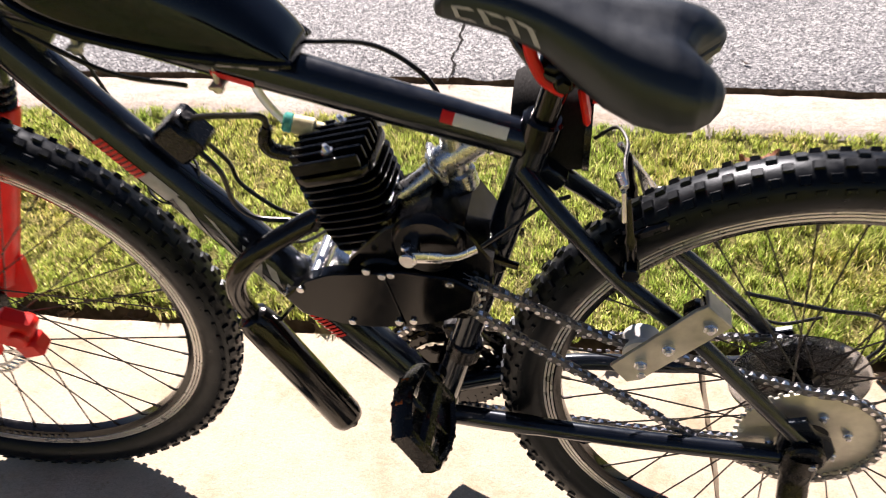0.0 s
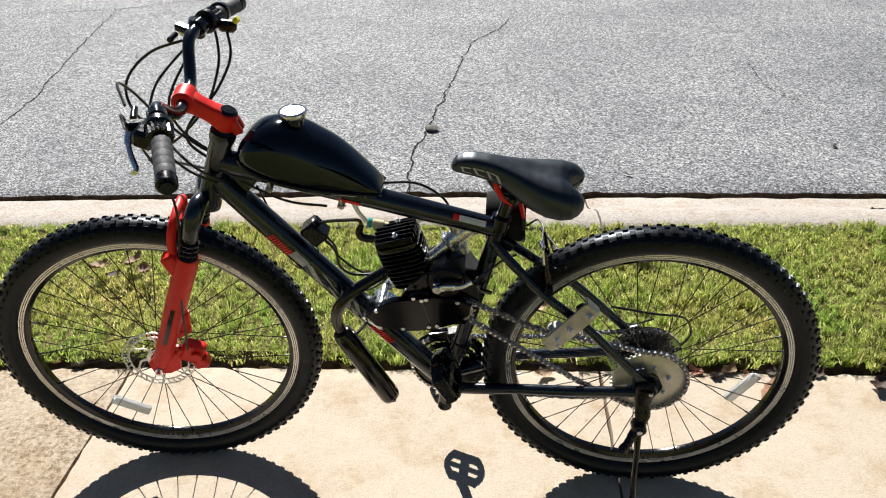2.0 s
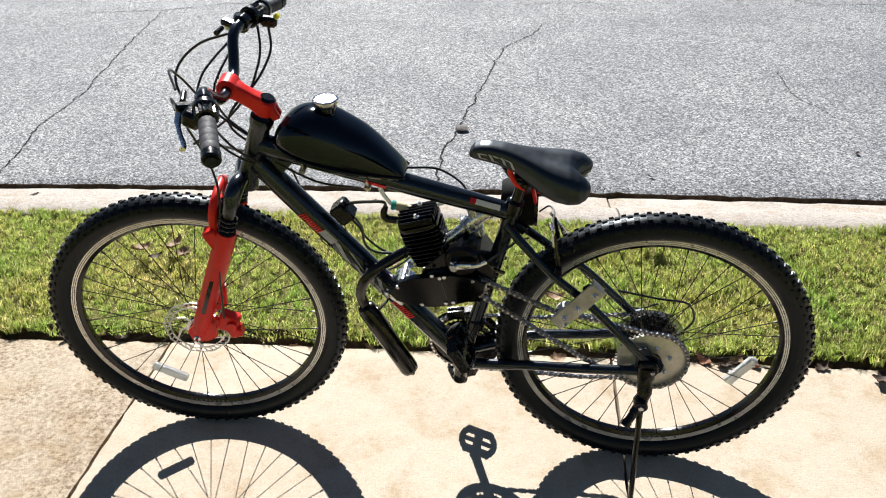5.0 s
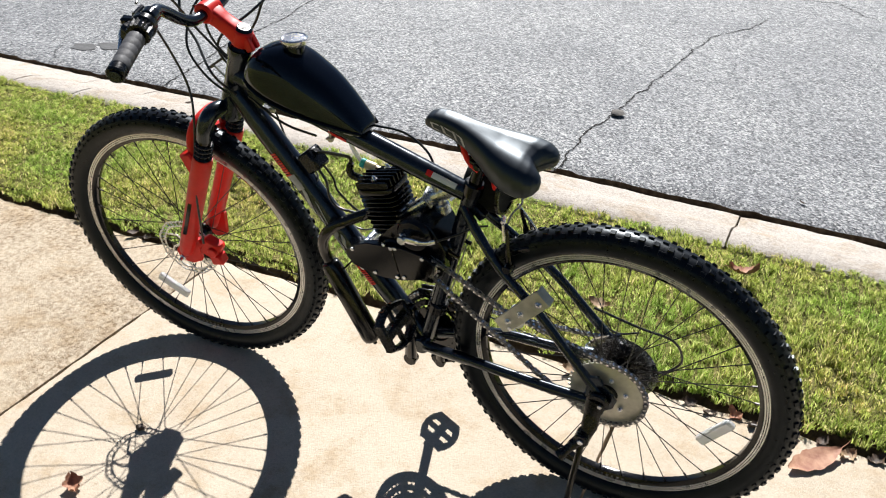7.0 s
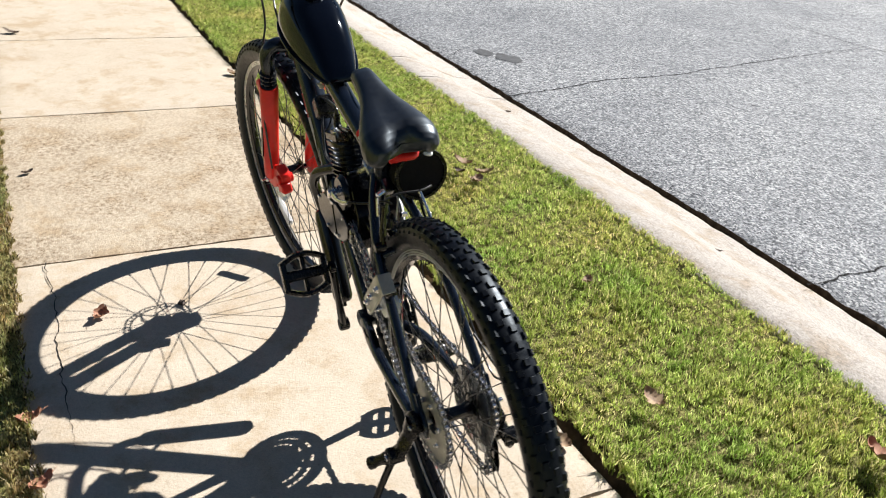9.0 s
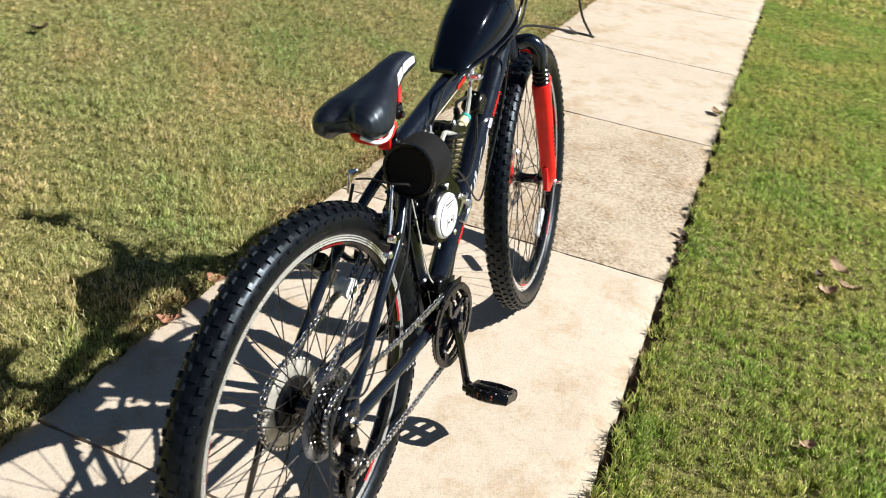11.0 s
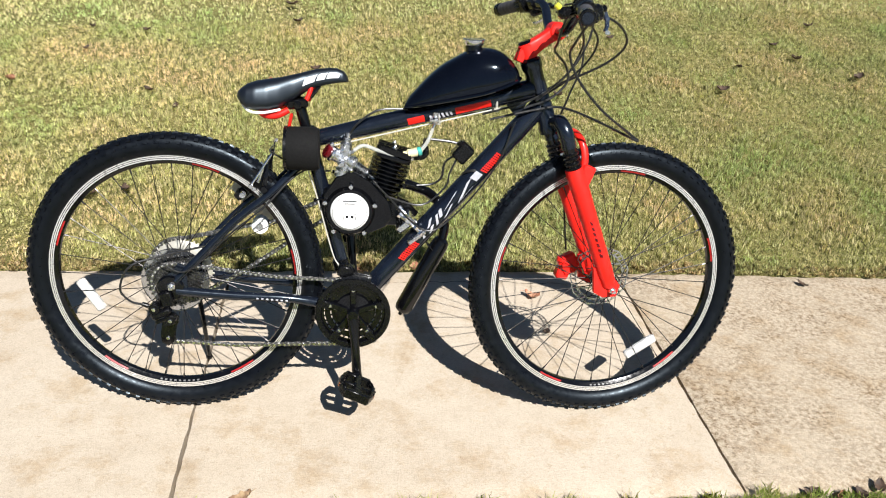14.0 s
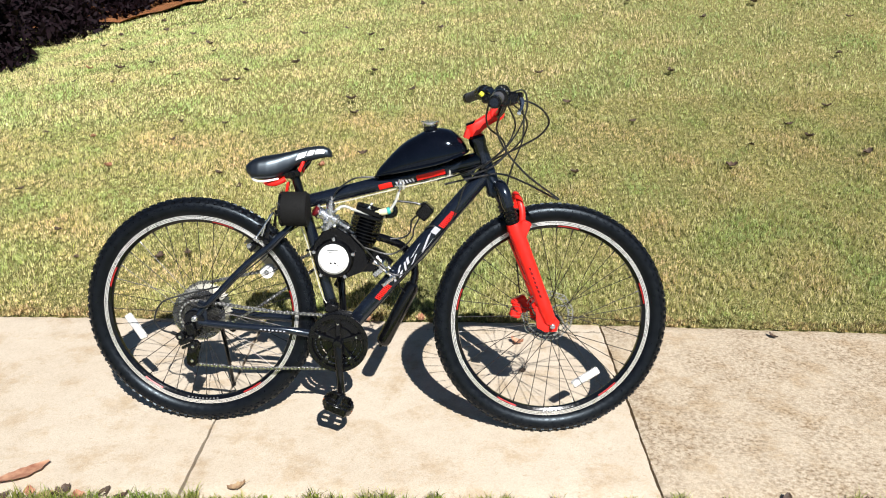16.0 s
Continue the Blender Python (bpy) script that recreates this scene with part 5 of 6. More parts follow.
saddle = part("saddle", saddle_shape(), VINYL, bicycle, "black padded vinyl saddle with a split tail", pose(0.244, -0.007, 0.835, 8, 0, -3) @ Matrix.Translation((-0.24, 0, -0.840)), sharp=80)
for s in (-1, 1):
    flip = (lambda a: a) if s > 0 else (lambda a: math.pi - a)
    strokes = [(0.215, 0.275, 0.16, 0.26), (0.205, 0.225, -0.06, 0.26), (0.23, 0.28, -0.10, -0.02), (0.30, 0.315, -0.06, 0.26), (0.315, 0.35, 0.16, 0.26), (0.315, 0.35, -0.10, -0.02), (0.365, 0.38, -0.08, 0.26), (0.38, 0.415, 0.18, 0.26), (0.41, 0.425, -0.10, 0.24)]
    if s > 0:
        strokes = [(0.19, 0.30, -0.02, 0.34), (0.31, 0.36, -0.04, 0.32), (0.372, 0.44, -0.06, 0.28)]
    for u0, u1, a0, a1 in strokes:
        v = [saddle_point(u0 + (u1 - u0) * i / 3 - 0.02 * j, flip(a0 + (a1 - a0) * j), 0.0008) for j in (0, 0.5, 1) for i in range(4)]
        f = [(4 * j + i, 4 * j + i + 1, 4 * j + i + 5, 4 * j + i + 4) for j in range(2) for i in range(3)]
        part("mark", Shape().add(v, f), DECAL if s < 0 else WHITE, saddle, "pale angular mark on the saddle side")
rails = Shape()
for s in (-1, 1):
    rails.tube(spline([(0.186, s * 0.006, 0.866), (0.200, s * 0.016, 0.846), (0.225, s * 0.022, 0.824), (0.275, s * 0.022, 0.815), (0.320, s * 0.030, 0.812), (0.340, s * 0.034, 0.820)], 5), 0.0042, 8)
part("saddle_rail", rails, BLACK, saddle, "black saddle rails")
for q in (-1, 1):
    part("nose_strut", Shape().tube(spline([(0.206, q * 0.017, 0.860), (0.211, q * 0.020, 0.840), (0.222, q * 0.022, 0.820), (0.240, q * 0.022, 0.808)], 5), 0.0058, 10), RED, saddle, "red rail cover")
part("tail_bumper", Shape().tube(spline([(0.268, -0.026, 0.812), (0.300, -0.026, 0.806), (0.322, -0.006, 0.798), (0.324, 0.014, 0.793), (0.312, 0.030, 0.788), (0.285, 0.034, 0.788), (0.258, 0.030, 0.802)], 5), 0.0082, 10), RED, saddle, "red bumper under the saddle tail")
part("pale_edge", Shape().tube(spline([(0.276, 0.040, 0.802), (0.315, 0.053, 0.794), (0.346, 0.050, 0.796), (0.366, 0.034, 0.811)], 5), 0.0034, 8), WHITE, saddle, "pale piping on the saddle edge")
part("rear_reflector", Shape().box((0.262, 0.008, 0.770), (0.007, 0.026, 0.042), (0, -12, 0), 0.003), RED, bicycle, "red rear reflector under the saddle")

# -- fuel tank --
TANK_ROWS = [(-0.288, 0.898, 0.020), (-0.282, 0.914, 0.036), (-0.270, 0.930, 0.052), (-0.252, 0.947, 0.062), (-0.228, 0.958, 0.068), (-0.195, 0.961, 0.070), (-0.160, 0.953, 0.069), (-0.125, 0.934, 0.065), (-0.095, 0.915, 0.059), (-0.065, 0.888, 0.051), (-0.040, 0.861, 0.043), (-0.022, 0.840, 0.036), (-0.012, 0.824, 0.029)]


def tank_bottom(x):
    return 0.873 - 0.24 * (x + 0.25) + 0.15 * max(0.0, -0.21 - x)


def tank_shape():
    rows, m = [], 36
    stops = [Vector(p) for p in TANK_ROWS]
    for x, top_z, half in spline(stops, 4):
        low = tank_bottom(x)
        row = []
        for k in range(m):
            a = 2 * math.pi * k / m
            c, q = math.cos(a), math.sin(a)
            y = half * math.copysign(abs(c) ** 0.74, c)
            if q >= 0:
                z = low + (top_z - low) * q ** 0.78
            else:
                z = low - 0.003 * abs(q) ** 0.6
            row.append((x, y, z))
        rows.append(row)
    return Shape().loft(rows)


tank = part("fuel_tank", tank_shape(), TANK, bicycle, "glossy black teardrop fuel tank", sharp=70)
seam = Shape()
for q in (-1, 1):
    seam.tube([(x, q * (half + 0.001), tank_bottom(x) + 0.001) for x, _, half in TANK_ROWS], 0.0042, 8)
part("seam", seam, TANK, tank)
cx, cz = -0.176, 0.942
part("filler_neck", Shape().cyl((cx, 0, cz - 0.012), (cx + 0.003, 0, cz + 0.026), 0.0205, 0.0205, 28), TANK, tank, "black filler neck")
cap = Shape().ring([(0.0, 0.0405), (0.021, 0.0402), (0.0225, 0.0385), (0.0255, 0.0405), (0.0275, 0.039), (0.0275, 0.034), (0.0235, 0.026), (0.0, 0.025)], (cx + 0.003, 0, cz - 0.002), 36, closed=False, axis="z")
part("filler_cap", cap, CHROME, tank, "chrome fuel filler cap")
for x, z in ((-0.235, 0.815), (-0.095, 0.780)):
    strap = Shape().cyl((x, 0.020, z + 0.03), (x, 0.020, z), 0.003, n=8).cyl((x, -0.020, z + 0.03), (x, -0.020, z), 0.003, n=8).box((x, 0, z + 0.004), (0.014, 0.056, 0.004)).cyl((x, 0.02, z - 0.004), (x, 0.02, z + 0.001), 0.006, n=6).cyl((x, -0.02, z - 0.004), (x, -0.02, z + 0.001), 0.006, n=6)
    part("tank_bracket", strap, STEEL, tank, "steel tank mounting strap")
pet = Shape().cyl((-0.087, 0.024, 0.808), (-0.087, 0.024, 0.780), 0.008, n=14).box((-0.087, 0.034, 0.790), (0.014, 0.024, 0.012), ch=0.002).cyl((-0.087, 0.024, 0.780), (-0.082, 0.024, 0.765), 0.0045, n=10).box((-0.083, 0.047, 0.790), (0.022, 0.005, 0.006))
part("fuel_tap", pet, CHROME, bicycle, "small chrome fuel tap")

# -- engine --
CY0, CY1 = Vector((0.047, 0, 0.572)), Vector((0.008, 0, 0.706))
cyl_dir = (CY1 - CY0).normalized()
cyl_side = Vector((0, 1, 0)).cross(cyl_dir).normalized()


def fin(shape, c, half_l, half_w, thick, corner=0.45):
    """One cooling fin: a thin rounded plate across the cylinder."""
    rows = []
    for t, q in ((-thick / 2, 0.985), (-thick / 4, 1.0), (thick / 4, 1.0), (thick / 2, 0.985)):
        row = []
        for k in range(24):
            a = 2 * math.pi * k / 24
            cc, ss = math.cos(a), math.sin(a)
            row.append(c + cyl_dir * t + cyl_side * (half_l * q * math.copysign(abs(cc) ** corner, cc)) + Vector((0, half_w * q * math.copysign(abs(ss) ** corner, ss), 0)))
        rows.append(row)
    shape.loft(rows)


case = Shape()
case.plate([(0.030, 0.520), (0.075, 0.500), (0.150, 0.505), (0.178, 0.545), (0.180, 0.600), (0.150, 0.645), (0.110, 0.660), (0.065, 0.635), (0.020, 0.585), (0.010, 0.545)], -0.046, 0.046)
case.cyl((0.116, 0.040, 0.561), (0.116, 0.056, 0.561), 0.062, 0.060, 40)
case.cyl((0.112, -0.046, 0.625), (0.112, -0.060, 0.625), 0.040, 0.038, 32)
case.cyl((0.060, -0.040, 0.560), (0.060, -0.052, 0.560), 0.034, n=28)
engine = part("engine", case, SATIN, bicycle, "black two-stroke bicycle engine", sharp=30)
barrel = Shape().tube([CY0, CY1 - cyl_dir * 0.02], 0.026, 20)
part("cylinder", barrel, SATIN, engine, "black cylinder barrel", sharp=30)
for k in range(9):
    f = Shape()
    fin(f, CY0.lerp(CY1, 0.20 + 0.075 * k), 0.040 + 0.002 * min(k, 4), 0.041, 0.0028)
    part("cooling_fin", f, SATIN, engine, sharp=30)
headb = Shape()
fin(headb, CY0.lerp(CY1, 0.90), 0.046, 0.044, 0.010)
part("cylinder_head", headb, SATIN, engine, "black cylinder head", sharp=30)
for k in range(-3, 4):
    c = CY0.lerp(CY1, 0.95)
    rise = 0.019 * math.sqrt(max(0.05, 1 - (k / 4.6) ** 2))
    f = Shape().box(c + Vector((0, 0.0125 * k, 0)) + cyl_dir * (rise * 0.5), (0.088 - 0.0012 * k * k, 0.0036, rise), (0, math.degrees(math.atan2(cyl_dir.x, cyl_dir.z)), 0), 0.0009)
    part("head_fin", f, SATIN, engine, sharp=30)
for b in (-1, 1):
    c = CY1 + cyl_side * 0.004 + Vector((0, 0.0265 * b, 0))
    nut = Shape().cyl(c - cyl_dir * 0.004, c + cyl_dir * 0.012, 0.0072, n=6).cyl(c + cyl_dir * 0.012, c + cyl_dir * 0.018, 0.0048, 0.003, 10)
    part("head_nut", nut, CHROME, engine, "chrome acorn head nut")
front_dir = -cyl_side if cyl_side.x > 0 else cyl_side
plug0 = CY1 + front_dir * 0.030 - cyl_dir * 0.012
plug = Shape().cyl(plug0, plug0 + (front_dir + cyl_dir * 0.45).normalized() * 0.022, 0.008, n=6).cyl(plug0 + (front_dir + cyl_dir * 0.45).normalized() * 0.02, plug0 + (front_dir + cyl_dir * 0.45).normalized() * 0.036, 0.0055, n=12)
part("spark_plug", plug, CAST, engine, "bare metal spark plug")
pd = (front_dir + cyl_dir * 0.45).normalized()
boot = Shape().tube(spline([plug0 + pd * 0.022, plug0 + pd * 0.045, plug0 + pd * 0.052 + Vector((0.0, 0, 0.012)), plug0 + pd * 0.05 + Vector((0.004, 0, 0.030))], 5), [0.0085] * 10 + [0.0075] * 4 + [0.006] * 2, 12)
part("plug_cap", boot, PLASTIC, engine, "black rubber plug cap")
lead_end = plug0 + pd * 0.05 + Vector((0.004, 0, 0.030))
part("ignition_lead", Shape().tube(spline([lead_end, lead_end + Vector((-0.005, 0, 0.012)), (-0.10, 0, 0.734), (-0.135, 0.0, 0.730), (-0.158, 0, 0.722)], 6), 0.0036, 8), CABLE, bicycle, "black ignition lead")
cover = Shape().plate([(-0.058, 0.532), (-0.040, 0.508), (0.005, 0.497), (0.040, 0.496), (0.085, 0.503), (0.130, 0.520), (0.160, 0.545), (0.165, 0.572), (0.140, 0.586), (0.085, 0.590), (0.040, 0.582), (0.0, 0.576), (-0.03, 0.562)], -0.046, -0.064)
part("sprocket_cover", cover, SATIN, engine, "flat black sprocket cover plate", sharp=30)
for x, z in ((-0.035, 0.55), (0.02, 0.505), (0.062, 0.583), (0.072, 0.586), (0.075, 0.512), (0.092, 0.516), (0.136, 0.580), (0.045, 0.588)):
    part("screw", Shape().cyl((x, -0.063, z), (x, -0.0675, z), 0.0045, n=10), CHROME, engine, "bright cover screw")
part("seam", Shape().tube([(0.062, -0.0642, 0.588), (0.082, -0.0642, 0.508)], 0.0014, 6), BLACK, engine)
disc_c = Shape().ring([(0.0, 0.0665), (0.030, 0.0662), (0.0430, 0.064), (0.0468, 0.0605), (0.0478, 0.055)], (0.116, 0, 0.561), 48, closed=False)
part("magneto_cover", disc_c, WHITE, engine, "round white magneto cover with a printed mark")
for dx, dz, w, h in ((0.006, 0.030, 0.034, 0.004), (0.004, 0.023, 0.026, 0.003)):
    part("print_bar", Shape().box((0.116 + dx * 0, 0.0664, 0.561 + dz), (w, 0.0016, h * 0.8), (-4, 0, 0), 0.0003), PRINT, engine, "fine grey print")
part("print_mark", Shape().tube([(0.116 + x, 0.0668, 0.551 + z) for x, z in ((-0.018, -0.012), (-0.0145, -0.006), (-0.0150, 0.0075), (0.0150, 0.0075), (0.0145, -0.006), (0.018, -0.012))], 0.0007, 6), PRINT, engine, "thin grey outline")
part("print_ring", Shape().ring([(0.0412, 0.0646), (0.0421, 0.0644), (0.0421, 0.0656), (0.0412, 0.0658)], (0.116, 0, 0.561), 48), PRINT, engine, "thin grey ring printed near the rim")
for dx in (-0.0065, 0.0065):
    part("print_dot", Shape().cyl((0.116 + dx, 0.0655, 0.551), (0.116 + dx, 0.0676, 0.551), 0.0034, n=14), BLACK, engine, "black dot")
for k in range(5):
    a = radians(72 * k + 20)
    c = (0.116 + 0.064 * math.cos(a), 0.050, 0.561 + 0.064 * math.sin(a))
    part("case_bolt", Shape().cyl(c, (c[0], 0.062, c[2]), 0.006, n=6), CHROME, engine, "bright case bolt")
arm = Shape().tube(spline([(0.096, -0.072, 0.622), (0.118, -0.074, 0.626), (0.145, -0.070, 0.626), (0.166, -0.062, 0.632)], 5), [0.0075] * 8 + [0.005] * 8, 10, squash=0.6).cyl((0.096, -0.058, 0.622), (0.096, -0.080, 0.622), 0.0095, n=14).cyl((0.092, -0.066, 0.612), (0.092, -0.066, 0.633), 0.0055, n=8)
part("clutch_arm", arm, CHROME, engine, "bright clutch arm")
drv = Shape()
for k in range(10):
    a = 2 * math.pi * k / 10
    drv.box((0.150 + 0.0205 * math.cos(a), -0.058, 0.556 + 0.0205 * math.sin(a)), (0.006, 0.004, 0.005), (0, -math.degrees(a), 0), 0.001)
drv.cyl((0.150, -0.055, 0.556), (0.150, -0.061, 0.556), 0.0185, n=24)
part("drive_sprocket", drv, CHAIN, engine, "small steel drive sprocket")
mount = Shape().box((-0.022, 0, 0.520), (0.020, 0.062, 0.050), (0, -50, 0), 0.004).box((-0.052, 0, 0.490), (0.012, 0.070, 0.055), (0, -50, 0), 0.003).cyl((-0.03, -0.036, 0.535), (-0.03, 0.036, 0.535), 0.010, n=14)
for s in (-1, 1):
    mount.cyl((-0.065, s * 0.030, 0.500), (-0.012, s * 0.030, 0.545), 0.0048, n=8).cyl((-0.012, s * 0.030, 0.545), (-0.004, s * 0.030, 0.552), 0.008, n=6)
for x, y, z in ((-0.045, 0.036, 0.515), (-0.038, -0.040, 0.520), (-0.058, 0.030, 0.497), (-0.055, -0.034, 0.500), (-0.020, 0.038, 0.542)):
    mount.cyl((x, y, z), (x - 0.006, y, z + 0.008), 0.0078, n=6)
part("engine_mount", mount, CHROME, bicycle, "raw aluminium engine mount clamped to the down tube")
back = Shape().box((0.176, 0, 0.585), (0.020, 0.05, 0.05), (0, -15, 0), 0.004)
for s in (-1, 1):
    back.cyl((0.15, s * 0.028, 0.595), (0.205, s * 0.028, 0.580), 0.0045, n=8)
part("rear_mount", back, BLACK, engine, "black rear engine mount")

# -- intake, carburettor, filter --
part("intake_pipe", Shape().tube(spline([(0.062, 0.0, 0.640), (0.085, 0.004, 0.652), (0.110, 0.014, 0.672)], 5), 0.012, 14).box((0.060, 0, 0.638), (0.012, 0.050, 0.034), (0, 32, 0), 0.003), CAST, engine, "cast aluminium intake pipe")
carb = Shape().cyl((0.105, 0.020, 0.670), (0.165, 0.036, 0.706), 0.0165, n=20).cyl((0.132, 0.028, 0.660), (0.126, 0.028, 0.728), 0.0145, n=20).cyl((0.140, 0.028, 0.640), (0.134, 0.028, 0.664), 0.017, n=20).cyl((0.126, 0.028, 0.728), (0.124, 0.028, 0.738), 0.010, n=14).box((0.137, 0.050, 0.680), (0.018, 0.024, 0.014), (0, 20, 0), 0.003).cyl((0.120, 0.03, 0.70), (0.108, 0.046, 0.71), 0.004, n=8)
carb_ob = part("carburettor", carb, CAST, bicycle, "bare aluminium carburettor")
part("flange", Shape().box((0.112, 0.018, 0.676), (0.008, 0.046, 0.034), (0, -32, 14), 0.003), ALU, carb_ob, "bolted intake flange")
part("choke_ring", Shape().cyl((0.166, 0.036, 0.704), (0.176, 0.039, 0.710), 0.0175, n=24), CHERRY, carb_ob, "dark red filter ring")
part("clamp_band", Shape().cyl((0.157, 0.0335, 0.699), (0.166, 0.036, 0.704), 0.0188, n=24).box((0.160, 0.040, 0.724), (0.010, 0.014, 0.010), (0, 30, 0), 0.002), CHROME, carb_ob, "bright clamp band")
for a, b, r in (((0.140, 0.028, 0.632), (0.140, 0.028, 0.641), 0.007), ((0.126, 0.040, 0.690), (0.120, 0.056, 0.694), 0.0045), ((0.146, 0.048, 0.662), (0.148, 0.060, 0.662), 0.004), ((0.132, 0.044, 0.712), (0.134, 0.054, 0.714), 0.0035), ((0.118, 0.026, 0.668), (0.112, 0.046, 0.660), 0.0048), ((0.124, 0.028, 0.738), (0.123, 0.028, 0.752), 0.006)):
    part("carb_fitting", Shape().cyl(a, b, r, n=8), CHROME, carb_ob, "bright carburettor fitting")
FC = Vector((0.228, 0.058, 0.716))
filt = Shape().ring([(0.0, 0.040), (0.038, 0.039), (0.044, 0.041), (0.050, 0.038), (0.052, 0.030), (0.052, -0.030), (0.048, -0.038), (0.0, -0.040)], tuple(FC), 40, closed=False, axis="x")
filter_ob = part("air_filter", filt, FOAM, bicycle, "round black air filter housing")
part("filter_rim", Shape().ring([(0.047, 0.036), (0.053, 0.036), (0.053, 0.043), (0.047, 0.043)], tuple(FC), 40, axis="x"), PLASTIC, filter_ob)

# -- exhaust --
pipe = spline([(-0.008, -0.012, 0.622), (-0.045, -0.030, 0.606), (-0.088, -0.048, 0.582), (-0.117, -0.052, 0.545), (-0.127, -0.042, 0.500), (-0.120, -0.034, 0.460)], 6)
ex = part("exhaust_pipe", Shape().tube(pipe, 0.0125, 16).box((-0.012, -0.012, 0.624), (0.010, 0.046, 0.034), (0, 32, 0), 0.003), BLACK, bicycle, "black bent exhaust pipe")
M0, M1 = Vector((-0.124, -0.035, 0.468)), Vector((-0.022, -0.032, 0.262))
md = (M1 - M0).normalized()
part("muffler", Shape().tube([M0, M0 + md * 0.006, M0 + md * 0.02, M1 - md * 0.014, M1 - md * 0.004, M1], [0.012, 0.020, 0.0235, 0.0235, 0.021, 0.016], 24).cyl(M1 - md * 0.002, M1 + md * 0.012, 0.005, n=10), BLACK, ex, "black muffler can")
part("stay_strap", Shape().box((-0.085, -0.020, 0.455), (0.050, 0.012, 0.004), (0, -52, 0), 0.001), BLACK, ex)

# -- ignition box --
cdi = Shape().box((-0.160, 0, 0.706), (0.048, 0.044, 0.040), (0, 50, 0), 0.005).cyl((-0.158, 0, 0.716), (-0.150, 0, 0.732), 0.008, n=14)
cdi_ob = part("ignition_box", cdi, PLASTIC, bicycle, "black plastic ignition box on the down tube")
part("cable_tie", Shape().ring([(0.030, -0.003), (0.032, -0.003), (0.032, 0.003), (0.030, 0.003)], (0, 0, 0), 24).moved(Matrix.Translation((-0.190, 0, 0.645)) @ pose(0, 0, 0, 90, 0, 0) @ pose(0, 0, 0, 0, 0, 0) @ Matrix.Rotation(radians(40), 4, "X")), CABLE, cdi_ob)
part("wire", Shape().tube(spline([(-0.142, -0.012, 0.695), (-0.118, -0.02, 0.672), (-0.112, -0.022, 0.635), (-0.09, -0.024, 0.616), (-0.05, -0.020, 0.612)], 5), 0.003, 7).tube(spline([(-0.145, 0.012, 0.69), (-0.128, 0.02, 0.655), (-0.118, 0.022, 0.62), (-0.06, 0.03, 0.575), (0.03, 0.045, 0.60)], 5), 0.0026, 7), CABLE, cdi_ob, "black ignition wires")

# -- fuel hose --
hose = spline([(-0.082, 0.024, 0.768), (-0.070, 0.026, 0.735), (-0.048, 0.028, 0.708), (-0.015, 0.030, 0.700), (0.020, 0.034, 0.702), (0.050, 0.038, 0.712), (0.085, 0.042, 0.724), (0.108, 0.046, 0.712)], 6)
hose_ob = part("fuel_hose", Shape().tube(hose, 0.0048, 10), HOSE, bicycle, "milky clear fuel hose")
filter_can = part("fuel_filter", Shape().cyl((-0.046, 0.028, 0.709), (-0.022, 0.030, 0.704), 0.0105, n=18).cyl((-0.022, 0.030, 0.704), (-0.012, 0.030, 0.702), 0.0075, n=14), BRASS, hose_ob, "cream inline fuel filter")
part("filter_collar", Shape().cyl((-0.056, 0.027, 0.712), (-0.046, 0.028, 0.709), 0.0110, n=18), TEAL, filter_can, "teal filter collar")
part("filter_nipple", Shape().cyl((-0.012, 0.030, 0.702), (-0.004, 0.030, 0.700), 0.0062, n=12), PLASTIC, filter_can, "black filter nipple")


# -- chains --
def chain_shape(way, y, width=0.0085, tall=0.0098, pins=False):
    """Links of alternate width along a closed or open way in the bicycle's plane."""
    pts = [Vector((x, y, z)) for x, z in way]
    run, total = [0.0], 0.0
    for a, b in zip(pts, pts[1:]):
        total += (b - a).length
        run.append(total)
    n = int(total / 0.0127)
    s = Shape()

    def at(d):
        for i in range(len(run) - 1):
            if d <= run[i + 1]:
                return pts[i].lerp(pts[i + 1], (d - run[i]) / max(1e-9, run[i + 1] - run[i]))
        return pts[-1]

    for k in range(n):
        a, b = at(k * 0.0127), at((k + 1) * 0.0127)
        c, d = (a + b) / 2, (b - a)
        ang = -math.degrees(math.atan2(d.z, d.x))
        off = width / 2 if k % 2 else width / 2 - 0.0014
        if pins:
            s.tube([a - Vector((0, width / 2 + 0.0016, 0)), a + Vector((0, width / 2 + 0.0016, 0))], 0.0030, 6)
            s.tube([c + d * 0.30 - Vector((0, off - 0.001, 0)), c + d * 0.30 + Vector((0, off - 0.001, 0))], 0.0047, 6)
            continue
        for q in (-1, 1):
            s.box(c + Vector((0, q * off, 0)), (0.0172, 0.0013, tall if k % 2 else tall * 0.82), (0, ang, 0), 0.0006)
    return s


def arc(cx, cz, r, a0, a1, n=14):
    return [(cx + r * math.cos(radians(a0 + (a1 - a0) * i / n)), cz + r * math.sin(radians(a0 + (a1 - a0) * i / n))) for i in range(n + 1)]


drive_way = arc(0.150, 0.556, 0.0205, 235, 60, 10) + [(0.25, 0.530), (0.325, 0.496), (0.347, 0.494)] + arc(0.55, 0.366, 0.083, 96, -122, 30) + [(0.396, 0.360)] + [(0.139, 0.540)]
drive_chain = part("drive_chain", chain_shape(drive_way, -0.051), LINKS, bicycle, "oily steel motor drive chain")
tagged(part("roller_core", chain_shape(drive_way, -0.051, pins=True), CHROME, drive_chain), "bright chain pins and rollers", kind="stuff")

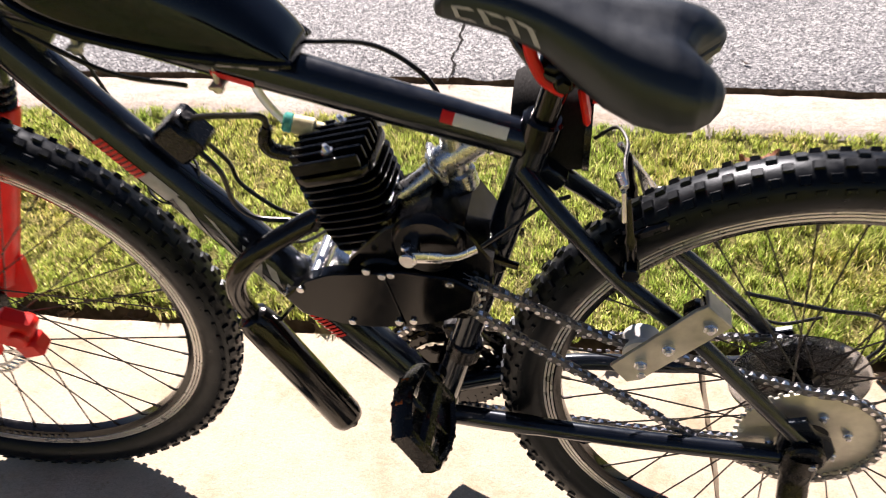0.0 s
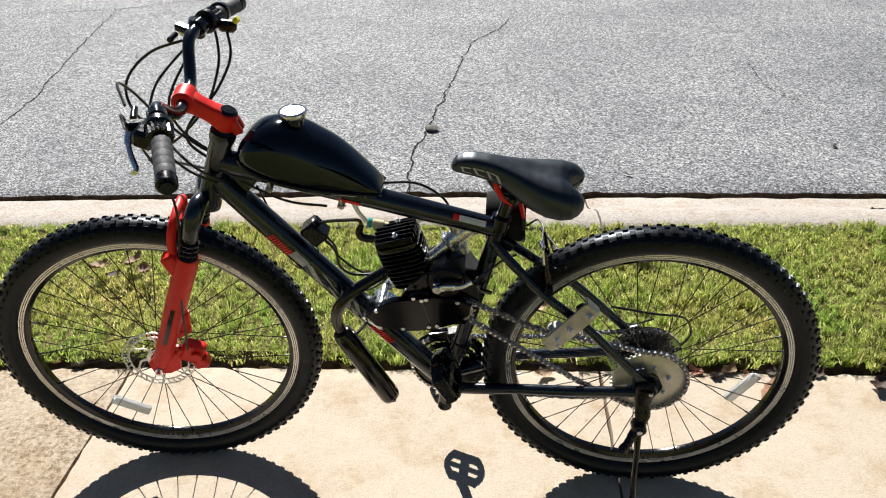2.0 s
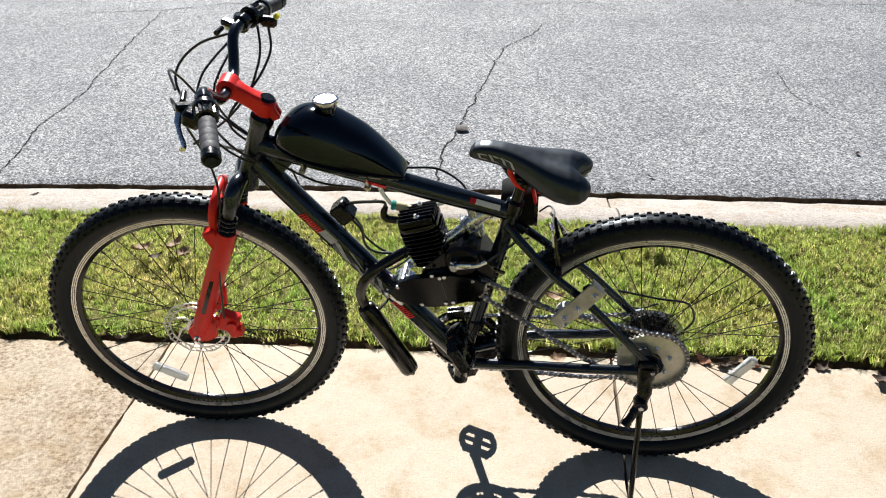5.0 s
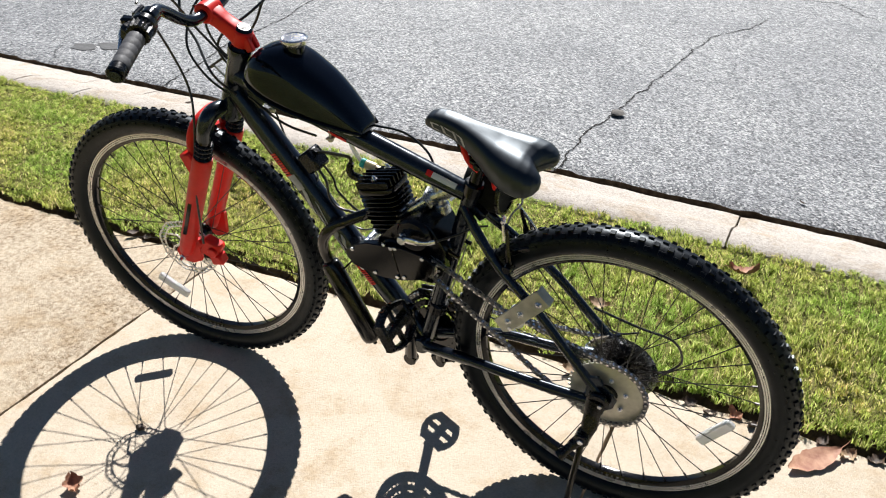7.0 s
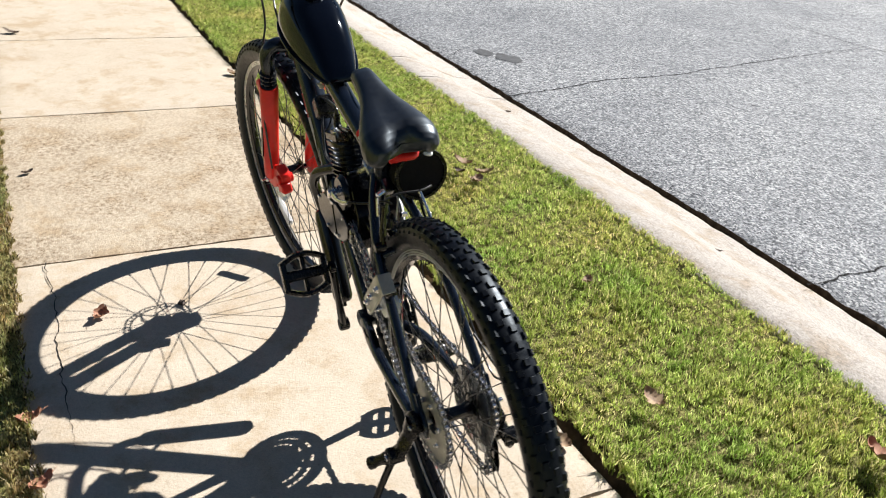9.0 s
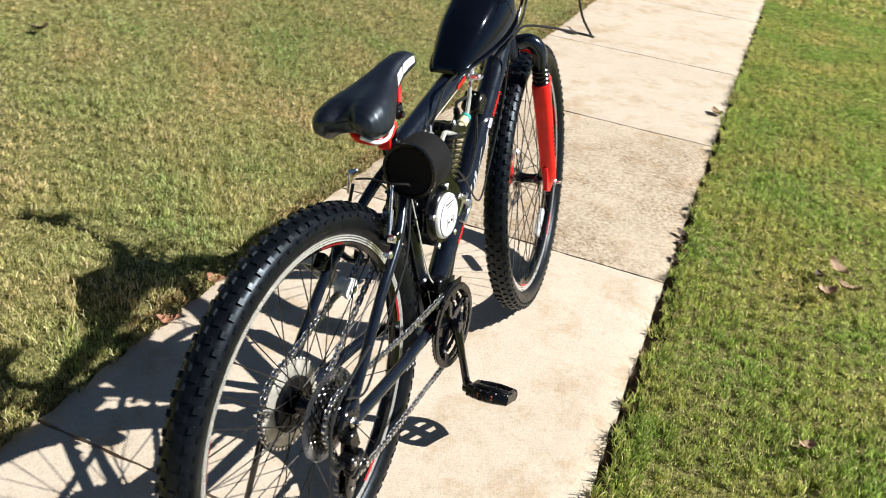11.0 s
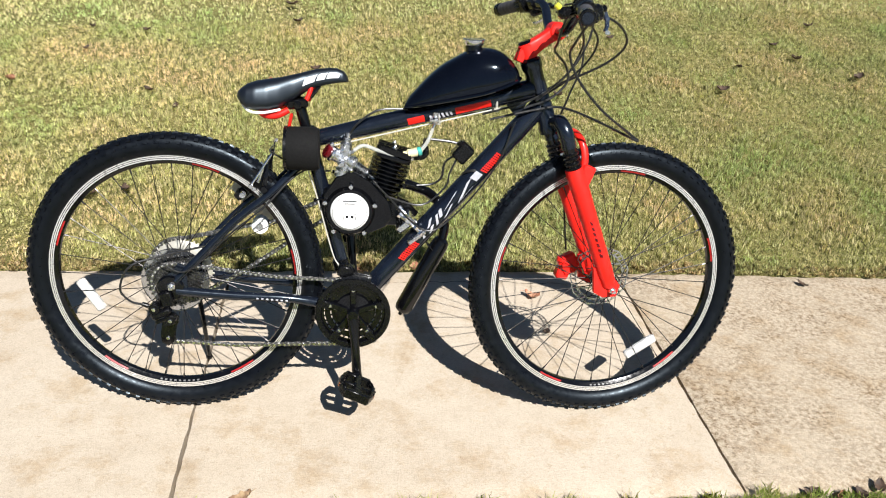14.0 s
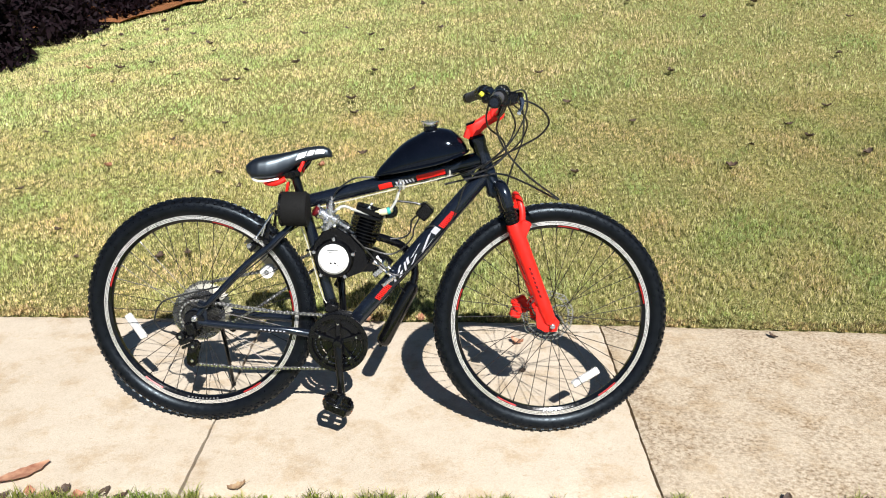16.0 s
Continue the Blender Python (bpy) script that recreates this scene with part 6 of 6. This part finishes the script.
# -- big rear sprocket on the spoke side --
spr = Shape()
spr.ring([(0.024, -0.045), (0.0765, -0.045), (0.078, -0.046), (0.078, -0.049), (0.0765, -0.050), (0.024, -0.050)], (0.55, 0, 0.366), 64)
for k in range(44):
    a = 2 * math.pi * k / 44
    spr.box((0.55 + 0.080 * math.cos(a), -0.0475, 0.366 + 0.080 * math.sin(a)), (0.007, 0.004, 0.0055), (0, -math.degrees(a), 0), 0.0014)
sp = part("rear_sprocket", spr, STEEL, bicycle, "large plain steel rear sprocket")
for k in range(6):
    a = 2 * math.pi * k / 6 + 0.35
    c = Vector((0.55 + 0.043 * math.cos(a), -0.050, 0.366 + 0.043 * math.sin(a)))
    part("sprocket_bolt", Shape().cyl(c, c + Vector((0, -0.006, 0)), 0.0058, n=6).cyl(c, c + Vector((0, -0.010, 0)), 0.003, n=8), CHROME, sp, "sprocket bolt")
part("clamp_disc", Shape().ring([(0.010, -0.036), (0.052, -0.036), (0.052, -0.0445), (0.010, -0.0445)], (0.55, 0, 0.366), 40), RUBBER, sp, "rubber sprocket mounting disc")

# -- chain tensioner --
ten = Shape().plate([(0.312, 0.500), (0.332, 0.476), (0.346, 0.482), (0.424, 0.577), (0.398, 0.605), (0.388, 0.597)], -0.082, -0.087)
ten.box((0.411, -0.074, 0.590), (0.038, 0.026, 0.004), (0, 45, 0), 0.001)
tn = part("chain_tensioner", ten, STEEL, bicycle, "bent zinc chain tensioner bracket")
for x, z in ((0.404, 0.578), (0.368, 0.540), (0.343, 0.512)):
    part("bolt", Shape().cyl((x, -0.086, z), (x, -0.093, z), 0.0075, n=6).cyl((x, -0.093, z), (x, -0.097, z), 0.004, n=8), CHROME, tn, "bright bolt")
part("roller", Shape().ring([(0.005, -0.060), (0.021, -0.060), (0.021, -0.055), (0.017, -0.050), (0.017, -0.044), (0.021, -0.038), (0.021, -0.032), (0.005, -0.032)], (0.346, 0, 0.492), 28), WHITE, tn, "white plastic chain roller")
part("roller_bolt", Shape().cyl((0.346, -0.090, 0.492), (0.346, -0.026, 0.492), 0.005, n=10).cyl((0.346, -0.031, 0.492), (0.346, -0.025, 0.492), 0.009, n=6), CHROME, tn, "bright roller bolt")
part("clamp", Shape().box((0.396, -0.064, 0.568), (0.022, 0.022, 0.034), (0, -45, 0), 0.004).cyl((0.402, -0.075, 0.575), (0.402, -0.045, 0.575), 0.005, n=8), BLACK, tn, "black stay clamp")

# -- cranks, chainrings, pedals --
rings = Shape()
for r, y in ((0.088, 0.058), (0.072, 0.050), (0.056, 0.043)):
    rings.ring([(r - 0.014, y - 0.0012), (r, y - 0.0012), (r, y + 0.0012), (r - 0.014, y + 0.0012)], tuple(BB), 60)
    n = int(2 * math.pi * r / 0.0127)
    for k in range(n):
        a = 2 * math.pi * k / n
        rings.box((BB.x + (r + 0.0015) * math.cos(a), y, BB.z + (r + 0.0015) * math.sin(a)), (0.006, 0.0022, 0.005), (0, -math.degrees(a), 0), 0.001)
for k in range(5):
    a = radians(72 * k + 18)
    rings.box((BB.x + 0.043 * math.cos(a), 0.056, BB.z + 0.043 * math.sin(a)), (0.07, 0.008, 0.016), (0, -math.degrees(a), 0), 0.002)
rings.ring([(0.012, 0.046), (0.046, 0.046), (0.046, 0.052), (0.012, 0.056)], tuple(BB), 40)
crank = part("crankset", rings, BLACK, bicycle, "black triple chainrings", sharp=30)
guard = Shape().ring([(0.082, 0.064), (0.094, 0.064), (0.0955, 0.066), (0.094, 0.069), (0.082, 0.069), (0.080, 0.0665)], tuple(BB), 60)
for k in range(5):
    a = radians(72 * k + 18)
    guard.box((BB.x + 0.075 * math.cos(a), 0.0665, BB.z + 0.075 * math.sin(a)), (0.024, 0.004, 0.02), (0, -math.degrees(a), 0), 0.001)
part("chain_guard", guard, PLASTIC, crank, "black plastic chain guard ring")
for k in range(5):
    a = radians(72 * k + 18)
    rivet = Shape().cyl((BB.x + 0.062 * math.cos(a), 0.060, BB.z + 0.062 * math.sin(a)), (BB.x + 0.062 * math.cos(a), 0.064, BB.z + 0.062 * math.sin(a)), 0.005, n=10)
    part("ring_bolt", rivet, CHROME, crank)
ENDS = {1: Vector((0.092, 0.098, 0.129)), -1: Vector((0.118, -0.098, 0.459))}
for s in (1, -1):
    base = BB + Vector((0, s * 0.074, 0))
    e = ENDS[s] - Vector((0, s * 0.006, 0))
    a = Shape().tube([base, base.lerp(e, 0.06), base.lerp(e, 0.5), base.lerp(e, 0.94), e], [0.013, 0.0155, 0.0115, 0.0125, 0.010], 14, squash=0.62)
    a.cyl(base - Vector((0, s * 0.012, 0)), base + Vector((0, s * 0.010, 0)), 0.0155, n=20).cyl(e - Vector((0, s * 0.008, 0)), e + Vector((0, s * 0.008, 0)), 0.0135, n=18)
    part("crank_arm", a, BLACK, crank, "black crank arm")
    p = ENDS[s] + Vector((0, s * 0.054, 0))
    ped = Shape()
    for q in (-1, 1):
        rail = [p + Vector((q * (0.026 + 0.017 * math.cos(math.pi * y / 0.098)), y, 0)) for y in [-0.047 + 0.00855 * i for i in range(12)]]
        ped.tube(rail, 0.0135, 8, squash=0.5)
        ped.box(p + Vector((0, q * 0.043, 0)), (0.068, 0.012, 0.026), (0, 0, 0), 0.003)
        for c in rail[::2]:
            for h in (-1, 1):
                ped.box(c + Vector((q * 0.002, 0, h * 0.0095)), (0.007, 0.006, 0.006), (0, 0, 0), 0.0018)
    ped.box(p, (0.022, 0.088, 0.026), (0, 0, 0), 0.005)
    ped.box(p, (0.074, 0.009, 0.016), (0, 0, 0), 0.003)
    ped.tube([ENDS[s], p], 0.0075, 10)
    tilt = Matrix.Translation(p) @ Matrix.Rotation(radians(-24 if s > 0 else 62), 4, "Y") @ Matrix.Translation(-p)
    po = part("pedal", ped.moved(tilt), PLASTIC, crank, "black toothed platform pedal")
    for q in (-1, 1):
        part("pedal_reflector", Shape().box(p + Vector((q * 0.0462, 0, 0)), (0.003, 0.036, 0.010), (0, 0, 0), 0.001).moved(tilt), AMBER, po, "amber pedal reflector")

# -- rear gears --
cas = Shape()
for k in range(7):
    r, y = 0.068 - 0.0062 * k, 0.036 + 0.0042 * k
    cas.ring([(0.014, y), (r - 0.003, y), (r - 0.003, y + 0.0018), (0.014, y + 0.0018)], tuple(RA), 48)
    n = int(2 * math.pi * r / 0.0127)
    for j in range(n):
        a = 2 * math.pi * j / n
        cas.box((RA.x + (r - 0.001) * math.cos(a), y + 0.0009, RA.z + (r - 0.001) * math.sin(a)), (0.006, 0.0018, 0.0055), (0, -math.degrees(a), 0), 0.0008)
cas.cyl((0.55, 0.03, 0.366), (0.55, 0.072, 0.366), 0.016, n=24)
cassette = part("cassette", cas, COGS, bicycle, "stepped steel rear cogs", sharp=30)
part("lock_ring", Shape().ring([(0.012, 0.064), (0.027, 0.064), (0.029, 0.067), (0.026, 0.070), (0.012, 0.071)], tuple(RA), 32), ALU, cassette, "bright cassette lock ring")
part("spoke_guard", Shape().ring([(0.020, 0.0325), (0.080, 0.031), (0.084, 0.033), (0.080, 0.0335), (0.020, 0.0345)], tuple(RA), 48), GUARD, bicycle, "clear plastic spoke guard")
part("axle_nut", Shape().cyl((0.55, -0.073, 0.366), (0.55, -0.083, 0.366), 0.0105, n=6).cyl((0.55, 0.073, 0.366), (0.55, 0.083, 0.366), 0.0105, n=6).cyl((0.55, -0.095, 0.366), (0.55, 0.095, 0.366), 0.0048, n=10), CHROME, bicycle, "bright rear axle nut")
part("hanger_plate", Shape().cyl((0.553, 0.070, 0.360), (0.553, 0.078, 0.360), 0.034, 0.032, 32).plate([(0.54, 0.35), (0.575, 0.35), (0.582, 0.312), (0.560, 0.310)], 0.070, 0.078), BLACK, bicycle, "round black gear hanger plate")
der = Shape().box((0.562, 0.084, 0.334), (0.030, 0.012, 0.040), (0, 12, 0), 0.003).cyl((0.590, 0.076, 0.314), (0.590, 0.104, 0.314), 0.0135, n=18).box((0.574, 0.092, 0.300), (0.052, 0.020, 0.018), (0, 24, 0), 0.005).box((0.566, 0.096, 0.286), (0.050, 0.010, 0.010), (0, 24, 0), 0.003).cyl((0.552, 0.070, 0.284), (0.552, 0.102, 0.284), 0.0125, n=18).cyl((0.604, 0.090, 0.318), (0.620, 0.090, 0.324), 0.006, n=10)
dob = part("derailleur", der, PLASTIC, bicycle, "black rear derailleur")
for c in ((0.590, 0.314), (0.552, 0.284)):
    part("pivot_bolt", Shape().cyl((c[0], 0.102, c[1]), (c[0], 0.106, c[1]), 0.0048, n=10), CHROME, dob, "bright pivot bolt")
cage = Shape()
for y in (0.060, 0.074):
    cage.plate([(0.538, 0.280), (0.560, 0.292), (0.576, 0.276), (0.584, 0.236), (0.582, 0.214), (0.566, 0.204), (0.552, 0.216), (0.548, 0.244)], y, y + 0.0022)
part("pulley_cage", cage, BLACK, dob, "black pulley cage")
for x, z in ((0.556, 0.272), (0.566, 0.226)):
    pul = Shape().cyl((x, 0.063, z), (x, 0.072, z), 0.014, n=20)
    for k in range(11):
        a = 2 * math.pi * k / 11
        pul.box((x + 0.015 * math.cos(a), 0.0675, z + 0.015 * math.sin(a)), (0.006, 0.004, 0.005), (0, -math.degrees(a), 0), 0.001)
    wheel_part = part("jockey_wheel", pul, PLASTIC, dob, "black jockey wheel")
    part("axle_screw", Shape().cyl((x, 0.074, z), (x, 0.079, z), 0.0045, n=8), CHROME, wheel_part, "bright pulley screw")
gear_way = arc(BB.x, BB.z, 0.0885, 262, 78, 20) + [(0.30, 0.388), (0.50, 0.414)] + arc(0.55, 0.366, 0.052, 100, -20, 12) + arc(0.556, 0.272, 0.016, 30, -30, 5) + arc(0.566, 0.226, 0.017, 20, -95, 8) + [(0.40, 0.199), (0.20, 0.205), (0.093, 0.206)]
gear_chain = part("gear_chain", chain_shape(gear_way, 0.056, 0.0075, 0.0088), LINKS, bicycle, "oily steel pedal chain")
tagged(part("roller_core", chain_shape(gear_way, 0.056, 0.0075, 0.0088, True), CHROME, gear_chain), "bright chain pins and rollers", kind="stuff")
fd = Shape().plate([(0.060, 0.392), (0.100, 0.400), (0.150, 0.384), (0.162, 0.360), (0.140, 0.352), (0.100, 0.372), (0.062, 0.372)], 0.046, 0.050).plate([(0.060, 0.392), (0.100, 0.400), (0.150, 0.384), (0.162, 0.360), (0.140, 0.352), (0.100, 0.372), (0.062, 0.372)], 0.062, 0.066).box((0.125, 0.038, 0.402), (0.040, 0.032, 0.030), (0, -14, 0), 0.004).cyl((0.133, 0, 0.39), (0.141, 0, 0.42), 0.022, n=20)
part("front_derailleur", fd, PLASTIC, bicycle, "black front derailleur cage")
part("derailleur_cable", Shape().tube(spline([(0.618, 0.092, 0.323), (0.644, 0.102, 0.336), (0.664, 0.108, 0.370), (0.640, 0.098, 0.424), (0.57, 0.082, 0.446), (0.47, 0.074, 0.470)], 6), 0.0028, 7), CABLE, bicycle, "black gear cable loop")

# -- rear rim brake --
for s in (-1, 1):
    b = Shape().tube(spline([(0.322, s * 0.046, 0.612), (0.318, s * 0.045, 0.645), (0.314, s * 0.040, 0.670), (0.310, s * 0.036, 0.692)], 4), [0.0065] * 5 + [0.0042] * 8, 10, squash=0.7).cyl((0.322, s * 0.040, 0.612), (0.322, s * 0.062, 0.612), 0.009, n=14).box((0.330, s * 0.024, 0.640), (0.060, 0.012, 0.013), (0, -30, 0), 0.003)
    part("brake_arm", b, BLACK, bicycle, "rim brake arm with a long pad")
part("brake_noodle", Shape().tube(spline([(0.309, -0.030, 0.703), (0.306, 0.0, 0.707), (0.308, 0.040, 0.705), (0.296, 0.066, 0.704), (0.274, 0.062, 0.690)], 5), 0.0021, 8), CABLE, bicycle, "thin black brake cable")
part("brake_bolt", Shape().cyl((0.310, -0.048, 0.672), (0.306, -0.046, 0.708), 0.0026, n=8).cyl((0.306, -0.046, 0.712), (0.300, -0.030, 0.716), 0.005, n=8), CHROME, bicycle, "bright brake spring bolt")
part("brake_bolt", Shape().cyl((0.336, 0.050, 0.628), (0.324, 0.050, 0.664), 0.0040, n=8).cyl((0.345, 0.052, 0.615), (0.345, 0.066, 0.615), 0.0065, n=6), CHROME, bicycle, "bright brake spring bolt")

part("brake_rod", Shape().cyl((0.300, 0.040, 0.702), (0.350, 0.056, 0.626), 0.0034, n=10).cyl((0.372, 0.058, 0.600), (0.372, 0.072, 0.600), 0.0075, n=8).cyl((0.352, 0.058, 0.622), (0.352, 0.070, 0.622), 0.006, n=8), CHROME, bicycle, "bright brake spring rod and bolts")
part("stay_cable", Shape().tube(spline([(0.205, 0.026, 0.668), (0.255, 0.050, 0.640), (0.320, 0.074, 0.574), (0.400, 0.082, 0.508), (0.470, 0.086, 0.440), (0.520, 0.088, 0.408), (0.57, 0.084, 0.430)], 6), 0.0022, 7), CABLE, bicycle, "black gear cable along the seat stay")

# -- kickstand --
kick = Shape().cyl((0.542, -0.074, 0.368), (0.542, -0.089, 0.368), 0.0235, n=24)
kick.tube(spline([(0.540, -0.082, 0.370), (0.537, -0.090, 0.340), (0.537, -0.104, 0.313), (0.530, -0.115, 0.295)], 4), [0.0205] * 4 + [0.0175] * 5 + [0.0150] * 4, 14, squash=0.6)
kick.cyl((0.530, -0.100, 0.292), (0.530, -0.132, 0.292), 0.0165, n=20)
kick.tube(spline([(0.530, -0.116, 0.294), (0.516, -0.133, 0.277), (0.504, -0.146, 0.264), (0.495, -0.155, 0.254)], 4), [0.0125] * 5 + [0.0105] * 4 + [0.0125] * 4, 12, squash=0.75)
ks = part("kickstand", kick, PLASTIC, bicycle, "black folding kickstand bolted to the rear axle")
part("kickstand_leg", Shape().tube([(0.531, -0.116, 0.296), (0.529, -0.150, 0.215), (0.526, -0.214, 0.034)], [0.0078, 0.0068, 0.006], 12).cyl((0.526, -0.213, 0.036), (0.5258, -0.217, 0.028), 0.009, n=12), BLACK, ks, "thin black stand leg")
part("pivot_bolt", Shape().cyl((0.530, -0.132, 0.292), (0.530, -0.136, 0.292), 0.007, n=6), CHROME, ks, "bright pivot bolt")

# -- cables --
KILL, THROTTLE = TURN @ Vector((-0.322, 0.214, 1.040)), TURN @ Vector((-0.358, 0.262, 1.036))
cable_ways = [
    ([(-0.418, -0.150, 1.060), (-0.455, -0.085, 1.070), (-0.462, -0.02, 1.02), (-0.430, 0.010, 0.945), (-0.372, 0.026, 0.880), (-0.30, 0.030, 0.838), (-0.20, 0.026, 0.806)], 0.0027),
    ([(-0.415, 0.140, 1.058), (-0.470, 0.120, 1.045), (-0.508, 0.095, 1.018), (-0.522, 0.070, 0.985), (-0.500, 0.040, 0.948), (-0.452, 0.020, 0.915), (-0.380, -0.026, 0.872), (-0.320, -0.030, 0.836)], 0.0030),
    ([(-0.408, 0.125, 1.048), (-0.436, 0.090, 1.022), (-0.457, 0.060, 0.995), (-0.460, 0.020, 0.960), (-0.440, -0.020, 0.915), (-0.390, -0.034, 0.868), (-0.335, -0.032, 0.835)], 0.0027),
    ([(-0.402, 0.120, 1.036), (-0.424, 0.060, 0.990), (-0.424, 0.030, 0.958), (-0.404, 0.026, 0.915), (-0.360, 0.030, 0.872), (-0.330, 0.030, 0.845)], 0.0027),
    ([tuple(KILL), (-0.340, 0.190, 1.015), (-0.342, 0.160, 0.992), (-0.352, 0.090, 0.968), (-0.392, 0.036, 0.930), (-0.400, 0.030, 0.890), (-0.360, 0.034, 0.850), (-0.300, 0.034, 0.826)], 0.0030),
    ([(-0.405, -0.195, 1.040), (-0.450, -0.110, 1.020), (-0.455, -0.060, 0.930), (-0.425, -0.055, 0.840), (-0.412, -0.075, 0.760), (-0.440, -0.083, 0.60), (-0.462, -0.075, 0.43)], 0.0027),
    ([tuple(THROTTLE), (-0.372, 0.205, 1.000), (-0.372, 0.160, 0.965), (-0.400, 0.155, 0.910), (-0.460, 0.150, 0.845), (-0.535, 0.150, 0.790), (-0.552, 0.150, 0.777), (-0.535, 0.150, 0.783), (-0.46, 0.085, 0.812), (-0.39, 0.036, 0.830), (-0.33, 0.030, 0.822), (-0.22, 0.030, 0.795)], 0.003),
    ([(-0.29, -0.026, 0.838), (-0.20, -0.034, 0.800), (-0.12, -0.034, 0.790)], 0.0027),
    ([(-0.02, 0.022, 0.812), (0.05, 0.03, 0.808), (0.10, 0.034, 0.775), (0.124, 0.028, 0.738)], 0.0027),
    ([(-0.28, 0.036, 0.79), (-0.24, 0.036, 0.68), (-0.15, 0.040, 0.56), (-0.07, 0.050, 0.515), (0.03, 0.060, 0.61), (0.06, 0.055, 0.64)], 0.0022),
    ([(0.17, -0.060, 0.634), (0.20, -0.03, 0.64), (0.23, -0.01, 0.655), (0.255, 0.0, 0.66)], 0.0024),
    ([(0.235, 0.03, 0.70), (0.20, 0.030, 0.60), (0.16, 0.034, 0.45), (0.14, 0.038, 0.41)], 0.0016),
]
for k, (way, r) in enumerate(cable_ways):
    part("cable", Shape().tube(spline(way, 7), r, 7), PALE if k == 11 else CABLE, bicycle, "bare pale gear cable" if k == 11 else "black control cable")
part("under_cable", Shape().tube([TT0.lerp(TT1, 0.12) + Vector((0, 0.008, -0.028)), TT0.lerp(TT1, 0.93) + Vector((0, 0.008, -0.026))], 0.0018, 6), PALE, bicycle, "bare cable under the top tube")
